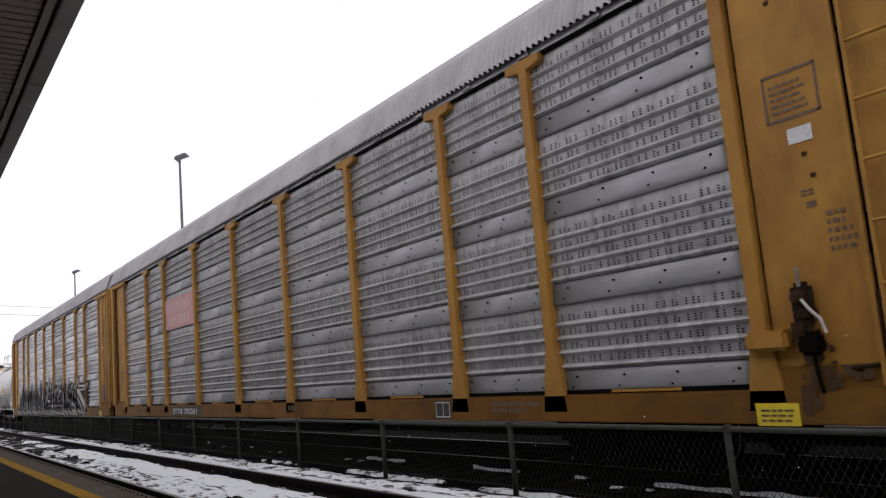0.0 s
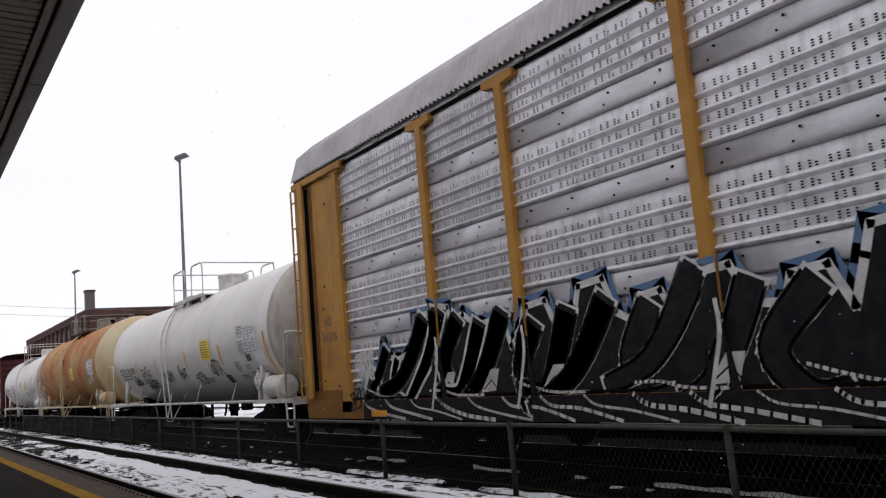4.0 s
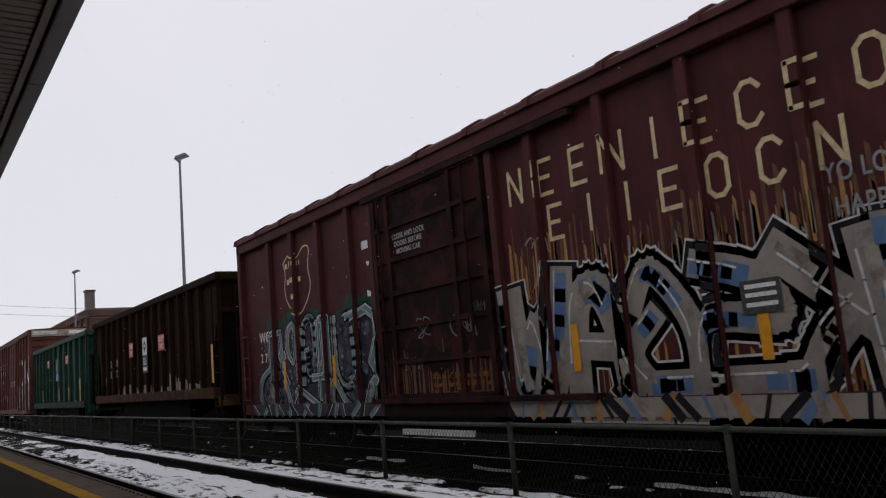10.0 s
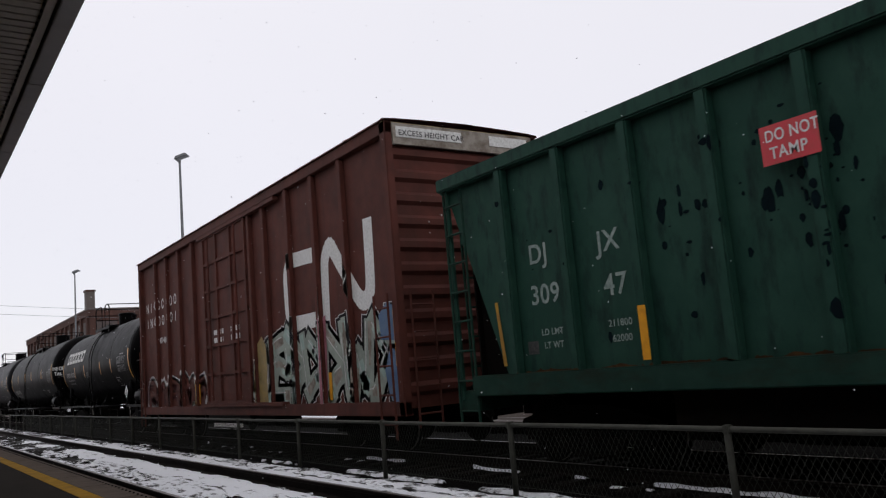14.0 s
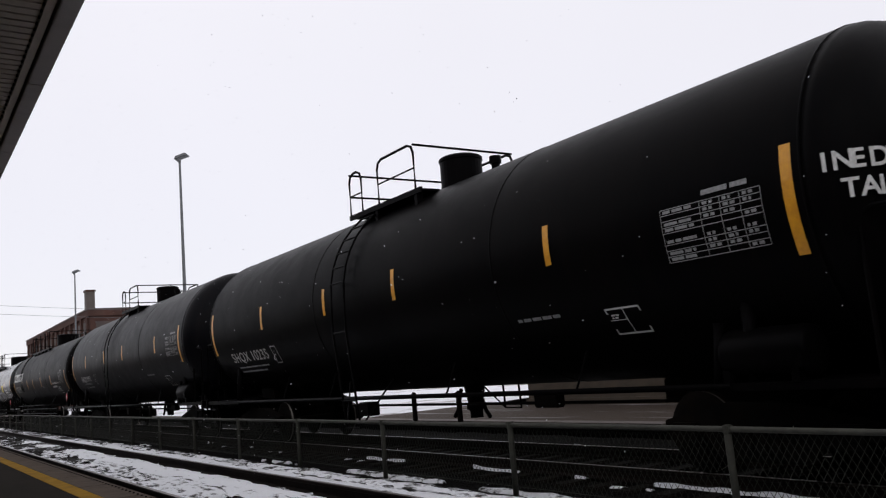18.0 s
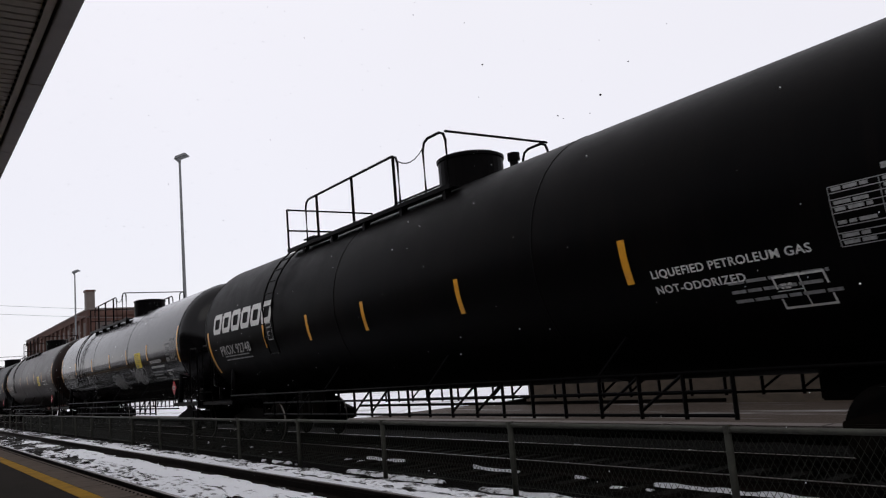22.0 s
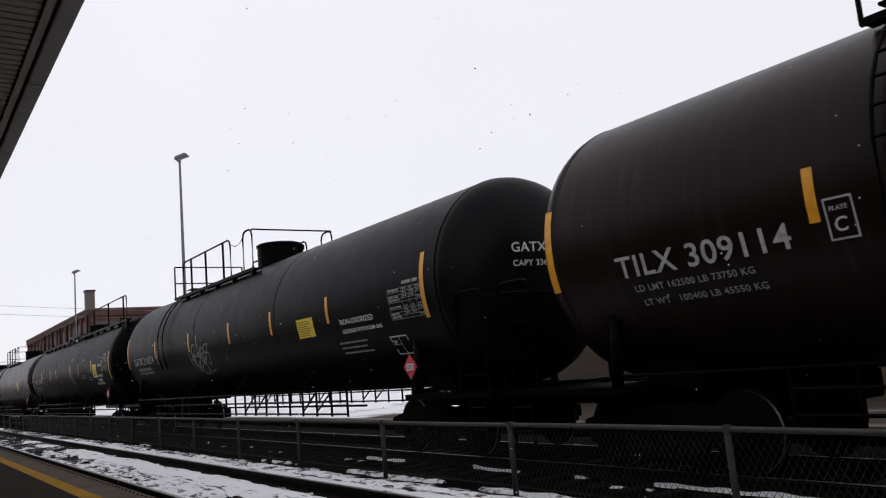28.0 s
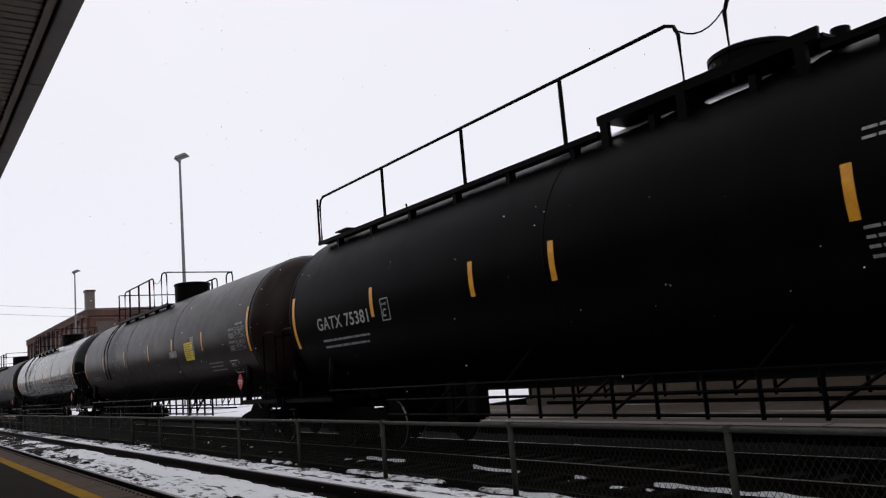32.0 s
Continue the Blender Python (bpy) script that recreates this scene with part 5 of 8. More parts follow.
TAGGED_STYLE = dict(STYX_STYLE, ends=(7.08, 7.17), ladder=0.4, table=(-0.47, 0.06), plac=-6.26, small=((6.2, 1.9, 1.5, 2, 0.06), (3.6, 1.5, 0.9, 3, 0.05), (-2.2, 1.55, 0.6, 2, 0.04), (-4.7, 1.86, 0.36, 5, 0.032), (-4.75, 1.55, 0.5, 2, 0.032), (-5.32, 1.76, 0.28, 2, 0.04), (-5.4, 1.6, 0.4, 4, 0.028), (-5.85, 1.66, 0.4, 2, 0.03)), stripes=(4.11, 1.77, -1.2, -3.95), stripe_dz=-0.43, end_dz=-0.45)
RUST_STYLE = dict(STYX_STYLE, small=(), ends=(6.72, 7.0), rail_top=4.92, sign=-1.6, ladder=0.0, dome=(-0.5, -1.3), stripes=(4.0, 1.38, -1.26, -3.74), stripe_dz=0.12, plat=(1.5, -1.6), hoops=((1.5, 0.1), (-0.7, -1.55)))
SHQX_STYLE = dict(kind="S", ends=(7.8, 7.8), box=(-5.12, 1.86), tab=(-0.48, 0.05), cyl=7.79, dome=(-0.3, -1.05), dome_h=0.5, plat=(1.45, -1.0), hoops=((1.45, 1.0), (0.4, -0.8)), rail_top=5.05, ladder=0.8, mid=True,
                  stripes=(4.55, 1.55, -0.9, -4.5), stripe_dz=0.0, end_dz=0.0, logo_dz=0, front=-6.25, sign=None, plac=None, plate=(4.27, 1.92),
                  small=((6.7, 1.72, 1.9, 2, 0.06), (-3.6, 1.85, 0.9, 1, 0.07), (-6.4, 1.3, 1.2, 1, 0.05)))
PROX_STYLE = dict(kind="S", ends=(6.18, 6.25), box=(-3.75, 1.95), cyl=6.2, dome=(1.0, 0.35), dome_h=0.45, plat=(1.45, -1.1), hoops=((1.45, 0.3), (-0.25, -1.0)), rail_top=4.9, ladder=-0.37, mid=True,
                  stripes=(3.44, 1.45, -1.6, -3.4), stripe_dz=-0.2, end_dz=-0.1, logo_dz=0.22, front=-4.4, sign=None, plac=-5.4,
                  small=((1.1, 2.3, 0.6, 3, 0.05),))
LPG_STYLE = dict(kind="L", posts=(3.72, 2.44, 1.04), ends=(9.15, 9.15), box=(-7.51, 1.93), cyl=9.19, dome=(0.42, -0.72), dome_h=0.5, plat=(5.35, -1.1), hoops=((4.45, 0.5), (-0.4, -1.0)), rail_top=5.0, ladder=4.85, mid=False,
                 stripes=(5.73, 2.45, -0.65, -3.2, -5.85), stripe_dz=-0.08, end_dz=0.1, logo_dz=-0.07, front=-7.8, sign=None, plac=-8.25,
                 small=((8.0, 2.02, 1.8, 2, 0.05), (-6.0, 1.92, 1.2, 3, 0.055), (-8.4, 1.2, 1.2, 1, 0.06)))
GAS_STYLE = dict(LPG_STYLE, posts=(3.67, 2.16, 0.64), ends=(9.05, 9.2), box=(-6.47, 1.93), tab=(-0.56, -0.06), cyl=9.0, front=-7.2, stripes=(5.35, 3.2, 1.0, -1.75, -4.85), stripe_dz=-0.33, end_dz=-0.35, plac=-8.45, plat=(5.15, -1.0), hoops=((4.2, 0.5), (-0.3, -0.95)), plate=(5.0, 2.4))
LONG_STYLE = dict(LPG_STYLE, posts=(6.6, 4.2, 2.0, -2.75, -4.2, -6.9, -9.38), ends=(9.5, 9.6), tab=(-0.31, 0.21), dome=(0.42, -0.6), dome_h=0.4, plate=(5.85, 2.36), post_gap=2.65, cyl=9.5, hoops=((9.1, 0.1), (-0.5, -9.86)), plat=(9.2, -10.0), rail_top=4.9, mid=False, ladder=-9.45, stripes=(6.28, 3.5, 1.86, -1.8, -3.65, -6.27),
                  stripe_dz=-0.05, end_dz=0.0, sign=-6.5, front=-8.1, plac=-8.6, small=((8.3, 2.0, 1.9, 2, 0.07), (-1.95, 3.0, 0.8, 2, 0.05), (-1.85, 2.2, 0.8, 4, 0.05), (-4.3, 2.2, 1.0, 2, 0.055), (-5.6, 2.1, 0.8, 2, 0.055), (-7.5, 2.78, 0.4, 1, 0.1)))
TILX_STYLE = dict(LPG_STYLE, sign=-4.35, sign_h=0.47, front=-7.87, plac=-8.23, plate=(5.5, 2.33))
WORDY_STYLE = dict(TILX_STYLE, ends=(8.97, 9.05), small=((-6.0, 1.92, 1.2, 3, 0.055), (-8.4, 1.2, 1.2, 1, 0.06)))
LOW_SIGN_STYLE = dict(TILX_STYLE, ends=(9.1, 9.4), front=-8.05, tab=(-0.47, 0.0), box=(-7.75, 1.92), plac=-8.39, sign=-4.5, sign_h=0.36)
NARROW_STYLE = dict(SHQX_STYLE, ends=(7.8, 7.98), box=(-5.32, 1.78), tab=(-0.4, 0.12), front=-6.4, stripes=(4.95, 1.6, -1.2, -5.27), plate=(3.73, 2.0), small=((-3.6, 1.85, 0.9, 1, 0.07), (-6.4, 1.3, 1.2, 1, 0.05)))


def autorack(label, left_pink, decor):
    car = empty("autorack_car", label, "railway car", "autorack cars")
    ye, sheet = M["yellow"], M["galv_old"] if left_pink else M["galv"]
    half = 14.15
    z0, z1 = 0.95, 5.08
    # one corrugated panel: four tiers, each of ribs above a smooth overlap band
    prof = []
    tier = (z1 - z0) / 4
    for t in range(4):
        base = z0 + tier * t
        prof += [(-1.50, base), (-1.50, base + 0.28)]
        z = base + 0.27
        while z < base + tier - 0.12:
            prof += [(-1.50, z + 0.004), (-1.545, z + 0.028), (-1.553, z + 0.04), (-1.54, z + 0.056), (-1.50, z + 0.078), (-1.502, z + 0.15)]
            z += 0.165
    prof.append((-1.50, z1))
    posts = [-12.08, -9.24, -7.28, -4.38, -1.46, 1.46, 4.38, 7.28, 9.24, 12.08]
    me = done(sweep(prof, -1.46, 1.46, closed=False), "side_panel", sheet)
    me2 = done(sweep([(-x, z) for x, z in prof], -1.46, 1.46, closed=False), "side_panel", sheet)
    band = done(sweep([(-1.505, 0.0), (-1.538, 0.008), (-1.545, 0.03), (-1.541, 0.1), (-1.532, 0.18), (-1.518, 0.25), (-1.503, 0.275)], -1.4, 1.4), "overlap_band", M["galv_dim" if left_pink else "galv_flat"], smooth=True)
    bolt = bmesh.new()
    for t in range(4):
        for i in range(4):
            for y, z in ((-1.16 + 0.75 * i, 0.19), (-1.08 + 0.75 * i, 0.075)):
                box(bolt, -1.553, -1.53, y - 0.010, y + 0.010, z0 + tier * t + z - 0.010, z0 + tier * t + z + 0.010)
    bolt = done(bolt, "bolt_row", M["under"])
    # rows of small round ventilation holes on the rib crests
    holes_v, holes_f = [], []
    for x, z in [p for p in prof if p[0] == -1.502]:
        for c in range(30):
            y = -1.34 + 0.093 * c + 0.02 * math.sin(c * 2.3)
            if c % 8 == 5:
                continue
            for row in range(3 if c % 4 != 1 else 2):
                zz = z - 0.064 + 0.026 * row
                k = len(holes_v)
                holes_v += [(-1.505, y - 0.014, zz), (-1.505, y + 0.014, zz), (-1.505, y + 0.014, zz + 0.015), (-1.505, y - 0.014, zz + 0.015)]
                holes_f.append((k, k + 3, k + 2, k + 1))
    holes = bpy.data.meshes.new("perforation")
    holes.from_pydata(holes_v, [], holes_f)
    holes.materials.append(M["hole_grey"])
    for i in range(9):
        c = (posts[i] + posts[i + 1]) / 2
        p = part("side_panel", me, None, car, "corrugated galvanised steel side panel")
        p.matrix_basis = pose(0, c, 0) @ Matrix.Diagonal((1, (posts[i + 1] - posts[i]) / 2.92, 1, 1))
        for t in range(4):
            part("overlap_band", band, None, p).matrix_basis = pose(0, 0, z0 + tier * t)
        part("bolt_row", bolt, None, p, kind="stuff")
        part("perforation", holes, None, p, kind="stuff")
        part("side_panel", me2, None, car).matrix_basis = pose(0, c, 0) @ Matrix.Diagonal((1, (posts[i + 1] - posts[i]) / 2.92, 1, 1))
    tall = [(-0.13, 0.72), (0.13, 0.72), (0.115, 1.35), (0.085, 1.5), (0.075, 4.95), (0.33, 4.99), (0.33, 5.1), (-0.33, 5.1), (-0.33, 4.99), (-0.075, 4.95), (-0.085, 1.5), (-0.115, 1.35)]
    tall = [(-0.21, 0.74), (0.21, 0.74)] + tall[2:]
    bm = bmesh.new()
    a = [bm.verts.new((-1.6, y, z)) for y, z in tall]
    b = [bm.verts.new((-1.5, y, z)) for y, z in tall]
    bm.faces.new(a)
    bm.faces.new(b[::-1])
    for i in range(len(tall)):
        j = (i + 1) % len(tall)
        bm.faces.new((a[i], b[i], b[j], a[j]))
    bmesh.ops.recalc_face_normals(bm, faces=bm.faces)
    post = done(bm, "side_post", ye, bevel=0.008)
    for y in posts:
        part("side_post", post, None, car, "yellow flared side post").matrix_basis = pose(0, y, 0)
        part("side_post", post, None, car).matrix_basis = pose(0, y, 0, 0, 0, 180)
    for s in (-1, 1):
        sill = part("side_sill", boxes((s * 1.6 if s < 0 else 1.45, -1.45 if s < 0 else 1.6, -13.7, 13.7, 0.63, 0.94)), M["yellow_sill"], car, "grimy yellow side sill, darkened for the shade low down", bevel=0.01)
        # solid dark strip in place of the shaded gap below the panels
        part("panel_rail", boxes((-1.56 if s < 0 else 1.5, -1.5 if s < 0 else 1.56, -12.2, 12.2, 0.945, 0.99)), M["under"], sill, "dark strip standing for the shaded gap under the side panels")
        for y in (-10.6, -5.8, -2.9, 0, 2.9, 5.8, 10.6):
            part("panel_shelf", boxes((-1.575 if s < 0 else 1.56, -1.56 if s < 0 else 1.575, y - 0.5, y + 0.45, 0.955, 0.985)), ye if left_pink else M["under"], sill)
        for e in (-1, 1):
            part("cap_beam", boxes((-1.64 if s < 0 else 1.5, -1.5 if s < 0 else 1.64, min(e * 11.75, e * 13.82), max(e * 11.75, e * 13.82), 5.0, 5.13)), ye, car, bevel=0.012)
        part("top_rail", boxes((-1.56 if s < 0 else 1.46, -1.46 if s < 0 else 1.56, -13.7, 13.7, 5.11, 5.2)), M["galv_flat"], car)
        # dark strip drawn for the shade line below the top rail
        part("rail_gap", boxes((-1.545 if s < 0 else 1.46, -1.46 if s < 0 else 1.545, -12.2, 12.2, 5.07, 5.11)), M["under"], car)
        for i in range(22):
            y = -13 + 26 / 21 * i
            part("roof_clip", boxes((-1.59 if s < 0 else 1.54, -1.54 if s < 0 else 1.59, y - 0.1, y + 0.1, 5.12, 5.17)), M["galv_old"], car)
    # ribbed roof, falling to both sides
    out = [(-1.63, 5.16), (-1.61, 5.24), (-1.48, 5.64), (-1.14, 5.95), (-0.7, 6.1), (0, 6.16), (0.7, 6.1), (1.14, 5.95), (1.48, 5.64), (1.61, 5.24), (1.63, 5.16)]
    verts, faces = [], []
    m, n = len(out), 1000
    for j in range(n + 1):
        y = -13.8 + 27.6 * j / n
        lift = 0.028 if j % 4 in (1, 2) else 0.0
        verts += [(x + (-lift if x < -1.2 else lift if x > 1.2 else 0), y, z + lift) for x, z in out]
    for j in range(n):
        for i in range(m - 1):
            a = j * m + i
            faces.append((a, a + 1, a + m + 1, a + m))
    roof = bpy.data.meshes.new("roof")
    roof.from_pydata(verts, [], faces)
    roof.materials.append(M["roof"])
    top = part("roof", roof, None, car, "ribbed galvanised roof")
    for s in (-1, 1):
        bm = bmesh.new()
        a = [bm.verts.new((x * 0.985, s * 13.74, z)) for x, z in out]
        b = [bm.verts.new((x * 0.985, s * 13.70, z)) for x, z in out]
        bm.faces.new(a)
        bm.faces.new(b[::-1])
        for i in range(len(out)):
            j = (i + 1) % len(out)
            bm.faces.new((a[i], b[i], b[j], a[j]))
        bmesh.ops.recalc_face_normals(bm, faces=bm.faces)
        part("roof_end", bm, M["weathered_end"], top, "whitish roof end sheet")
        part("end_header", boxes((-1.5, 1.5, min(s * 13.68, s * 13.735), max(s * 13.68, s * 13.735), 4.78, 5.2)), M["weathered_end"], top, "whitish header above the end doors")
    part("deck", boxes((-1.45, 1.45, -13.7, 13.7, 0.8, 0.9)), M["under"], car)
    for z in (2.3, 3.75):
        part("inner_deck", boxes((-1.44, 1.44, -13.4, 13.4, z, z + 0.06)), M["under"], car)
    for s in (-1, 1):
        for x, q in ((-1.56, -1.50), (1.50, 1.56)):
            part("end_plate", boxes((x, q, min(s * 12.2, s * 13.15), max(s * 12.2, s * 13.15), 1.12, 5.05)), ye, car, bevel=0.01)
            part("end_bolster", boxes((x - 0.02, q + 0.02, min(s * 12.2, s * 13.8), max(s * 12.2, s * 13.8), 0.9, 1.13)), M["yellow_sill"], car, bevel=0.01)
            part("corner_post", boxes((x - 0.03, q + 0.03, min(s * 13.68, s * 13.8), max(s * 13.68, s * 13.8), 0.9, 5.2)), ye, car, bevel=0.012)
        for x in (-1.0, -0.33, 0.33, 1.0):
            dr = part("end_door", boxes((x - 0.3, x + 0.3, min(s * 13.6, s * 13.66), max(s * 13.6, s * 13.66), 0.95, 5.1)), ye, car)
            for k in (-0.2, 0, 0.2):
                part("door_rib", boxes((x + k - 0.03, x + k + 0.03, min(s * 13.64, s * 13.72), max(s * 13.64, s * 13.72), 1.0, 5.05)), ye, dr)
        for x in (-1.66, 1.66):
            ladder(car, x, s * 13.5 if s < 0 else 13.66, 1.0, 5.0, 0.44 if s < 0 else 0.26, 8, ye, r=0.017)
            part("ladder_plate", boxes((x + 0.12 if x < 0 else x - 0.15, x + 0.15 if x < 0 else x - 0.12, min(s * 13.2, s * 13.78), max(s * 13.2, s * 13.78), 1.0, 5.05)) if s < 0 else boxes((x + 0.12 if x < 0 else x - 0.15, x + 0.15 if x < 0 else x - 0.12, 13.3, 13.78, 1.0, 5.05), (x - 0.02 if x < 0 else x - 0.01, x + 0.01 if x < 0 else x + 0.02, 13.27, 13.48, 1.0, 5.05)), ye, car, bevel=0.008)
            if s > 0:
                # dark backing stands for shade in the gap beside the ladder plate
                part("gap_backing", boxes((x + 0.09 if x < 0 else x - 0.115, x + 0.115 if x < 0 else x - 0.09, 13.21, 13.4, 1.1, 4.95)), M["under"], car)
                part("rub_strip", boxes((x + 0.09 if x < 0 else x - 0.11, x + 0.11 if x < 0 else x - 0.09, 13.08, 13.14, 1.05, 5.0)), M["yellow_worn"], car)
                part("rub_strip", boxes((x + 0.08 if x < 0 else x - 0.1, x + 0.1 if x < 0 else x - 0.08, 13.155, 13.2, 1.05, 5.0)), M["yellow_worn"], car)
                continue
            part("ladder_backing", boxes((x - 0.02 if x > 0 else x + 0.04, x - 0.04 if x > 0 else x + 0.02, min(s * 13.16, s * 13.2), max(s * 13.16, s * 13.2), 0.95, 5.05)), ye, car)
    part("data_plate", boxes((-1.606, -1.6, -12.38, -11.95, 0.62, 0.82)), M["sign_yellow"], car, "yellow data plate")
    side_quads(bars(-12.0, 0.745, 0.34, 3, 0.02, 1.2, seed=2, words_in=4), -1.609, "data_print", M["mark_brown"], car)
    side_quads(stroke([(-12.45, 3.3), (-12.45, 3.72), (-12.95, 3.72), (-12.95, 3.3), (-12.45, 3.3)], 0.025), -1.565, "stencil_frame", M["mark_brown"], car)
    side_quads(bars(-12.5, 3.6, 0.4, 5, 0.026, 1.3, seed=4, words_in=5), -1.566, "stencil_print", M["mark_brown"], car)
    side_quads([rect(-12.85, -12.62, 3.06, 3.2)], -1.566, "white_label", M["mark_white"], car)
    side_quads(bars(-12.66, 2.62, 0.16, 2, 0.018, 1.0, seed=5, words_in=3) + [rect(-12.79, -12.7, 2.48, 2.53)] + bars(-12.86, 2.38, 0.26, 5, 0.038, 1.0, seed=8, words_in=6), -1.566, "stencil_print", M["mark_brown"], car)
    side_quads([rect(-7.05, -6.65, 0.66, 0.9)], -1.604, "inspection_panel", M["mark_black"], car)
    side_quads(stroke(rect(-7.02, -6.68, 0.68, 0.88) + [(-7.02, 0.68)], 0.015) + [rect(-6.87, -6.855, 0.68, 0.88)], -1.607, "panel_print", M["mark_white"], car)
    side_quads(bars(-8.0, 0.82, 1.0, 2, 0.05, seed=6), -1.604, "sill_stencil", M["mark_brown"], car)
    side_quads(bars(-1.4, 0.78, 0.45, 1, 0.1, seed=7, words_in=4), -1.604, "sill_stencil", M["mark_brown"], car)
    if left_pink:
        hb = part("hand_brake", boxes((-1.66, -1.56, -12.66, -12.46, 1.5, 1.85), (-1.69, -1.56, -12.62, -12.44, 1.3, 1.55)), M["brake_iron"], car, "dark rusty hand brake housing", bevel=0.04)
        part("brake_hub", moved(spin([(-1.72, 0.03), (-1.71, 0.06), (-1.66, 0.07)], 14, "x"), y=-12.56, z=1.72), M["brake_iron"], hb, smooth=True)
        part("brake_box", boxes((-1.7, -1.6, -12.72, -12.5, 1.22, 1.42)), M["under"], hb, bevel=0.03)
        part("brake_lever", tubes(0.014, [(-1.7, -12.6, 1.7), (-1.75, -12.7, 1.6), (-1.75, -12.78, 1.52), (-1.74, -12.81, 1.4)]), M["white_dull"], hb)
        part("brake_spindle", tubes(0.018, [(-1.64, -12.56, 1.8), (-1.66, -12.57, 1.98)], n=8), M["residue"], hb)
        part("brake_chain", tubes(0.018, [(-1.64, -12.6, 1.3), (-1.63, -12.62, 1.05), (-1.62, -12.64, 0.9)]), M["under"], hb)
        part("brake_pipe", tubes(0.02, [(-1.6, -13.2, 1.7), (-1.62, -13.22, 1.3), (-1.6, -13.16, 1.12), (-1.6, -12.9, 1.1)]), M["brake_iron"], car)
        rnd = random.Random(6)
        for cy, cz, ry, rz in ((-12.6, 1.2, 0.16, 0.2), (-12.55, 1.5, 0.15, 0.22), (-12.75, 1.05, 0.3, 0.1), (-12.5, 0.86, 0.1, 0.1)):
            spots = []
            for _ in range(26):
                a, d, r = rnd.uniform(0, 6.28), math.sqrt(rnd.random()), rnd.uniform(0.015, 0.05)
                py, pz = cy + ry * d * math.cos(a), cz + rz * d * math.sin(a)
                spots.append([(py + r * math.cos(k * math.pi / 4) * rnd.uniform(0.7, 1.1), pz + r * 1.4 * math.sin(k * math.pi / 4) * rnd.uniform(0.7, 1.1)) for k in range(8)])
            for k, spot in enumerate(spots):
                spots[k] = [(y, max(z, 1.135)) for y, z in spot] if cz > 1.13 else [(y, min(z, 1.125)) for y, z in spot]
            stained = boxes()
            for k, spot in enumerate(spots):
                x = (-1.564 if cz > 1.13 else -1.604) - 0.0004 * k
                f = stained.faces.new([stained.verts.new((x, y, z)) for y, z in spot])
                f.normal_update()
                if f.normal.x > 0:
                    f.normal_flip()
            part("oily_patch", stained, M["grime"], car, "oily brown grime stain", kind="stuff")
        part("jack_pad", boxes((-1.70, -1.5, -12.4, -11.98, 1.28, 1.46)), ye, car, bevel=0.03)
    # studs on the end plates
    for y, z in ((12.55, 4.5), (12.75, 3.0), (12.95, 1.3), (12.4, 1.2), (12.85, 2.6), (-12.6, 4.4), (-12.75, 2.95), (-12.8, 2.75)):
        part("stud", boxes((-1.572, -1.555, y - 0.022, y + 0.022, z - 0.018, z + 0.018)), M["gonrust"], car)
    running_gear(car, (-9.8, 9.8), half)
    part("under_frame", boxes((-0.3, 0.3, -13.6, 13.6, 0.5, 0.8), (-1.2, -0.6, -3, -1, 0.35, 0.75), (-1.2, -0.5, 2, 3.4, 0.35, 0.75)), M["under"], car)
    bands = []
    for i, y in enumerate(posts):
        bands.append((y - 0.1, y + 0.1, -1.602))
        if i < 9:
            bands.append((y + 0.1, posts[i + 1] - 0.1, -1.556))
    bands += [(12.3, 13.1, -1.562), (-13.1, -12.3, -1.562)]
    decor(car, bands)
    return car


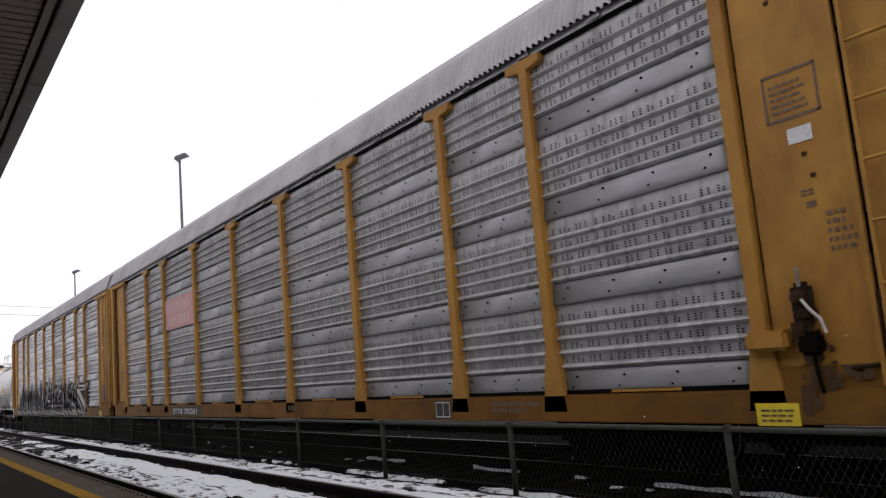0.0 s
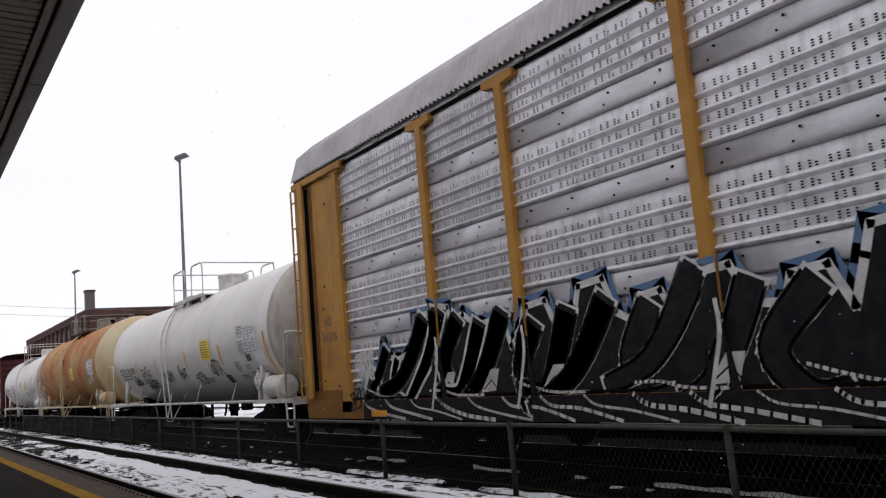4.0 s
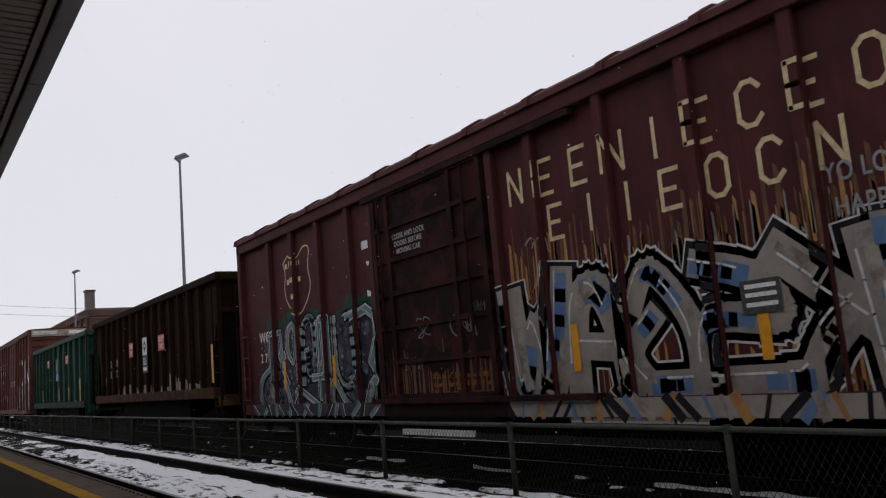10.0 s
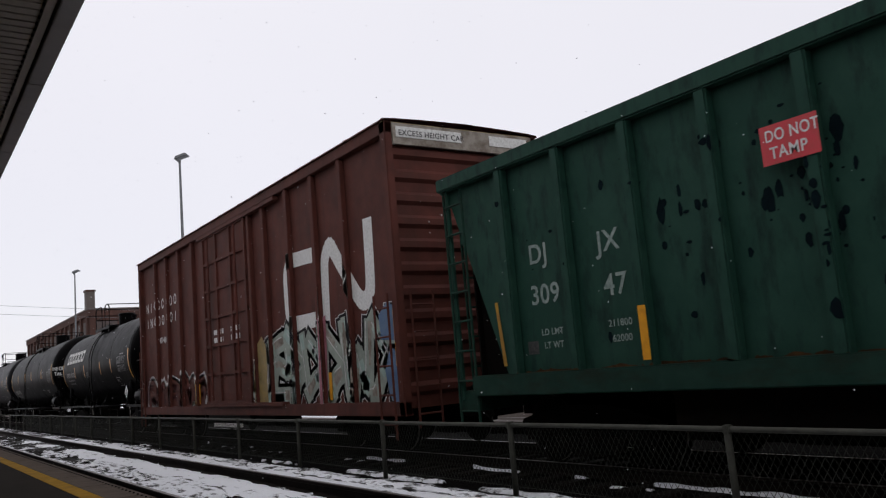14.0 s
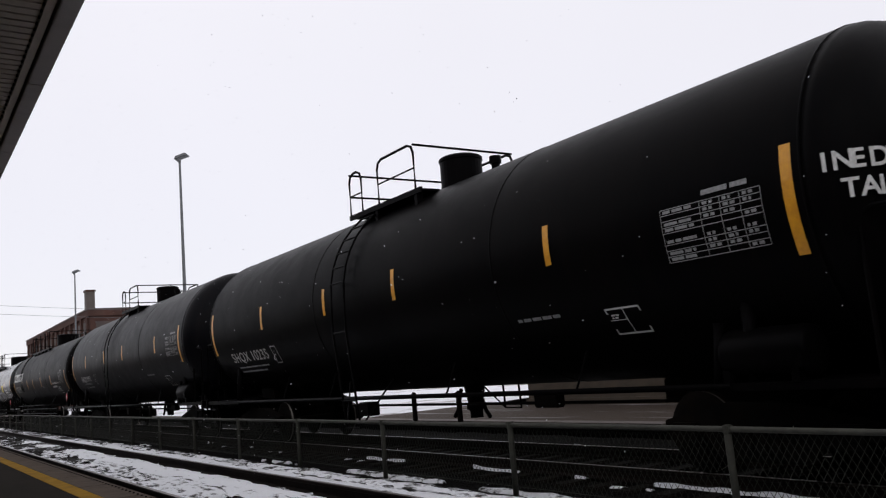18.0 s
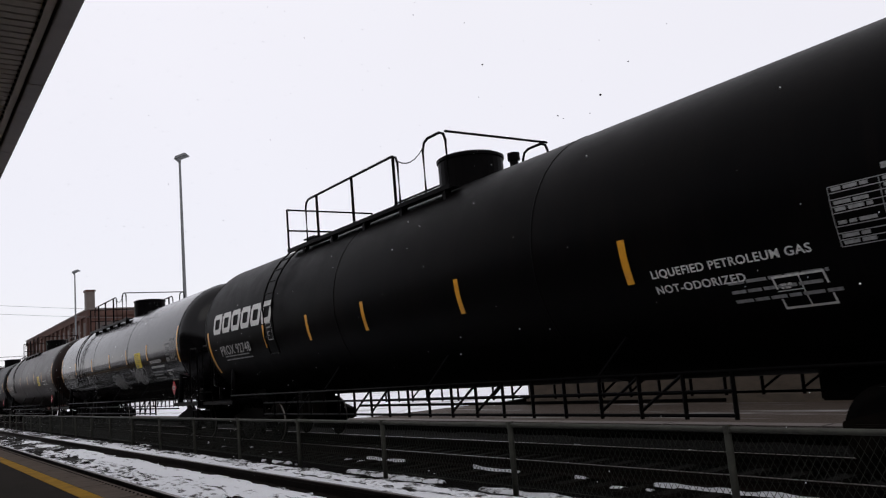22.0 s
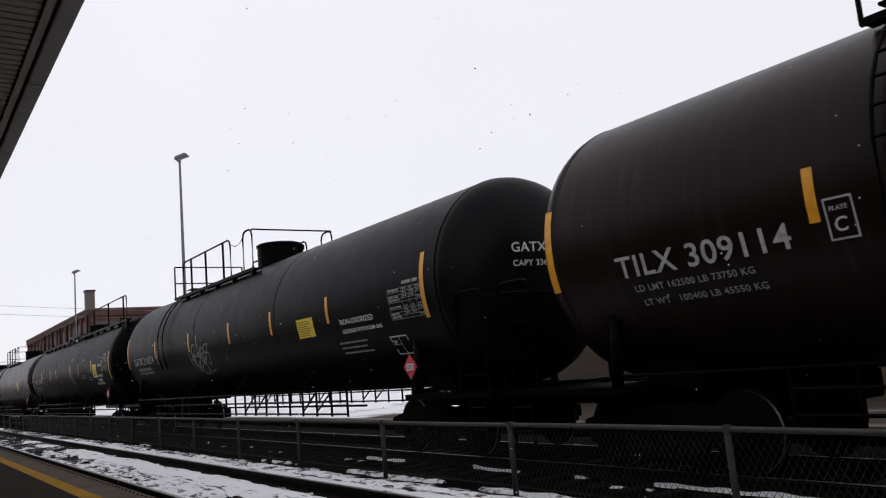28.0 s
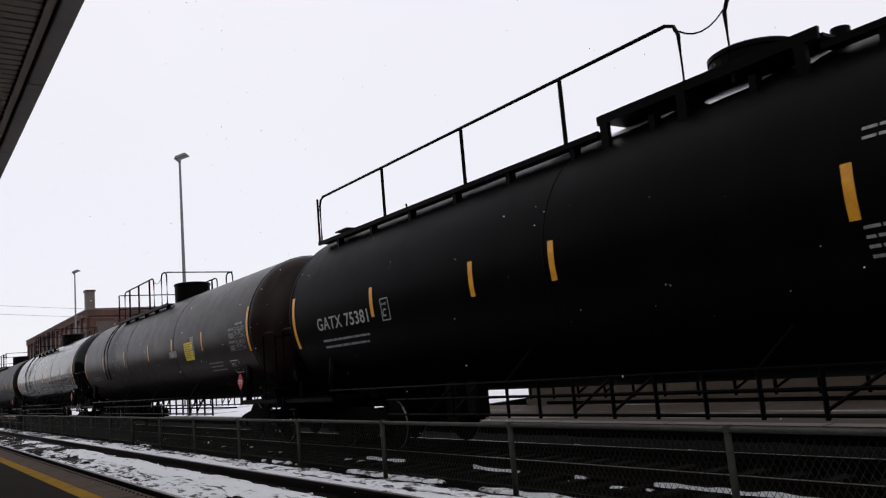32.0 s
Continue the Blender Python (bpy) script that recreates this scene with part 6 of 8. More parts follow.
def boxcar(label, body, half_body, eave, peak, decor, excess=False):
    car = empty("boxcar", label, "boxcar", "boxcars")
    bo = M[body]
    do = bo if excess else M["door_maroon"]
    z0, h = 0.68, half_body
    part("body_shell", boxes((-1.48, 1.48, -h + 0.1, h - 0.1, z0 + 0.1, eave - 0.06)), bo, car)
    for s in (-1, 1):
        x0, x1 = (-1.6, -1.46) if s < 0 else (1.46, 1.6)
        part("side_sill", boxes((x0, x1, -h, h, z0, z0 + 0.22)), bo, car, bevel=0.01)
        part("eave_rail", boxes((x0, x1, -h, h, eave - 0.2, eave)), bo, car, bevel=0.01)
    posts = [h - 0.1, *(p * (h / 7.9) for p in (6.15, 4.96, 3.75, 2.5)), 1.65]
    posts = posts + [-p for p in posts]
    post = done(boxes((-1.575, -1.478, -0.075, 0.075, z0 + 0.2, eave - 0.18)), "side_post", bo, bevel=0.012)
    for y in posts:
        part("side_post", post, None, car).matrix_basis = pose(0, y, 0)
        part("side_post", post, None, car).matrix_basis = pose(0, y, 0, 0, 0, 180)
    for i in range(2):
        for x in (1, -1):
            dr = part("sliding_door", boxes((min(x * 1.49, x * 1.56), max(x * 1.49, x * 1.56), -1.5, 1.5, z0 + 0.3, eave - 0.3)), do, car, bevel=0.01) if i == 0 else None
            if dr:
                for z in [z0 + 0.3 + (eave - z0 - 0.6) * k / 6 for k in range(7)]:
                    part("door_rib", boxes((min(x * 1.55, x * 1.60), max(x * 1.55, x * 1.60), -1.5, 1.5, z - 0.035, z + 0.035)), do, dr)
                for y in (-1.45, -0.5, 0.5, 1.45) if excess else (-1.45, -0.72, 1.03, 1.45):
                    part("door_stile", boxes((min(x * 1.55, x * 1.605), max(x * 1.55, x * 1.605), y - 0.05, y + 0.05, z0 + 0.3, eave - 0.3)), do, dr)
                part("door_track", boxes((min(x * 1.5, x * 1.66), max(x * 1.5, x * 1.66), -3.3, 1.8, z0 + 0.2, z0 + 0.27)), do, dr)
                part("door_track", boxes((min(x * 1.5, x * 1.63), max(x * 1.5, x * 1.63), -3.3, 1.8, eave - 0.3, eave - 0.22)), do, dr)
                for y in (-0.95, 0.95) if excess else (-1.1, 1.25):
                    part("lock_rod", tubes(0.025, [(x * 1.63, y, z0 + 0.35), (x * 1.63, y, eave - 0.35)]), do, dr)
    # pressed ends with horizontal ribs
    rib = [(0.0, z0 + 0.1)]
    z = z0 + 0.25
    while z < eave - 0.35:
        rib += [(0.0, z), (0.10, z + 0.1), (0.10, z + 0.2), (0.0, z + 0.3)]
        z += 0.38
    rib.append((0.0, eave))
    for s in (-1, 1):
        bm = bmesh.new()
        a = [bm.verts.new((-1.5, s * (h - 0.14 + d), q)) for d, q in rib]
        b = [bm.verts.new((1.5, s * (h - 0.14 + d), q)) for d, q in rib]
        for i in range(len(rib) - 1):
            bm.faces.new((a[i], a[i + 1], b[i + 1], b[i]))
        part("pressed_end", bm, bo, car)
        bm = bmesh.new()
        g = [(-1.6, eave - 0.02), (1.6, eave - 0.02), (1.6, eave + 0.02), (0.9, peak - 0.07), (0, peak - 0.02), (-0.9, peak - 0.07), (-1.6, eave + 0.02)]
        a = [bm.verts.new((x, s * (h - 0.12), q)) for x, q in g]
        b = [bm.verts.new((x, s * (h - 0.02), q)) for x, q in g]
        bm.faces.new(a)
        bm.faces.new(b[::-1])
        for i in range(7):
            bm.faces.new((a[i], b[i], b[(i + 1) % 7], a[(i + 1) % 7]))
        bmesh.ops.recalc_face_normals(bm, faces=bm.faces)
        part("gable", bm, M["mark_cream"] if excess and s < 0 else bo, car)
        for x in (-1.53, 1.53):
            part("corner_post", boxes((x - 0.07, x + 0.07, min(s * (h - 0.18), s * h), max(s * (h - 0.18), s * h), z0, eave)), bo, car, bevel=0.015)
        for x, k in ((-1.66, 1), (1.66, 1)):
            ladder(car, x, s * (h - 0.42), z0 - 0.35, 2.6, 0.44, 5, bo)
        ladder(car, -1.15 * 1, s * (h + 0.02), z0 - 0.2, 2.6, 0.42, 5, bo, along="x")
    hip = (0.03, 0.05, 0.02) if excess else (0.09, 0.23, 0.05)
    bow = [(-1.64, eave), (-1.62, eave + hip[0]), (-1.38, eave + hip[1]), (-0.9, peak - hip[2]), (0, peak), (0.9, peak - hip[2]), (1.38, eave + hip[1]), (1.62, eave + hip[0]), (1.64, eave)]
    bm = sweep(bow, -h, h, closed=True)
    roof = part("roof", bm, bo, car)
    for i in range(13):
        y = -h + 2 * h * i / 12
        part("roof_rib", sweep([(x * (1.003 if excess else 1.012), z + ((0.006 if excess else 0.025) if abs(x) < 1.63 else 0)) for x, z in bow], max(-h, y - 0.06), min(h, y + 0.06)), bo, roof)
    part("under_frame", boxes((-0.3, 0.3, -h - 0.5, h + 0.5, 0.55, 0.8), (-1.1, -0.5, -1.6, -0.4, 0.4, 0.72), (-0.9, -0.4, 0.6, 1.6, 0.4, 0.72), (-1.62, -1.55, -1.4, 1.4, 0.6, 0.68)), M["under"], car)
    part("door_step", boxes((-1.66, -1.6, -0.9, 0.9, 0.42, 0.5)), M["white_dull"], car)
    running_gear(car, (-h + 2.3, h - 2.3), h + 0.75)
    bands = []
    cuts = sorted(posts)
    edges = [-h] + [c for p in cuts for c in (p - 0.075, p + 0.075)] + [h]
    for i in range(len(edges) - 1):
        lo, hi = edges[i], edges[i + 1]
        if hi <= lo:
            continue
        if i % 2:
            bands.append((lo, hi, -1.577))
        elif lo > -1.75 and hi < 1.75:
            bands += [(lo, -1.5, -1.482), (-1.5, 1.5, -1.563), (1.5, hi, -1.482)]
        else:
            bands.append((lo, hi, -1.482))
    decor(car, bands)
    return car


def gondola(label, body, sill_mat, half_body, z0, top, ribs, reach, decor, shift=0.0):
    car = empty("gondola_car", label, "gondola car", "gondola cars")
    bo, si = M[body], M[sill_mat]
    la = M["gongreen_sill"] if body == "gongreen" else bo
    h = half_body
    cut = 1.2
    for s in (-1, 1):
        x = 1.46 * s
        bm = bmesh.new()
        pr = [(-h + cut, z0), (h - cut, z0), (h - 0.05, top), (-h + 0.05, top)]
        a = [bm.verts.new((x, y, z)) for y, z in pr]
        b = [bm.verts.new((x - 0.02 * s, y, z)) for y, z in pr]
        bm.faces.new(a)
        bm.faces.new(b[::-1])
        for i in range(4):
            bm.faces.new((a[i], b[i], b[(i + 1) % 4], a[(i + 1) % 4]))
        bmesh.ops.recalc_face_normals(bm, faces=bm.faces)
        part("side_sheet", bm, bo, car)
        part("top_chord", boxes((min(1.4 * s, 1.6 * s), max(1.4 * s, 1.6 * s), -h, h, top - 0.06, top + 0.13)), bo, car, bevel=0.02)
        part("side_sill", boxes((min(1.3 * s, 1.6 * s), max(1.3 * s, 1.6 * s), -h + 0.5, h - 0.5, z0 - 0.05, z0 + 0.22)), si, car, bevel=0.015)
    rib = bmesh.new()
    out = [(-1.6, z0 + 0.2), (-1.585, top - 0.05)]
    box(rib, -1.59, -1.46, -0.075, 0.075, z0 + 0.2, top - 0.05)
    rib = done(rib, "side_rib", bo, bevel=0.02)
    ys = list(ribs) if isinstance(ribs, tuple) else [shift - reach + 2 * reach * i / (ribs - 1) for i in range(ribs)]
    for y in ys:
        part("side_rib", rib, None, car).matrix_basis = pose(0, y, 0)
        part("side_rib", rib, None, car).matrix_basis = pose(0, y, 0, 0, 0, 180)
    for s in (-1, 1):
        bm = bmesh.new()
        pr = [(s * (h - cut), z0 + 0.1), (s * (h - 0.06), top)]
        a = [bm.verts.new((x, y, z)) for x, y, z in ((-1.45, *pr[0]), (1.45, *pr[0]), (1.45, *pr[1]), (-1.45, *pr[1]))]
        b = [bm.verts.new((v.co.x, v.co.y + 0.03 * s, v.co.z)) for v in a]
        bm.faces.new(a)
        bm.faces.new(b[::-1])
        for i in range(4):
            bm.faces.new((a[i], b[i], b[(i + 1) % 4], a[(i + 1) % 4]))
        bmesh.ops.recalc_face_normals(bm, faces=bm.faces)
        end = part("end_sheet", bm, bo, car)
        for k in range(2, 3):
            z = z0 + 0.5 + (top - z0 - 0.6) * k / 3
            yy = s * (h - cut + (cut - 0.06) * (z - z0) / (top - z0) + 0.06)
            part("end_rib", boxes((-1.45, 1.45, yy - 0.06, yy + 0.06, z, z + 0.14)), bo, end, bevel=0.02)
        for x in (-1.2, -0.4, 0.4, 1.2):
            bm = bmesh.new()
            tri = [(s * (h - cut + 0.1), z0 + 0.2), (s * (h - 0.35), z0 + 0.05), (s * (h - 0.35), top - 0.75)]
            a = [bm.verts.new((x - 0.02, y, z)) for y, z in tri]
            b = [bm.verts.new((x + 0.02, y, z)) for y, z in tri]
            bm.faces.new(a)
            bm.faces.new(b[::-1])
            for i in range(3):
                bm.faces.new((a[i], b[i], b[(i + 1) % 3], a[(i + 1) % 3]))
            bmesh.ops.recalc_face_normals(bm, faces=bm.faces)
            part("slope_gusset", bm, M["under"], end)
        # dark sheet standing for the shadow beneath the sloping end
        part("slope_cover", boxes((-1.3, 1.3, min(s * (h - 0.35), s * (h - 0.32)), max(s * (h - 0.35), s * (h - 0.32)), z0 + 0.05, top - 0.8)), M["under"], end)
        part("end_chord", boxes((-1.5, 1.5, min(s * (h - 0.12), s * (h + 0.06)), max(s * (h - 0.12), s * (h + 0.06)), top - 0.08, top + 0.12)), bo, car, bevel=0.02)
        for x in (-1.55, 1.55):
            ladder(car, x, s * (h - 0.32), z0 - 0.45, top - 0.1, 0.42, 8, la)
            part("corner_brace", tubes(0.04, [(x * 0.96, s * (h - 0.12), z0 - 0.1), (x * 0.96, s * (h - 0.12), top)]), bo, car)
        ladder(car, -0.95, s * (h + 0.08), z0 - 0.3, top - 0.2, 0.42, 7, la, along="x")
        part("end_sill", boxes((-1.5, 1.5, min(s * (h - 0.5), s * (h + 0.02)), max(s * (h - 0.5), s * (h + 0.02)), z0 - 0.25, z0 + 0.02)), si, car, bevel=0.02)
    part("floor", boxes((-1.44, 1.44, -h + cut, h - cut, z0, z0 + 0.1)), bo, car)
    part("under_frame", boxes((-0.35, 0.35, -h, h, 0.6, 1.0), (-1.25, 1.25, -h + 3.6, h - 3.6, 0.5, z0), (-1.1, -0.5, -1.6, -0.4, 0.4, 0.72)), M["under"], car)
    running_gear(car, (-h + 2.0, h - 2.0), h + 0.72)
    edges = [-h] + [c for p in ys for c in (p - 0.075, p + 0.075)] + [h]
    bands = [(edges[i], edges[i + 1], -1.592 if i % 2 else -1.462) for i in range(len(edges) - 1)]
    decor(car, bands)
    return car


# ---- the train ----
def turned(ob, at, degrees):
    p = Vector(at)
    ob.matrix_basis = Matrix.Translation(p) @ pose(0, 0, 0, 0, 0, degrees) @ Matrix.Translation(-p)
    return ob


def head_words(car, lines, cyl, R, zc, x0, z, size, material, turn=66):
    """Writing on the front head of a tank."""
    for i, text in enumerate(lines):
        s, at_z = size if i == 0 else size * 0.62, z - i * size * 1.05
        far = min(0.98, math.hypot(x0, at_z - zc) / R)
        at = (x0, -cyl - R * 0.45 * math.sin(math.acos(far ** 1.25)) - 0.05, at_z)
        turned(words(text, s, M[material], car, at, 0, "head_lettering"), at, turn)


def round_words(car, text, edge, R, zc, start, z, size):
    """Writing that runs from the shell round onto the front head, letter by letter; edge: where the head begins."""
    line = []
    for i in range(20):
        a = math.pi / 2 * i / 22
        r = R * math.cos(a) ** 0.8
        line.append((-math.sqrt(max(0.01, r * r - (z + size * 0.35 - zc) ** 2)), -edge - R * 0.45 * math.sin(a)))
    want, gone, k = start, 0.0, 0
    for ch in text:
        while k < len(line) - 2 and gone + math.dist(line[k], line[k + 1]) < want:
            gone += math.dist(line[k], line[k + 1])
            k += 1
        (xa, ya), (xb, yb) = line[k], line[k + 1]
        d = math.dist(line[k], line[k + 1])
        f = (want - gone) / d
        tilt = math.degrees(math.atan2(xb - xa, ya - yb))
        nx, ny = -(ya - yb) / d, -(xb - xa) / d
        at = (xa + (xb - xa) * f + nx * 0.025, ya + (yb - ya) * f + ny * 0.025, z)
        turned(words(ch, size, M["mark_white"], car, at, 0, "letter", 1.0, bold=0.02), at, tilt)
        want += size * (0.36 if ch == "I" else 0.62)


def rack_plain(car, bands):
    paint([rect(4.5, 7.15, 3.05, 3.9)], [(4.4, 7.26, -1.556)], 1, "faded_sign", M["pink"], car, "faded red owner sign with pale lettering")
    paint([rect(6.95 - 0.27 * k, 6.8 - 0.27 * k, 3.53, 3.77) for k in range(8)] + [rect(6.85 - 0.29 * k, 6.67 - 0.29 * k, 3.15, 3.39) for k in range(7)], [(4.4, 7.26, -1.556)], 2, "sign_lettering", M["mark_pink"], car)
    side_quads([rect(4.1, 6.75, 0.67, 0.9)], -1.603, "number_panel", M["mark_black"], car)
    words("2901", 0.155, M["mark_black"], car, (-1.566, 12.73, 1.84), 0, "stencil_number")
    words("SOO", 0.155, M["mark_black"], car, (-1.566, 12.74, 2.04), 0, "stencil_number")
    words("ETTX 703261", 0.2, M["mark_white"], car, (-1.606, 6.6, 0.71), 0, "car_number", 1.8)


def sprayed_mass(car, bands, tops, low, rim, label):
    """A black sprayed mass under a jagged top line of (y, z) points, edged in white and a rim colour."""
    paint(stroke(tops, 0.24), bands, 0.4, "graffiti_edge", M[rim], car)
    fields = [[(a, low), (c, low), (c, d), (a, b)] for (a, b), (c, d) in zip(tops, tops[1:]) if abs(a - c) > 0.01]
    paint(fields, bands, 0.8, "graffiti_filling", M["spray_black"], car, label)
    paint(stroke(tops, 0.085), bands, 1.2, "graffiti_outline", M["spray_white"], car)


def rack_sprayed(car, bands):
    rnd = random.Random(21)
    tops = [(11.6, 0.95), (11.25, 1.5), (10.95, 1.36), (10.76, 1.86), (10.6, 1.6), (10.35, 1.55), (10.05, 1.62), (9.8, 1.82), (9.79, 2.16), (9.32, 2.18), (9.28, 2.27), (8.88, 2.22), (8.86, 2.02), (8.53, 2.08), (8.33, 1.96)]
    y = 8.15
    while y > 2.4:
        h = rnd.uniform(1.85, 2.25)
        tops += [(y, h - 0.25), (y - 0.08, h), (y - rnd.uniform(0.4, 0.55), h + 0.04), (y - 0.62, h - 0.35)]
        y -= rnd.uniform(0.75, 1.0)
    tops.append((2.1, 1.5))
    sprayed_mass(car, bands, tops, 0.66, "spray_blue", "tall black sprayed letters edged in white and blue")
    # leaning black letters with white edges, one over the other
    heads = [(10.72, 1.7, 0.6), (10.4, 1.52, 0.5), (9.58, 2.06, 1.0), (9.14, 2.11, 1.0), (8.7, 1.98, 1.0), (8.2, 1.86, 1.0)]
    heads += [(7.7 - 0.62 * k, rnd.uniform(1.75, 2.1), 1.0) for k in range(8)]
    for k, (y, z, f) in enumerate(heads):
        sway, foot = rnd.uniform(0.25, 0.45) * f, 0.8 + 0.12 * (k % 3)
        if k % 3 == 1:
            run = [(y, z), (y + sway, z - 0.5 * f), (y + 0.15, z - 0.9 * f), (y - 0.2, foot)]
        else:
            run = [(y, z), (y + sway * 0.9, z - 0.52 * f), (y + sway * 1.8, z - 0.85 * f), (y + sway * 3.2, foot)]
        line = curl(run, 6)
        wide = [0.3 * f * (1.0 - 0.55 * j / len(line)) for j in range(len(line))]
        deep = 1.4 + 0.12 * k
        rim, core = [], []
        for j in range(len(line) - 1):
            rim += stroke(line[j:j + 2], wide[j] + 0.09)
            core += stroke(line[j:j + 2], wide[j])
        paint(rim, bands, deep, "graffiti_outline", M["spray_white"], car)
        paint(core, bands, deep + 0.05, "graffiti_filling", M["spray_black"], car)
        if k % 2 == 0:
            paint([[(y + 0.55 * f, 1.0), (y + 0.3 * f, 1.2 + 0.1 * f), (y + 0.12 * f, 1.28 * f + 0.02), (y + 0.22 * f, 1.02)]], bands, deep + 0.09, "graffiti_shine", M["spray_rim"], car)
            paint(stroke([(y + 0.48 * f, 1.04), (y + 0.3 * f, 1.16), (y + 0.2 * f, 1.05)], 0.02), bands, deep + 0.1, "graffiti_shine", M["spray_black"], car)
    for k in range(5):
        y = 11.5 - 2.0 * k
        paint(stroke(curl([(y, 1.15 - 0.1 * (k % 2)), (y - 0.35, 1.05), (y - 0.7, 0.98), (y - 1.3, 0.97)], 5), 0.035), bands, 3.3, "graffiti_tail", M["spray_white"], car)
    tops, y = [(2.1, 1.4)], 1.9
    while y > -7.4:
        h = rnd.uniform(1.95, 2.4)
        tops += [(y, 1.65), (y - 0.12, h), (y - 0.2, h - 0.35), (y - 0.42, rnd.uniform(1.55, 1.8))]
        y -= rnd.uniform(0.5, 0.85)
    tops += [(-7.7, 2.2), (-7.8, 1.85), (-8.9, 1.83), (-9.75, 1.9), (-9.2, 1.68), (-8.95, 1.55), (-9.15, 1.2), (-9.8, 0.76)]
    sprayed_mass(car, bands, tops, 0.66, "spray_black", "spiky black and white sprayed lettering")
    graffiti(car, bands, 1.8, -7.4, 0.72, 1.9, 8, ("spray_white", "spray_black", "spray_violet", "spray_rim"), "spray_black", "spray_white", 9, "curling white lines in black lettering", spiky=True, rim=0.1)
    band = curl([(-7.5, 1.66), (-8.1, 1.5), (-8.8, 1.15), (-9.6, 0.84)], 6)
    for k in range(len(band) - 1):
        paint(stroke(band[k:k + 2], 0.1 + 0.2 * math.sin(math.pi * (k + 1) / len(band))), bands, 5 + 0.02 * k, "graffiti_tail", M["spray_rim"], car)
    paint(stroke(curl([(-7.2, 1.45), (-7.9, 1.2), (-8.6, 0.8)], 5), 0.07) + stroke(curl([(-7.9, 1.72), (-8.7, 1.68), (-9.4, 1.82)], 5), 0.05), bands, 5, "graffiti_tail", M["spray_white"], car)
    for k, y in enumerate((9.24, 7.28, 4.38, 1.46, -1.46, -4.38, -7.28)):
        foot = [(y - 0.21, 0.76), (y + 0.21, 0.76), (y + 0.115, 1.35), (y + 0.085, 1.5), (y + 0.076, 1.85), (y - 0.076, 1.85), (y - 0.085, 1.5), (y - 0.115, 1.35)]
        side_quads([foot], -1.603, "graffiti_filling", M["spray_black"], car, "sprayed foot of a side post")
        for edge in (-1, 1):
            coat = bmesh.new()
            rim = [(y + edge * (w + 0.004), z) for w, z in ((0.21, 0.76), (0.115, 1.35), (0.085, 1.5), (0.076, 1.85))]
            rows = [[coat.verts.new((x, a, b)) for a, b in rim] for x in (-1.603, -1.51)]
            for j in range(3):
                coat.faces.new((rows[0][j], rows[1][j], rows[1][j + 1], rows[0][j + 1]))
            part("graffiti_edge", coat, M["spray_black"], car)
        side_quads(stroke(curl([(y + 0.16, 0.8), (y + 0.06, 1.1), (y - 0.06, 1.5), (y - 0.05, 1.8)], 4), 0.05), -1.6125, "graffiti_tail", M["spray_white"], car)
    for lo, hi, seed in ((2.1, 11.5, 3), (-9.7, 1.9, 4)):
        rnd = random.Random(seed)
        paint([rect(lo, hi, 0.632, 0.938)], [(-13, 13, -1.602)], 0.5, "graffiti_filling", M["spray_black"], car)
        wave = []
        for k in range(int((hi - lo) / 0.75)):
            y = hi - 0.75 * k
            wave += stroke(curl([(y, 0.93), (y - 0.2, 0.82), (y - 0.7, 0.7 + 0.1 * rnd.random()), (y - 1.3, 0.65)], 4), rnd.uniform(0.025, 0.06))
        paint(wave, [(lo, hi, -1.602)], 1.2, "graffiti_tail", M["spray_white"], car)
    for line in (((-12.24, 1.76), (-12.36, 1.4), (-12.5, 1.74), (-12.55, 1.42)), ((-12.58, 1.4), (-12.64, 1.74), (-12.76, 1.42)), ((-12.74, 1.8), (-12.82, 1.44), (-12.9, 1.8)), ((-13.0, 1.76), (-12.94, 1.6), (-13.04, 1.44)),
                 ((-12.4, 1.4), (-12.5, 1.08), (-12.62, 1.3)), ((-12.62, 1.1), (-12.7, 1.38), (-12.82, 1.08)), ((-12.84, 1.1), (-12.92, 1.38), (-12.98, 1.15), (-13.06, 1.4), (-13.1, 1.05))):
        paint(stroke(curl(list(line), 4), 0.055), bands, 1, "spray_tag", M["tag_blue"], car, "small blue spray tag")
    for line in tag_marks(44, 11.72, 1.6, 0.55, 0.2) + tag_marks(45, 11.7, 1.4, 0.55, 0.2):
        paint(stroke(line, 0.04), bands, 2, "spray_tag", M["spray_white"], car)
    paint([rect(10.7, 11.2, 0.68, 0.78), rect(-3.3, -3.0, 0.68, 0.78), rect(-7.45, -7.1, 0.68, 0.78)], [(-13, 13, -1.602)], 8, "reflector_stripe", M["amber"], car)
    for line in tag_marks(81, 11.95, 0.95, 0.5, 0.3):
        side_quads(stroke([(y, max(0.66, z)) for y, z in line], 0.03), -1.604, "spray_tag", M["spray_black"], car, "black spray scrawl")
    words("34576", 0.22, M["mark_brown"], car, (-1.566, 12.95, 2.0), 0, "car_number")
    words("NS", 0.22, M["mark_brown"], car, (-1.566, 12.85, 2.28), 0, "car_number")


def tags(*specs):
    def decor(car, R, zc):
        for i, (y, z, w, h, seed, width, material) in enumerate(specs):
            shell_quads([q for line in tag_marks(seed, y, z, w, h) for q in stroke(line, width)], R, zc, 0.007 + 0.001 * i, "spray_tag", M[material], car, "hand-sprayed scribble")
    return decor


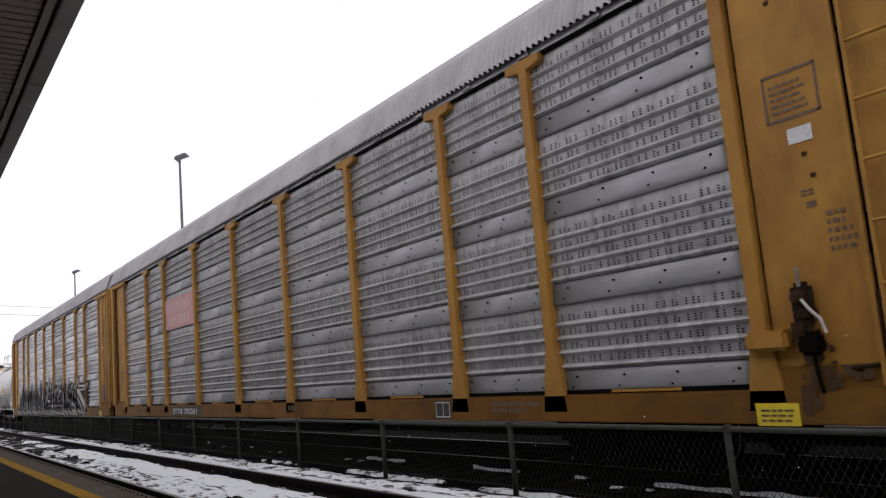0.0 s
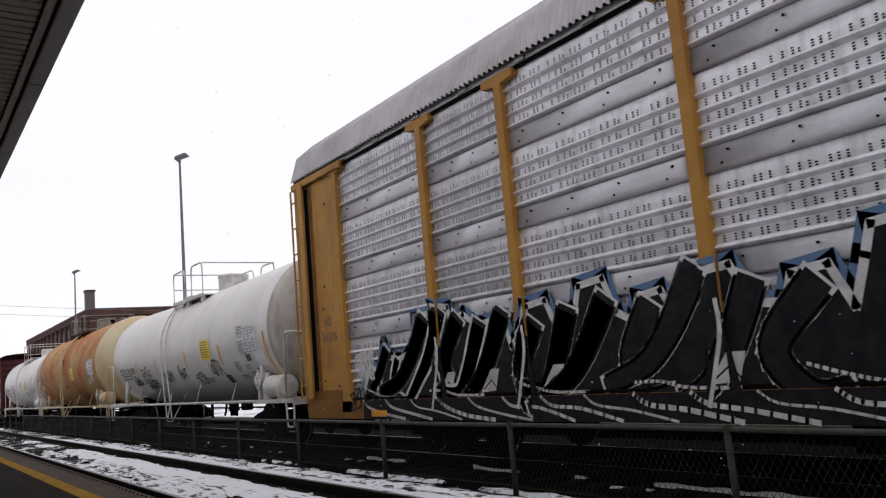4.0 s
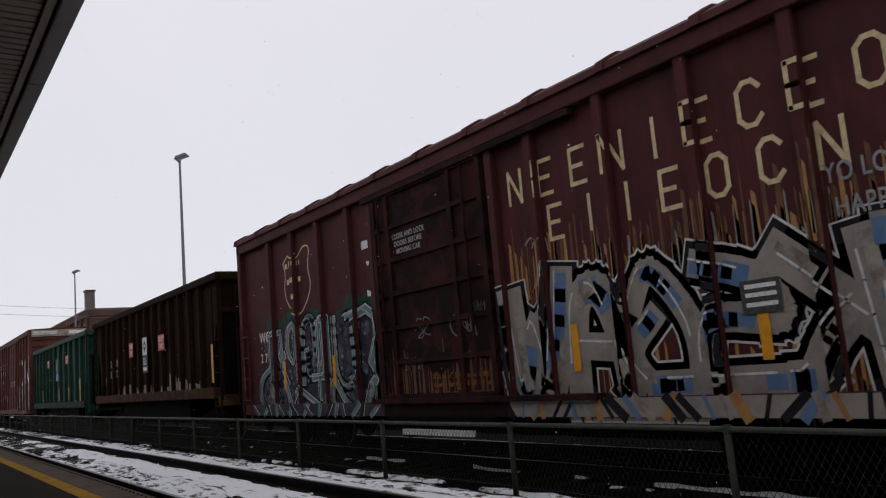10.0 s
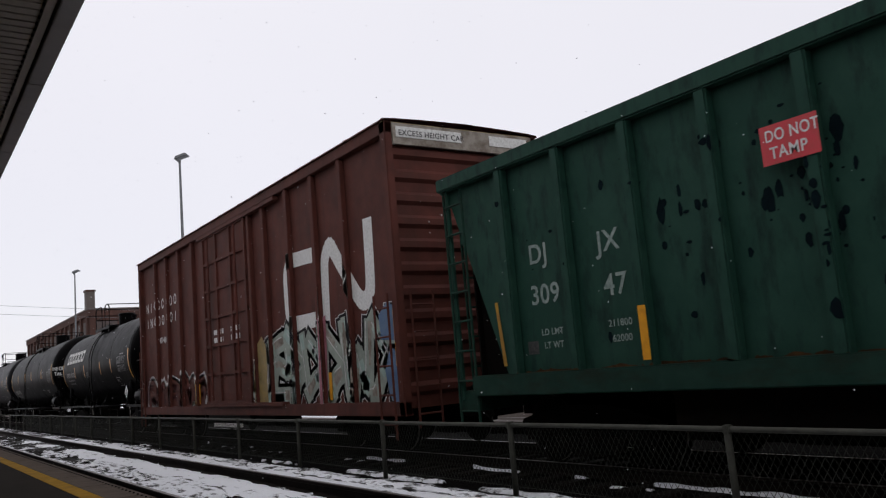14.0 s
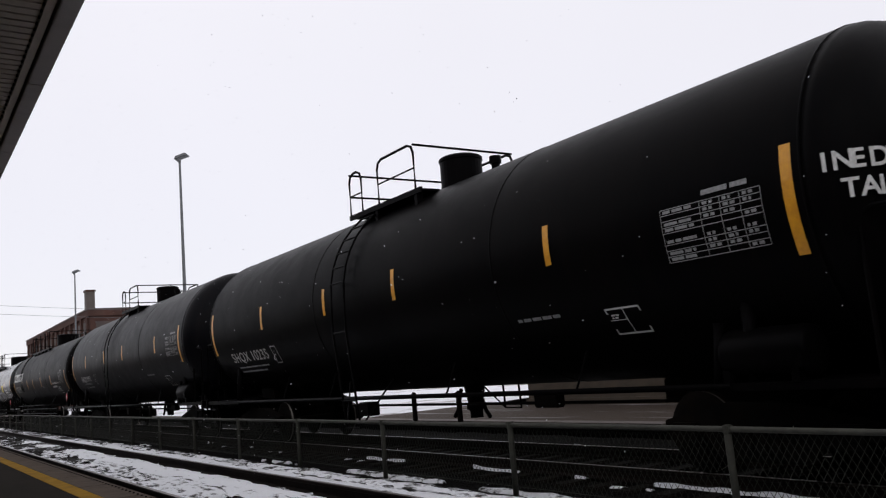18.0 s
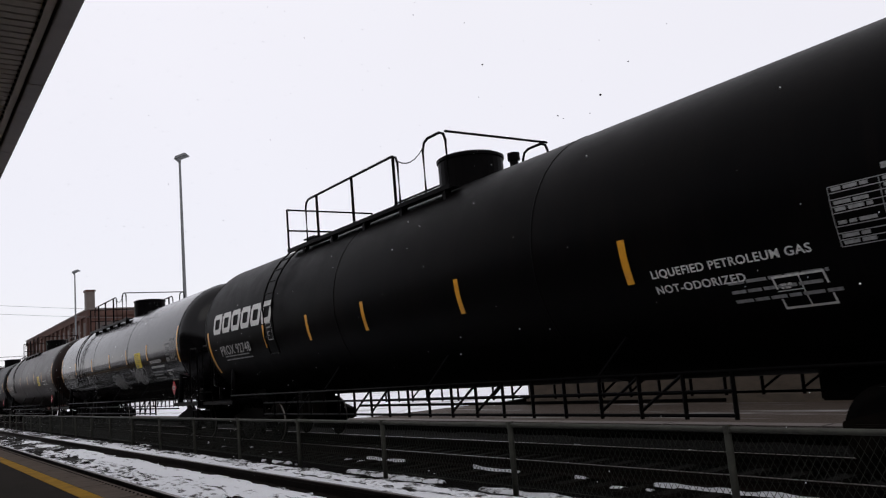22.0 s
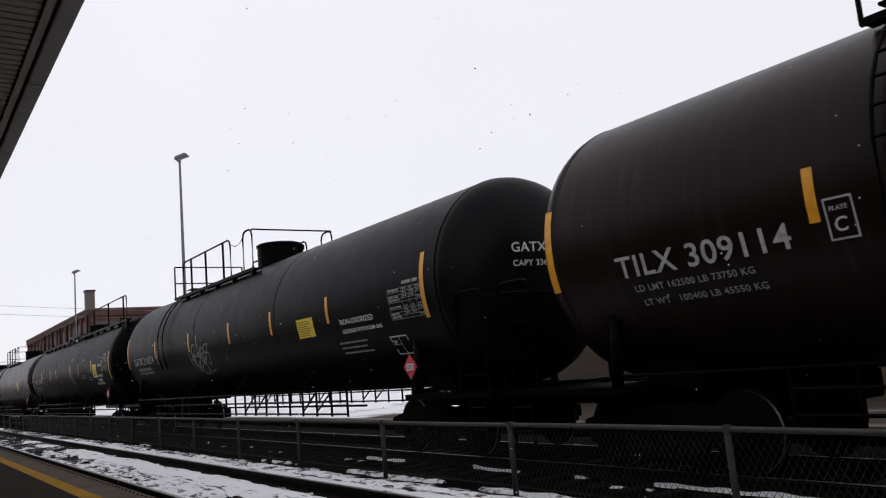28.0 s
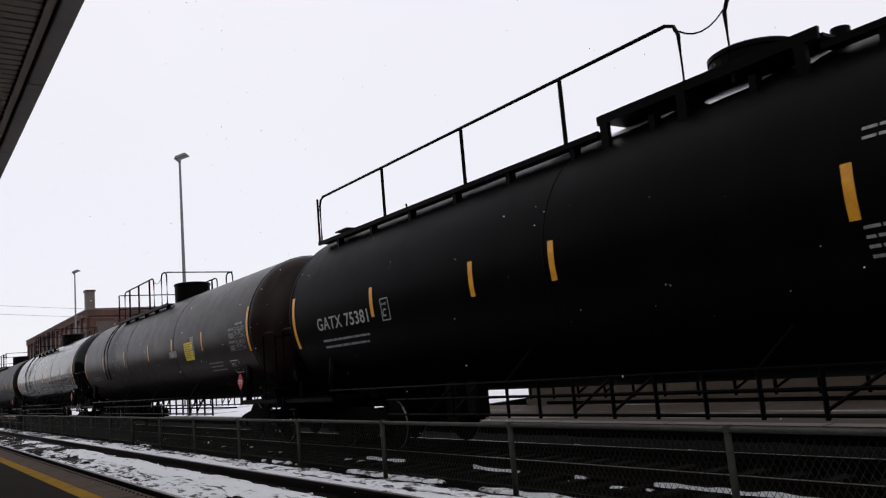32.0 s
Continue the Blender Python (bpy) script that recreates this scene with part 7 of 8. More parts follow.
TAG_LINES = (("YO LOVE", -6.02, 2.66), ("HAPPY", -6.08, 2.36), ("B-DAY", -6.2, 2.08))
TL_TAGS = ((4.0, 1.7, 0.7, 0.35, 13, 0.022, "mark_grey"), *((-0.4 - 0.25 * k, 1.78, 1.3, 0.42, 51 + k, 0.03, "mark_grey") for k in range(3)), *((-3.4 - 0.25 * k, 1.9, 1.3, 0.4, 61 + k, 0.03, "mark_grey") for k in range(3)))


def st1_decor(car, R, zc):
    tags((5.0, 1.72, 1.0, 0.26, 1, 0.025, "spray_black"), (3.8, 1.86, 1.2, 0.34, 2, 0.026, "spray_black"), (3.6, 1.6, 1.3, 0.2, 42, 0.022, "spray_black"),
         (1.3, 1.78, 0.9, 0.3, 4, 0.025, "spray_black"), (-0.3, 1.8, 0.7, 0.32, 5, 0.025, "spray_black"), (-1.5, 1.6, 0.8, 0.25, 6, 0.022, "spray_black"), (-3.0, 1.82, 0.72, 0.3, 7, 0.026, "spray_black"))(car, R, zc)
    shell_quads([rect(2.9, 3.35, 2.25, 2.55), rect(-1.9, -0.9, 1.9, 2.3)], R, zc, 0.005, "paint_patch", M["white"], car, "grey-white paint patch")
    shell_quads([rect(-6.66, -6.1, 1.74, 2.06)], R, zc, 0.005, "paint_patch", M["label_white"], car, "fresh grey-white paint patch")
    head_words(car, ["STYX 71239", "CAPY 30000", "CAPY 113500"], 7.17, R, zc, -0.75, zc + 0.42, 0.15, "mark_black")


def or_decor(car, R, zc):
    shell_quads([rect(5.15, 6.05, 2.22, 2.5)], R, zc, 0.006, "number_panel", M["residue"], car, "grey painted number panel")
    words("STYX 72536", 0.27, M["mark_brown"], car, (-R - 0.02, 6.0, 2.26), -8, "car_number")
    shell_quads([rect(6.15, 6.6, 1.85, 2.1), rect(-6.35, -5.75, 2.45, 2.8), rect(-5.5, -5.1, 1.85, 2.05), rect(-6.1, -5.7, 1.95, 2.2)], R, zc, 0.006, "paint_patch", M["white_dull"], car)
    head_words(car, ["STYX 72536", "CAPY 30200", "CAPY 114300"], 7.0, R, zc, -0.7, zc + 0.45, 0.15, "mark_faint")
    fr = shell_quads(stroke(rect(-0.3, 0.24, zc - 0.75, zc + 0.42) + [(-0.3, zc - 0.75)], 0.035), R, zc, 0.02, "backing_frame", M["gonrust"], car, "dark rusty frame behind the ladder")
    shell_quads([rect(-0.34, -0.2, zc + 0.2, zc + 0.46), rect(-0.34, -0.26, zc - 0.2, zc - 0.08)], R, zc, 0.03, "frame_hinge", M["under"], fr)
    for y, z, w, k in ((4.55, 2.95, 0.5, 5), (4.2, 2.15, 0.35, 3), (4.2, 1.9, 0.5, 1), (3.9, 1.5, 0.8, 3), (-1.65, 1.95, 0.9, 1), (-1.7, 1.62, 1.0, 3), (-1.9, 1.42, 0.8, 3)):
        shell_quads(bars(y, z, w, k, 0.035, 1.1, seed=k + int(w * 10), words_in=4), R, zc, 0.006, "worn_stencil", M["mark_faint"], car)


def st2_decor(car, R, zc):
    head_words(car, ["STYX 71154", "CAPY 30200", "CAPY 114300"], 7.25, R, zc, -0.68, zc + 0.42, 0.15, "mark_black")


def sh1_decor(car, R, zc):
    round_words(car, "INEDIBLE", 7.8, R, zc, 0.17, zc + 0.03, 0.23)
    round_words(car, "TALLOW", 7.8, R, zc, 0.3, zc - 0.21, 0.23)
    head_words(car, ["SHQX 10235", "CAPY 30000"], 7.8, R, zc, -0.35, zc + 0.16, 0.17, "mark_white", 80)


def sh2_decor(car, R, zc):
    head_words(car, ["SHQX 9991", "CAPY 30000"], 7.98, R, zc, -0.6, zc + 0.3, 0.2, "mark_white", 76)


def lpg_text(y, z, size, first="NON-ODORIZED"):
    return [(first, size, y, z, "mark_white"), ("LIQUEFIED PETROLEUM GAS", size * 0.72, y, z - size * 1.15, "mark_white")]


def tl1_decor(car, R, zc):
    tags((3.7, 1.85, 0.8, 0.42, 17, 0.016, "mark_grey"), *TL_TAGS[1:])(car, R, zc)
    head_words(car, ["TILX 305630", "CAPY 33600"], 9.15, R, zc, -0.6, zc + 0.3, 0.2, "mark_white", 76)


def tl2_decor(car, R, zc):
    tags((3.9, 2.35, 1.8, 0.3, 21, 0.012, "mark_grey"))(car, R, zc)
    shell_quads([rect(-5.2, -4.9, 2.2, 2.7), rect(-3.6, -2.9, 2.25, 2.42)], R, zc, 0.006, "paint_patch", M["mark_grey"], car)
    head_words(car, ["TILX 309114", "CAPY 33600"], 9.05, R, zc, -0.6, zc + 0.3, 0.2, "mark_white", 76)


def gx1_decor(car, R, zc):
    tags((2.55, 2.2, 1.5, 0.55, 31, 0.03, "mark_grey"), (2.3, 2.05, 1.2, 0.6, 32, 0.025, "mark_grey"))(car, R, zc)
    head_words(car, ["GATX 214274", "CAPY 33600"], 9.4, R, zc, -0.7, zc + 0.3, 0.2, "mark_white", 76)


def curl_line(run):
    """More points on a line through x, y, z points."""
    return [tuple(a[i] + (b[i] - a[i]) * k / 3 for i in range(3)) for a, b in zip(run, run[1:]) for k in range(3)] + [run[-1]]


def gx2_decor(car, R, zc):
    head_words(car, ["GATX 75381", "CAPY 33500", "CAPY 127000"], 9.6, R, zc, -0.85, zc + 0.5, 0.17, "mark_grey", 68)
    top = zc + R
    pl = part("valve_platform", boxes((-1.0, 1.0, -1.45, 1.4, top - 0.08, top - 0.05), (-1.09, -1.05, -1.45, 1.4, top - 0.11, top + 0.0)), M["black"], car)
    for y in (-1.25, 0.15, 1.3):
        part("platform_bracket", boxes((-1.09, -1.03, y - 0.06, y + 0.06, top - 0.55, top - 0.1)), M["black"], pl)
    rnd = random.Random(4)
    for y, z, a, b in ((2.35, 4.06, 0.3, 0.06), (1.25, 4.04, 0.5, 0.09), (0.62, 4.0, 0.16, 0.06), (-0.35, 3.97, 0.42, 0.10), (-1.22, 4.02, 0.18, 0.10), (-4.0, 4.08, 0.5, 0.03), (4.5, 4.1, 0.6, 0.025)):
        ring = [(y + a * math.cos(k * math.pi / 6) * rnd.uniform(0.7, 1.2), min(z + b * math.sin(k * math.pi / 6) * rnd.uniform(0.7, 1.2), zc + R - 0.03)) for k in range(12)]
        shell_quads([ring], R, zc, 0.025, "settled_snow", M["snow"], car, "thin white snow lying on the shell")
    sides = []
    for x in (-1.24, -0.88):
        run = []
        for z in (4.1, 3.95, 3.7, 3.4, 3.1, 2.8, 2.5, 2.0, 1.5, 1.05):
            r = max(math.sqrt(1.0 ** 2 + (max(z, zc) - zc) ** 2) / R, 0.05)
            y = -9.75 if r >= 1 else -9.7 - R * 0.45 * math.sin(math.acos(r ** 1.25))
            run.append((x, min(y, -9.75), z))
        sides.append(curl_line(run))
    hl = part("end_ladder", tubes(0.024, sides[0]), M["black"], car)
    part("stile", tubes(0.024, sides[1]), M["black"], hl)
    for k in range(1, len(sides[0]), 3):
        part("rung", tubes(0.018, [sides[0][k], sides[1][k]]), M["black"], hl)


def wc_decor(car, bands):
    cream = M["mark_cream"]
    paint(glyph_row(-1.95, 3.37, 0.42, [(0.58, 0.24)] * 9, 0.05, 3), bands, 1, "owner_lettering", cream, car, "faded cream block marks")
    paint(glyph_row(-2.65, 2.8, 0.4, [(0.585, 0.23)] * 7, 0.05, 5), bands, 1, "owner_lettering", cream, car, "faded cream block marks")
    rnd = random.Random(77)
    for k in range(9):
        cy, cz, r = 6.2 - 0.52 * k, 2.3 + rnd.uniform(-0.1, 0.25), rnd.uniform(0.3, 0.5)
        paint([[(cy + r * math.cos(a) * rnd.uniform(0.8, 1.15), cz + 0.7 * r * math.sin(a) * rnd.uniform(0.8, 1.15)) for a in (j * math.pi / 9 for j in range(18))]], bands, 0.4 + 0.06 * k, "graffiti_cloud", M["gongreen"], car)
    drips(car, bands, -1.8, -7.5, 1.9, 2.75, 2, "spray_orange")
    drips(car, bands, -1.5, -7.5, 0.72, 1.5, 12, "spray_orange", "rust_run")
    drips(car, bands, -1.6, -7.5, 0.72, 1.2, 15, "drip_brown", "rust_run")
    drips(car, bands, 1.4, -1.9, 0.75, 1.7, 6, "drip_brown")
    drips(car, bands, -1.9, -7.6, 1.8, 2.95, 8, "drip_brown")
    drips(car, bands, -1.9, -7.6, 0.7, 1.0, 9, "drip_brown")
    for text, y, z in TAG_LINES:
        words(text, 0.24, M["mark_grey"], car, (-1.49, y - 0.14, z), 0, "spray_tag", 0.75)
    drips(car, bands, -3.0, -7.6, 2.0, 2.55, 4, "spray_tan")
    paint(stroke(scribble(14, -2.2, 2.75, 0.5, 0.3, 7), 0.02) + stroke(scribble(15, -2.2, 2.4, 0.5, 0.3, 7), 0.02), bands, 1, "spray_tag", M["mark_grey"], car)
    side_quads([rect(-5.62, -5.2, 1.63, 1.94)], -1.512, "stencil_board", M["mark_black"], car, "black stencil board")
    side_quads([rect(-5.58, -5.25, z, z + 0.04) for z in (1.69, 1.78, 1.86)], -1.515, "stencil_print", M["mark_white"], car)
    sh = curl([(5.45, 3.72), (5.15, 3.85), (4.8, 3.75), (4.45, 3.92), (4.2, 3.85), (4.28, 3.5), (4.2, 3.15), (4.4, 2.85), (4.8, 2.63), (5.25, 2.85), (5.42, 3.15), (5.36, 3.5), (5.45, 3.72)], 4)
    paint(stroke(sh, 0.03) + bars(5.36, 3.6, 0.96, 1, 0.1, words_in=9) + bars(5.3, 3.27, 0.9, 1, 0.1, words_in=7, seed=3) + bars(5.08, 2.94, 0.42, 1, 0.1, words_in=3, seed=4), bands, 1, "owner_shield", cream, car)
    words("WC", 0.32, M["mark_white"], car, (-1.49, 6.9, 2.2), 0, "car_number")
    words("2 7 4    0 0", 0.27, M["mark_white"], car, (-1.49, 6.88, 1.78), 0, "car_number")
    graffiti(car, bands, -1.8, -7.5, 0.72, 2.45, 6, ("spray_white", "spray_tan", "spray_blue", "residue"), "spray_black", "spray_white", 11, "grey, blue and orange sprayed lettering")
    # the piece on the rear half: a dark patterned field in doubled teal and white outlines
    field = [(7.0, 0.75), (6.95, 1.3), (6.55, 1.62), (6.4, 2.38), (5.74, 2.42), (5.45, 2.44), (5.05, 2.62), (4.72, 2.4), (4.2, 2.5), (3.6, 2.5), (2.8, 2.46), (2.2, 2.52), (1.75, 2.36), (1.62, 2.1), (1.75, 1.5), (1.55, 0.75)]
    paint([[(a, 0.72), (c, 0.72), (c, d), (a, b)] for (a, b), (c, d) in zip(field, field[1:]) if abs(a - c) > 0.01], bands, 1.5, "graffiti_field", M["spray_violet"], car, "dark violet sprayed field with stars and dots")
    for tone, seed in (("spray_slate", 4), ("spray_black", 9), ("spray_slate", 13)):
        rnd = random.Random(seed)
        blobs = []
        for k in range(26):
            cy, cz, r = rnd.uniform(1.9, 6.7), rnd.uniform(0.8, 2.25), rnd.uniform(0.06, 0.2)
            blobs.append([(cy + r * math.cos(j * math.pi / 6) * rnd.uniform(0.7, 1.1), cz + r * math.sin(j * math.pi / 6) * rnd.uniform(0.7, 1.1)) for j in range(12)])
        for k, blob in enumerate(blobs):
            paint([blob], bands, 1.7 + 0.04 * (k % 8) + 0.005 * seed, "graffiti_tint", M[tone], car)
    for tone, seed in (("spray_black", 5), ("spray_blue", 6), ("spray_tan", 7), ("teal", 8)):
        rnd = random.Random(seed)
        dots = []
        for k in range(50):
            cy, cz, r = rnd.uniform(1.95, 6.9), rnd.uniform(0.8, 2.25), rnd.uniform(0.015, 0.04)
            star = k % 6 == 0
            r *= 2.4 if star else 1
            dots.append([(cy + r * (0.42 if star and j % 2 else 1) * math.cos(j * math.pi / 5), cz + r * (0.42 if star and j % 2 else 1) * math.sin(j * math.pi / 5)) for j in range(10)])
        paint(dots, bands, 2.2 + 0.06 * seed, "graffiti_shine", M[tone], car)
    letters = ([(6.4, 1.62), (6.82, 1.42), (6.92, 1.05), (6.75, 0.8)], [(6.3, 1.3), (6.34, 2.32), (5.78, 2.36), (5.7, 1.6), (5.45, 1.3)], [(5.02, 2.52), (5.34, 2.36), (5.42, 2.02), (5.28, 1.76), (5.0, 1.72), (4.84, 1.98), (4.82, 2.3), (5.02, 2.52)],
               [(4.72, 1.3), (4.62, 2.34), (4.2, 2.43), (4.12, 1.55), (4.4, 1.42), (4.5, 1.9)], [(3.98, 1.0), (3.96, 2.42), (3.6, 2.44), (3.58, 1.4), (4.3, 1.38)], [(3.3, 2.42), (3.28, 1.5), (3.0, 1.2), (2.7, 1.24), (2.5, 1.45)],
               [(2.85, 2.4), (2.55, 2.36), (2.45, 1.5), (2.75, 1.3)], [(2.5, 2.38), (2.1, 2.46), (1.78, 2.3), (1.74, 2.0), (2.0, 1.55), (1.72, 1.25)], [(6.5, 0.8), (6.2, 1.3), (5.85, 0.8)], [(5.6, 1.35), (5.3, 0.8)], [(5.2, 0.8), (4.85, 1.15), (3.95, 0.8)], [(3.5, 0.8), (3.42, 1.3), (2.9, 0.85), (2.3, 0.8), (1.95, 1.25), (1.8, 0.8)])
    for k, run in enumerate(letters):
        line = run if k % 3 == 1 else curl(run, 5)
        deep = 2.9 + 0.14 * k
        broad = (0.1, 0.07, 0.085, 0.12)[k % 4]
        paint(stroke(line, broad + 0.12), bands, deep, "graffiti_edge", M["spray_black"], car)
        paint(stroke(line, broad + 0.05), bands, deep + 0.04, "graffiti_outline", M["spray_rim"], car)
        paint(stroke(line, broad), bands, deep + 0.08, "graffiti_filling", M[("spray_aqua", "teal", "mint_grey")[k % 3]], car, "teal sprayed outline")
        paint(stroke([(y + 0.12, z + 0.02) for y, z in line], 0.02), bands, deep + 0.11, "graffiti_shine", M["spray_rim"], car)
    # the same piece goes on over the sill
    sill = [(-7.7, 7.7, -1.601)]
    paint([rect(1.55, 7.0, 0.69, 0.895)], sill, 0.5, "graffiti_field", M["spray_violet"], car)
    rnd = random.Random(52)
    for k in range(16):
        y, w = 6.9 - 0.33 * k, rnd.uniform(-0.3, 0.3)
        paint(stroke([(y, 0.69), (y + w, 0.89)], 0.09), sill, 0.8 + 0.05 * k, "graffiti_tint", M[("spray_slate", "teal", "spray_black", "mint_grey")[k % 4]], car)
        paint(stroke([(y - 0.08, 0.69), (y + w - 0.08, 0.89)], 0.02), sill, 0.82 + 0.05 * k, "graffiti_shine", M["spray_rim"], car)
    for k in range(21):
        y = 1.5 - 0.15 * k
        paint([rect(y - 0.152, y, 0.685, rnd.uniform(0.87, 0.897))], sill, 0.5 + 0.06 * (k % 3), "door_stain", M["dark_stain"], car, "dark stain on the sill")
    paint([rect(-7.5, -1.7, 0.69, 0.895)], sill, 0.5, "graffiti_field", M["spray_tan"], car, "grey sprayed paint over the sill")
    for k in range(30):
        y, w, b = -1.75 - 0.19 * k, rnd.uniform(-0.25, 0.25), rnd.uniform(0.04, 0.13)
        paint(stroke([(y, 0.69), (y + w, 0.89)], b), sill, 0.7 + 0.04 * k, "graffiti_tint", M[("spray_black", "spray_blue", "residue", "spray_orange", "spray_black")[k % 5]], car)
    # stains, labels and words on the door
    rnd = random.Random(41)
    face = [(-1.39, 1.39, -1.563)]
    for k in range(20):
        cy, cz, ry, rz = rnd.uniform(-1.3, 1.0), rnd.choice((3.75, 3.6, 2.3, 2.0, 1.8, 1.6)) + rnd.uniform(-0.15, 0.15), rnd.uniform(0.15, 0.5), rnd.uniform(0.08, 0.3)
        paint([[(cy + ry * math.cos(j * math.pi / 9) * rnd.uniform(0.6, 1.15), cz + rz * math.sin(j * math.pi / 9) * rnd.uniform(0.6, 1.15)) for j in range(18)]], face, 0.3 + 0.05 * k, "door_stain", M["dark_stain"], car, "dark stain on the door")
    for z in (0.86, 0.98, 1.1, 1.22):
        rows = []
        for k in range(12):
            y = 0.1 - 0.125 * k + rnd.uniform(-0.06, 0.06)
            rows.append([(y, z), (y - rnd.uniform(0.05, 0.11), z + rnd.uniform(-0.01, 0.01)), (y - rnd.uniform(0.05, 0.11), z + rnd.uniform(0.04, 0.09)), (y, z + rnd.uniform(0.03, 0.08))])
        paint(rows, face, 1.6, "rust_run", M["rust_run"], car, "orange rust at the foot of the door")
    for text, y, z in (("CLOSE AND LOCK", 0.93, 3.42), ("DOORS BEFORE", 0.88, 3.3), ("MOVING CAR", 0.82, 3.18)):
        words(text, 0.115, M["mark_dull"], car, (-1.572, y, z), 0, "door_lettering", 0.92)
    for line in tag_marks(71, -0.5, 1.95, 0.6, 0.3) + tag_marks(72, 0.8, 1.45, 0.45, 0.16) + tag_marks(73, 0.4, 2.0, 0.3, 0.3) + tag_marks(74, -1.0, 2.15, 0.3, 0.12):
        paint(stroke(line, 0.02), face, 1.8, "spray_tag", M["mark_grey"], car, "grey scrawled tag")
    paint([rect(1.88, 2.1, 3.46, 3.6), [(1.85, 3.24), (1.98, 3.24), (1.95, 3.18), (1.9, 3.16)], [(1.86, 2.72), (2.0, 2.76), (2.0, 2.66), (1.9, 2.64)], [(2.53, 3.1), (2.57, 3.1), (2.58, 2.86), (2.55, 2.84)]], bands, 1, "paper_scrap", M["mark_white"], car, "torn white paper label")
    paint([rect(y - 0.06, y + 0.06, 1.2, 1.75) for y in (7.6, 5.61, 3.38, -2.9, -5.4)] + [rect(-7.74, -7.6, 0.8, 1.9)], bands, 7, "reflector_stripe", M["amber"], car)


def cn_decor(car, bands):
    w = M["mark_white"]
    paint(stroke(curl([(-4.74, 3.69), (-4.1, 3.71), (-3.7, 3.7), (-3.47, 3.5), (-3.44, 3.0), (-3.5, 2.58), (-3.7, 2.47), (-4.62, 2.46)], 4), 0.29), bands, 1, "owner_mark", w, car, "thick white bent band")
    paint(stroke(curl([(-5.16, 2.45), (-5.2, 3.2), (-5.26, 3.55), (-5.48, 3.72), (-5.75, 3.45), (-6.35, 2.78), (-6.62, 2.6), (-6.84, 2.72), (-6.9, 3.1), (-6.92, 3.86)], 4), 0.31), bands, 1, "owner_mark", w, car, "thick white bent band")
    for z, seed in ((3.78, 4), (3.3, 7)):
        paint(glyph_row(7.4, z, 0.24, [(0.42, 0.2)] * 8, 0.045, seed), bands, 1, "owner_lettering", w, car)
    words("401481", 0.24, w, car, (-1.5, 6.0, 2.75), 0, "car_number")
    graffiti(car, bands, -1.7, -7.6, 0.75, 2.4, 7, ("spray_white", "residue_green", "mint", "residue"), "spray_black", "spray_white", 31, "pale green, yellow and blue sprayed lettering")
    paint([[(-7.3, 1.0), (-7.5, 0.8), (-7.78, 1.1), (-7.76, 1.7), (-7.4, 1.75), (-7.2, 1.4)], [(-7.15, 1.9), (-7.7, 1.85), (-7.72, 2.35), (-7.4, 2.5), (-7.1, 2.3)]], bands, 6.4, "graffiti_field", M["spray_blue"], car)
    paint([[(-1.7, 0.75), (-2.3, 0.8), (-2.25, 2.1), (-2.0, 2.35), (-1.72, 2.2)]], bands, 6.4, "graffiti_field", M["spray_yellow"], car)
    paint([[(-4.9, 0.75), (-5.02, 0.8), (-5.12, 1.7), (-5.15, 2.5), (-4.98, 2.45), (-4.95, 1.6)]], bands, 6.4, "graffiti_field", M["spray_pink"], car)
    graffiti(car, bands, 7.4, 1.7, 0.75, 1.7, 7, ("boxred", "boxred", "maroon"), "spray_white", "spray_white", 37, "white outlined sprayed lettering")
    paint(bars(0.9, 2.6, 0.7, 2, 0.12, seed=2) + bars(-0.3, 2.6, 0.7, 2, 0.12, seed=5), bands, 1, "door_stencil", M["mark_white"], car)
    paint([rect(-7.85, -7.7, 1.45, 2.35)] + [rect(y - 0.06, y + 0.06, 0.95, 1.45) for y in (-5.2, -2.3, 2.4)], bands, 7, "reflector_stripe", M["amber"], car)
    h = 7.9
    part("end_board", boxes((-1.46, 1.46, -h - 0.02, -h + 0.05, 4.99, 5.34)), M["residue"], car, "pale end board")
    part("sign_plate", boxes((-1.4, -0.1, -h - 0.03, -h - 0.02, 5.11, 5.29)), M["mark_white"], car)
    at = (-1.36, -h - 0.034, 5.14)
    turned(words("EXCESS HEIGHT CAR", 0.13, M["mark_black"], car, at, 0, "lettering"), at, 90)
    part("sign_plate", boxes((0.5, 1.35, -h - 0.03, -h - 0.02, 5.11, 5.29)), M["mark_white"], car)


def red_sign(car, bands, y, z, w=0.75, h=0.45):
    paint([rect(y - w / 2, y + w / 2, z, z + h)], [(-9, 9, -1.6)], 1, "warning_sign", M["red"], car, "red warning sign")
    words("DO NOT", h * 0.42, M["mark_white"], car, (-1.607, y + w / 2 - 0.05, z + h * 0.58), 0, "lettering", w / h * 0.52)
    words("TAMP", h * 0.42, M["mark_white"], car, (-1.607, y + w / 2 - 0.08, z + h * 0.14), 0, "lettering", w / h * 0.58)


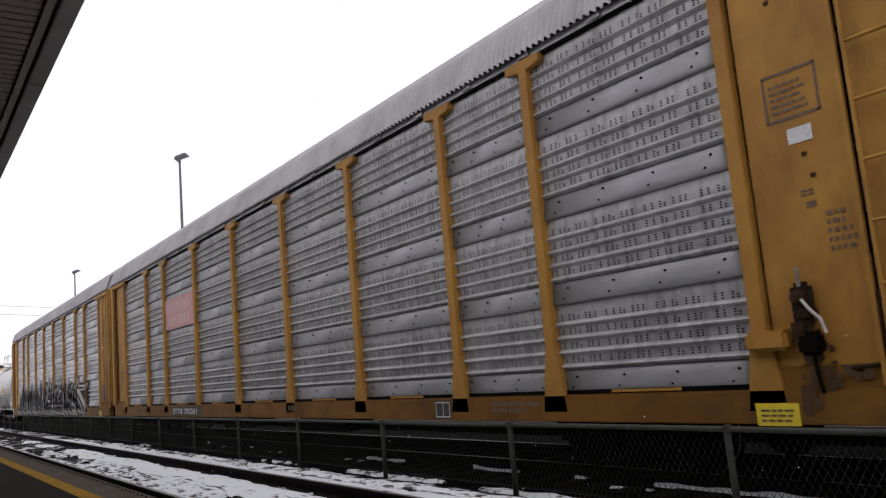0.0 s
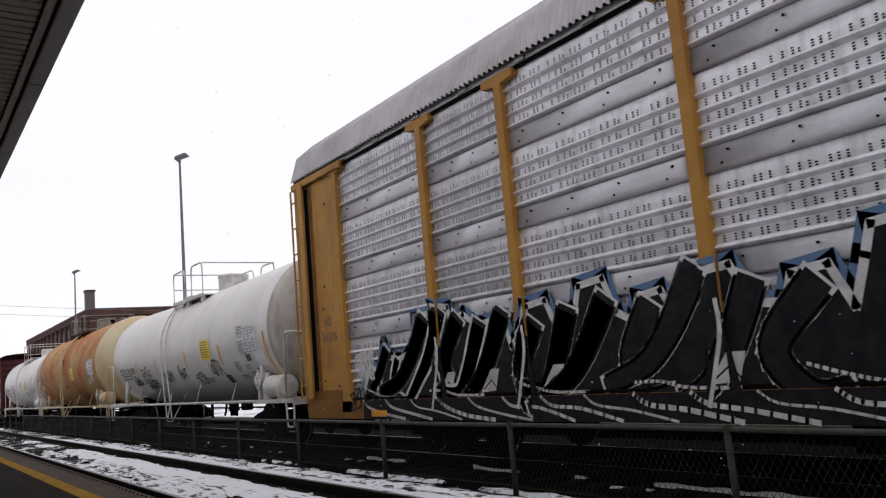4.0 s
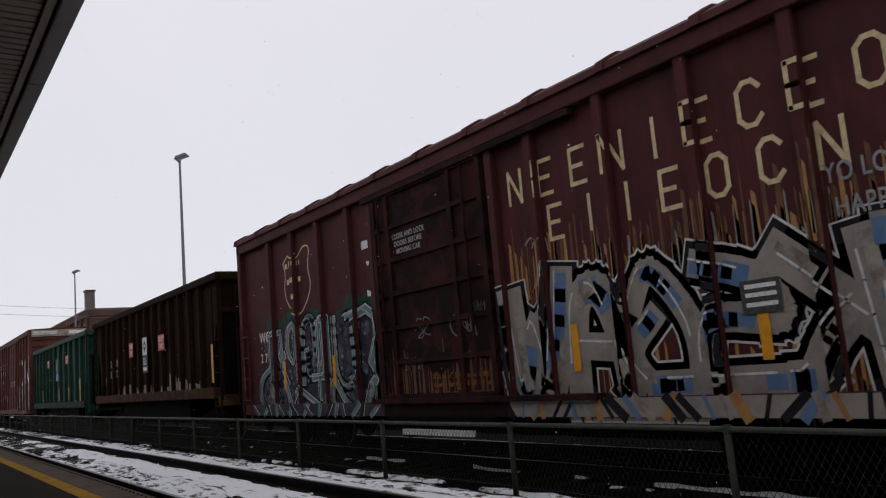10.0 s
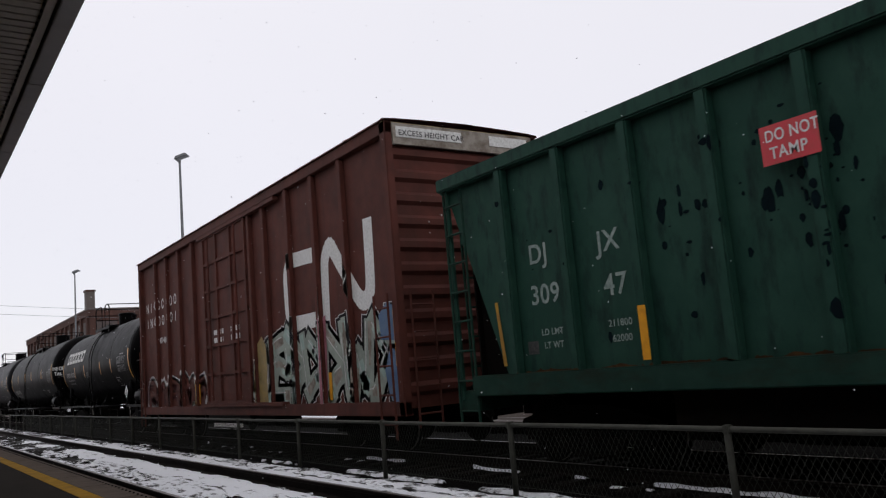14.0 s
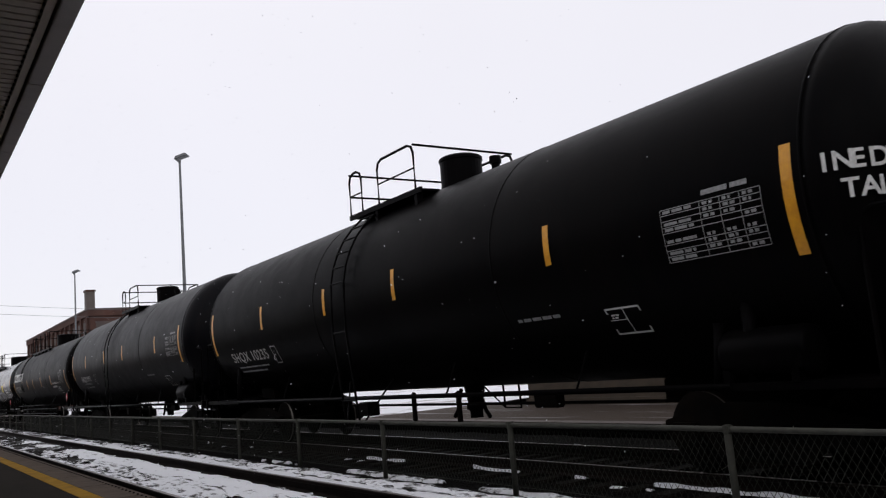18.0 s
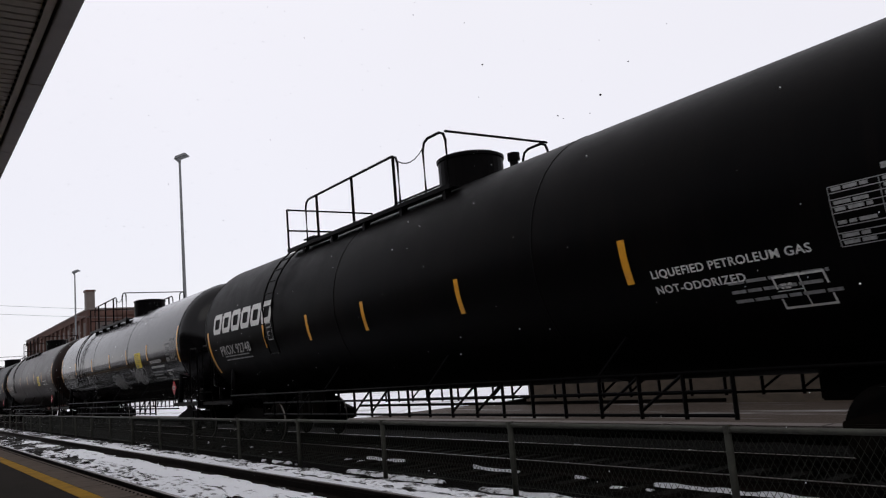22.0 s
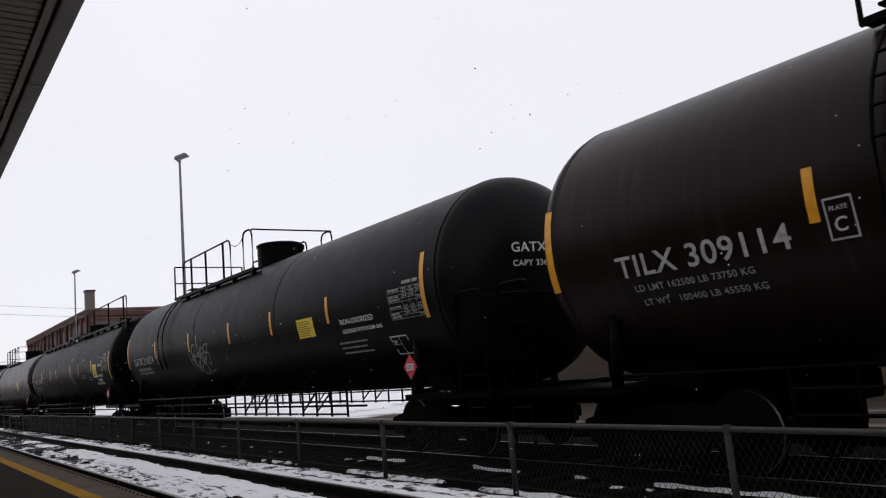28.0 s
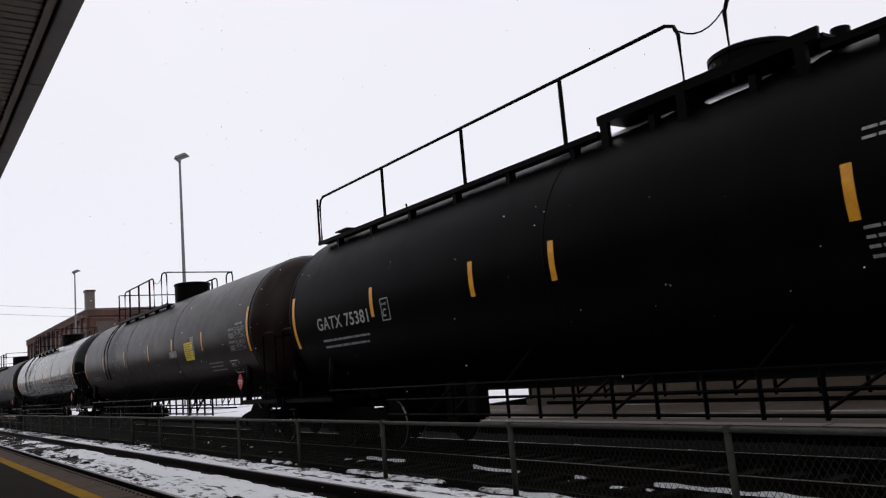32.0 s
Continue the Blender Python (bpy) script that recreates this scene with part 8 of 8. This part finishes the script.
def br_decor(car, bands):
    red_sign(car, bands, -2.38, 2.53, 0.64, 0.45)
    red_sign(car, bands, 1.22, 2.52, 0.5, 0.47)
    plate = part("owner_plate", boxes((-1.606, -1.59, -0.8, -0.25, 1.95, 3.05)), M["navy"], car, "navy and white owner plate")
    side_quads([rect(-0.78, -0.27, 2.5, 3.03)], -1.609, "plate_field", M["mark_white"], plate)
    side_quads([[(-0.52, 2.58), (-0.32, 2.77), (-0.52, 2.96), (-0.73, 2.77)]], -1.611, "plate_mark", M["navy"], plate)
    side_quads([rect(-0.62, -0.42, 2.74, 2.81)], -1.613, "plate_mark", M["mark_white"], plate)
    side_quads(bars(-0.34, 2.36, 0.38, 3, 0.05, seed=3, words_in=3) + [rect(-0.74, -0.3, 2.02, 2.12)], -1.609, "plate_print", M["mark_white"], plate)
    for text, y, z in (("DJ", 4.95, 2.33), ("305", 4.97, 1.96), ("JX", 4.08, 2.33), ("73", 4.03, 1.96)):
        words(text, 0.34, M["mark_white"], car, (-1.466, y, z), 0, "car_number")
    paint(stroke([(5.7, 1.85), (5.55, 2.1), (5.4, 1.85), (5.7, 1.85)], 0.04), bands, 1, "hazard_mark", M["mark_cream"], car)
    rnd = random.Random(3)
    q = []
    for k in range(44):
        y = rnd.uniform(-6.0, 3.2)
        a, b = rnd.uniform(0.1, 0.45), rnd.uniform(0.06, 0.36) * (1.5 if k % 9 == 0 else 1)
        q.append([(y, 1.3), (y + a, 1.3 + 0.05 * rnd.random()), (y + a * 0.9, 1.3 + b), (y + a * 0.3, 1.3 + b * 1.1), (y - 0.03, 1.3 + b * 0.8)])
    paint(q, bands, 1, "pale_residue", M["residue"], car, "streaky whitish residue above the sill")
    paint([rect(y - 0.06, y + 0.06, 1.35, 1.9) for y in (0.0, 2.57)] + [rect(-6.54, -6.38, 1.46, 2.41)], bands, 2, "reflector_stripe", M["amber"], car)


def gr_decor(car, bands):
    red_sign(car, bands, -3.18, 2.88, 0.65, 0.38)
    red_sign(car, bands, 1.92, 2.92, 0.56, 0.36)
    plate = part("owner_plate", boxes((-1.606, -1.59, -0.85, -0.28, 2.6, 3.22)), M["mark_black"], car, "black plate over a blue plate")
    side_quads(stroke([(-0.35, 3.1), (-0.78, 3.1)], 0.03) + [[(-0.38, 2.8), (-0.48, 2.7), (-0.78, 3.0), (-0.68, 3.05)]], -1.609, "plate_mark", M["spray_blue"], plate)
    part("owner_plate", boxes((-1.606, -1.59, -0.85, -0.28, 2.22, 2.55)), M["blue"], car)
    side_quads([rect(-4.75, -4.35, 1.45, 1.85)], -1.466, "inspection_panel", M["mark_black"], car)
    side_quads(stroke(rect(-4.74, -4.36, 1.46, 1.84) + [(-4.74, 1.46)], 0.02) + [rect(-4.56, -4.545, 1.46, 1.84), rect(-4.74, -4.36, 1.64, 1.655)], -1.47, "panel_print", M["mark_white"], car)
    for text, y, z in (("DJ", 5.71, 2.56), ("309", 5.74, 2.05), ("JX", 4.51, 2.52), ("47", 4.47, 2.02)):
        words(text, 0.34, M["mark_pale"], car, (-1.466, y, z), 0, "car_number")
    paint([rect(-6.17, -6.03, 1.22, 2.16)] + [rect(y - 0.055, y + 0.055, 1.28, 1.85) for y in (-3.53, -0.99, 3.84)], bands, 2, "reflector_stripe", M["amber"], car)
    paint([[(6.4, 1.32), (6.33, 1.32), (6.42, 2.16), (6.48, 2.16)]], [(6.2, 6.6, -1.462)], 2, "worn_stripe", M["amber_old"], car)
    for text, y, z in (("211800", 4.46, 1.67), ("62000", 4.42, 1.5), ("LD LMT", 5.6, 1.66), ("LT WT", 5.57, 1.5)):
        words(text, 0.11, M["mark_pale"], car, (-1.466, y, z), 0, "small_stencil")
    side_quads([rect(5.68, 5.88, 1.44, 1.6)], -1.466, "inspection_panel", M["mark_black"], car)
    rnd = random.Random(19)
    crust = []
    for k in range(160):
        y, a, b = rnd.uniform(-6.0, 6.0), rnd.uniform(0.05, 0.25), rnd.uniform(0.008, 0.03) * (2 if k % 11 == 0 else 1)
        crust.append([(y, 1.222), (y + a, 1.222), (y + a * 0.9, 1.222 + b * 0.6), (y + a * 0.6, 1.222 + b), (y + a * 0.2, 1.222 + b * 0.7)])
    paint(crust, bands, 1.5, "rust_crust", M["gonrust"], car, "rusty crust along the sill")
    rnd = random.Random(8)
    q = []
    nests = ((1.6, 2.65, 0.12, 0.35, 16), (2.1, 2.66, 0.25, 0.16, 22), (1.7, 1.9, 0.07, 0.25, 6), (3.0, 2.1, 0.25, 0.35, 8), (3.3, 2.75, 0.25, 0.12, 10), (2.4, 3.3, 0.5, 0.2, 8), (0.6, 2.4, 0.6, 0.7, 34), (-0.6, 2.0, 0.5, 0.6, 26), (-2.0, 2.6, 0.7, 0.6, 34), (-3.9, 2.4, 0.8, 0.7, 34), (4.6, 2.4, 0.9, 0.8, 12))
    for cy, cz, wy, wz, count in nests:
        for k in range(count):
            y, z, a = rnd.gauss(cy, wy), rnd.gauss(cz, wz), rnd.uniform(0.012, 0.05) * (1.5 if k % 9 == 0 else 1)
            b = a * rnd.choice((0.5, 0.8, 1.2, 1.6, 2.4))
            z = min(max(z, 1.3), 3.7)
            q.append([(y + a * math.cos(2 * math.pi * j / 8) * rnd.uniform(0.6, 1.1), z + b * math.sin(2 * math.pi * j / 8) * rnd.uniform(0.6, 1.1)) for j in range(8)])
    paint(q, bands, 1, "dark_scab", M["gongreen_dark"], car, "dark scabs where the paint has gone")
    paint([[(-5.75 + 0.2 * math.cos(a) * (1 + 0.3 * math.sin(5 * a)), 3.5 + 0.22 * math.sin(a) * (1 + 0.3 * math.cos(3 * a))) for a in (k * math.pi / 8 for k in range(16))]], bands, 2, "burnt_patch", M["gonrust"], car)
    paint(bars(-5.1, 2.0, 0.35, 3, 0.06, seed=2, words_in=2) + bars(-5.2, 0.98, 0.6, 1, 0.06, seed=3), bands, 1, "small_stencil", M["mark_grey"], car)


M["tag_blue"] = mat("spray_tag_blue", (0.025, 0.06, 0.36), (0.035, 0.07, 0.28), 0.55, scale=6)
M["spray_yellow"] = mat("spray_yellow", (0.30, 0.21, 0.07), (0.2, 0.15, 0.07), 0.6, scale=4)
M["residue_green"] = mat("spray_pale_green", (0.30, 0.34, 0.29), (0.2, 0.23, 0.2), 0.6, scale=3)
M["mark_pink"] = mat("pale_sign_letters", (0.62, 0.42, 0.42), (0.52, 0.33, 0.33), 0.6, scale=12)
M["gongreen_dark"] = mat("dark_scab", (0.002, 0.006, 0.008), (0.003, 0.010, 0.012), 0.8, scale=6, spec=0.05)
M["mark_pale"] = mat("worn_white_stencil", (0.30, 0.36, 0.33), (0.16, 0.21, 0.19), 0.7, scale=18, spec=0.2)
M["navy"] = mat("navy_plate", (0.012, 0.014, 0.045), (0.018, 0.02, 0.05), 0.5, scale=8, spec=0.2)
M["residue"] = mat("pale_residue", (0.30, 0.27, 0.23), (0.14, 0.11, 0.085), 0.85, scale=5)
M["drip_brown"] = mat("drip_brown", (0.13, 0.05, 0.012), (0.05, 0.02, 0.008), 0.7, scale=5)
M["spray_tan"] = mat("spray_tan", (0.27, 0.235, 0.20), (0.18, 0.165, 0.155), 0.6, scale=3)
M["rail_grey"] = mat("weathered_grey_rail", (0.20, 0.185, 0.17), (0.30, 0.27, 0.23), 0.7, scale=5, dirt=(0.13, 0.08, 0.05), dirt_amount=0.6, spec=0.25)
M["dark_stain"] = mat("dark_side_stain", (0.010, 0.0055, 0.005), (0.018, 0.008, 0.007), 0.8, scale=5, spec=0.1)
M["rust_run"] = mat("orange_rust", (0.12, 0.046, 0.012), (0.22, 0.10, 0.03), 0.8, scale=9, spec=0.15)
M["spray_slate"] = mat("spray_slate", (0.05, 0.05, 0.062), (0.08, 0.08, 0.095), 0.65, scale=8, spec=0.2)
M["spray_aqua"] = mat("spray_aqua", (0.08, 0.20, 0.24), (0.16, 0.25, 0.25), 0.6, scale=3, spec=0.2)
M["mint_grey"] = mat("spray_mint_grey", (0.19, 0.23, 0.22), (0.12, 0.17, 0.17), 0.6, scale=3, spec=0.2)
M["gongreen_sill"] = mat("grimy_green_sill", (0.010, 0.032, 0.023), (0.015, 0.042, 0.03), 0.75, scale=2.5, dirt=(0.016, 0.011, 0.007), dirt_amount=0.8, dirt_stretch=(1, 0.7, 2), dirt_scale=2.0, spec=0.1)
M["door_maroon"] = mat("rusted_dark_maroon", (0.038, 0.009, 0.009), (0.011, 0.004, 0.0036), 0.8, scale=1.6, spread=(0.42, 0.55), dirt=(0.010, 0.005, 0.004), dirt_amount=0.8, dirt_stretch=(1, 1.5, 0.8), dirt_scale=1.7, spec=0.12)
M["galv_dim"] = mat("dim_galvanised_band", (0.34, 0.335, 0.345), (0.25, 0.245, 0.25), 0.45, 0.4, scale=2.2, stretch=(1, 0.5, 2), dirt=(0.13, 0.11, 0.105), dirt_amount=0.6, vary=0.06, spec=0.4)
M["flake"] = mat("snowflake", (0.85, 0.86, 0.9), (0.8, 0.8, 0.84), 0.7, bump=0)


def number(text, y, z, size=0.31, m="mark_dull"):
    return (text, size, y, z, m)


def train():
    cars = []

    def add(car, u):
        cars.append((car, u))

    add(autorack("yellow and galvanised autorack car with corrugated panels and faded red sign", True, rack_plain), 16.57)
    add(autorack("yellow and galvanised autorack car with black and white graffiti", False, rack_sprayed), 44.87)
    add(tank_car("tank_car", "white tank car with black scribbled tags along its side", "white", "white_dull", 8.3, 1.58, 2.54, TAGGED_STYLE, "mark_grey", [number("STYX 71239", 6.3, 1.98, 0.29, "mark_black")], plac="white", decor=st1_decor, head_mat="head_white", seams=(3.5, -3.4)), 67.57)
    add(tank_car("tank_car", "rust-streaked cream and orange tank car", "rust", "cream", 8.3, 1.715, 2.615, RUST_STYLE, "mark_faint", [], plac="white", decor=or_decor, head_mat="cream", seams=(3.34, 0.0, -3.42)), 84.18)
    add(tank_car("tank_car", "clean white tank car with amber stripes and black stencils", "white", "white_dull", 8.3, 1.565, 2.54, STYX_STYLE, "mark_grey", [number("STYX 71154", 6.6, 2.1, 0.3, "mark_black"), number("LD LMT 180600 LB 85550 KG", 6.5, 1.95, 0.105, "mark_black"), number("LT WT   74400 LB 33750 KG", 6.45, 1.79, 0.105, "mark_black")], plac="white", decor=st2_decor, head_mat="head_white", seams=(1.74, -3.4)), 100.75)
    add(boxcar("maroon steel boxcar with ribbed ends and colourful graffiti", "maroon", 7.78, 4.47, 4.82, wc_decor), 117.77)
    add(gondola("dark brown high-sided scrap gondola with red warning signs", "gonbrown", "gonrust", 7.37, 1.13, 4.0, 14, 5.85, br_decor), 134.4)
    add(gondola("green high-sided gondola with dark scabs and red warning signs", "gongreen", "gongreen_sill", 7.45, 1.0, 3.92, (-6.1, -4.95, -3.55, -2.35, -1.0, 0.45, 1.75, 2.8, 3.85, 4.95, 6.05), 6, gr_decor), 150.55)
    add(boxcar("tall red-brown boxcar with white band mark and pale graffiti", "boxred", 7.9, 5.37, 5.46, cn_decor, excess=True), 167.2)
    add(tank_car("tank_car", "short black tank car with white block owner mark", "black", "black", 7.6, 1.575, 2.6, PROX_STYLE, "mark_grey", [number("PROX 70523", 5.25, 2.24, 0.29), number("LD LMT 195200 LB 88 550 KG", 5.15, 2.08, 0.09, "mark_grey"), number("LT WT  67800 LB 30 750 KG", 5.1, 1.94, 0.09, "mark_grey")], logo=5.18, plac="white"), 182.95)
    add(tank_car("tank_car", "matt black tank car with amber stripes and white stencils", "black", "black", 8.97, 1.69, 2.70, SHQX_STYLE, "mark_grey", [number("SHQX 10235", 6.75, 1.86, 0.33)], plac=None, decor=sh1_decor), 199.47)
    add(tank_car("tank_car", "slate grey tank car with amber stripes and data panel", "slate", "black", 8.97, 1.73, 2.71, NARROW_STYLE, "mark_grey", [number("SHQX 9991", 6.31, 1.96, 0.31), number("LD LMT 207700 LB 94200 KG", 6.15, 1.84, 0.095, "mark_grey"), number("LT WT   78300 LB 35500 KG", 6.1, 1.7, 0.095, "mark_grey")], plac=None, decor=sh2_decor), 217.53)
    add(tank_car("tank_car", "long black gas tank car with white block owner mark", "black", "black", 10.2, 1.665, 2.65, GAS_STYLE, "mark_grey", [number("PROX 92748", 8.15, 2.08, 0.3), ("LIQUEFIED PETROLEUM GAS", 0.12, -5.15, 2.1, "mark_white"), ("NOT-ODORIZED", 0.12, -5.15, 1.94, "mark_white")], logo=8.46), 236.63)
    add(tank_car("tank_car", "glossy black gas tank car with yellow sign and grey tags", "gloss", "black", 10.54, 1.62, 2.63, TILX_STYLE, "mark_grey", [number("TILX 305630", 8.2, 2.2, 0.33), *lpg_text(-6.07, 2.2, 0.13)], decor=tl1_decor), 257.41)
    add(tank_car("tank_car", "black gas tank car with reflected brown in its colour and yellow sign", "brownblack", "black", 10.54, 1.63, 2.65, WORDY_STYLE, "mark_grey", [number("TILX 309114", 8.05, 2.16, 0.33), number("LD LMT 162500 LB 73750 KG", 7.9, 2.0, 0.1, "mark_grey"), number("LT WT   100400 LB 45550 KG", 7.85, 1.85, 0.1, "mark_grey"), *lpg_text(-6.2, 2.28, 0.12)], decor=tl2_decor), 278.49)
    add(tank_car("tank_car", "dull black gas tank car with small grey tag", "slate", "black", 10.52, 1.61, 2.64, LOW_SIGN_STYLE, "mark_grey", [number("GATX 214274", 8.25, 2.2, 0.32), number("LD LMT 164500 LB 74600 KG", 8.05, 2.05, 0.1, "mark_grey"), number("LT WT   98500 LB 44500 KG", 8.0, 1.9, 0.1, "mark_grey"), *lpg_text(-6.3, 2.25, 0.13)], decor=gx1_decor), 299.5)
    add(tank_car("tank_car", "black gas tank car with a full-length top railing", "black", "black", 10.52, 1.63, 2.57, LONG_STYLE, "mark_grey", [number("GATX 75381", 8.35, 2.22, 0.31), ("FRA AIR", 0.14, -7.58, 2.46, "mark_white"), ("NON-ODORIZED", 0.14, -6.94, 2.07, "mark_white"), ("LIQUIFIED", 0.14, -7.18, 1.92, "mark_white"), ("PETROLEUM GAS", 0.14, -6.82, 1.79, "mark_white")], decor=gx2_decor), 320.84)
    add(tank_car("tank_car", "brown-black gas tank car with white and yellow labels", "brownblack", "black", 10.52, 1.6, 2.6, TILX_STYLE, "mark_grey", [], decor=tl2_decor), 341.9)
    add(tank_car("tank_car", "glossy dark gas tank car reflecting the sky", "gloss", "black", 10.52, 1.6, 2.6, LPG_STYLE, "mark_grey", []), 362.95)
    add(tank_car("tank_car", "dark gas tank car at the end of view", "slate", "black", 10.52, 1.6, 2.6, LPG_STYLE, "mark_grey", []), 384.0)
    return cars


def travel(t):
    """How far the train has come, in metres, after t seconds."""
    k = t / 16
    return 16 * (11.29187 * k - 0.94044 * k ** 2 + 0.32332 * k ** 3 - 0.2062 * k ** 4 + 0.05962 * k ** 5 - 0.00457 * k ** 6)


def snowfall():
    """Loose flakes between the platform and the train."""
    rnd = random.Random(12)
    verts, faces = [], []
    for _ in range(5200):
        x, y, z, r = rnd.uniform(2.4, 6.2), rnd.uniform(1.5, 33), rnd.uniform(0, 37), rnd.uniform(0.003, 0.0065)
        k = len(verts)
        verts += [(x + r, y, z), (x - r, y, z), (x, y + r, z), (x, y - r, z), (x, y, z + r * 0.8), (x, y, z - r * 0.8)]
        faces += [(k, k + 2, k + 4), (k + 2, k + 1, k + 4), (k + 1, k + 3, k + 4), (k + 3, k, k + 4), (k + 2, k, k + 5), (k + 1, k + 2, k + 5), (k + 3, k + 1, k + 5), (k, k + 3, k + 5)]
    me = bpy.data.meshes.new("falling_snow")
    me.from_pydata(verts, [], faces)
    me.materials.append(M["flake"])
    return tagged(new("falling_snow", me), "scattered small snowflakes falling past the train", "snow", kind="stuff")


setting()
fence()
CARS = train()
SNOWFALL = snowfall()


def motions():
    for car, u in CARS:
        walk(car, [(t, pose(8.1, u - travel(t), -0.2)) for t in range(33)])
    starts = {car.name: u for car, u in CARS}
    for wheelset, car, s in WHEELS:
        near = [k * 0.05 for k in range(641) if -4 < starts[car.name] - travel(k * 0.05) + wheelset.parent.matrix_basis.translation.y < 26]
        times = sorted({0.0, 32.0, *near})
        last = near[0] if near else 0.0
        turn = lambda t: -math.degrees((travel(min(max(t, last), near[-1])) - travel(last)) / 0.455) if near else 0.0
        walk(wheelset, [(t, pose(0, s, 0.455, -turn(t))) for t in times])
    walk(SNOWFALL, [(0, pose(0, 0, 0)), (16, pose(-0.5, -1.6, -14.4)), (32, pose(-1.0, -3.2, -28.8))])


motions()
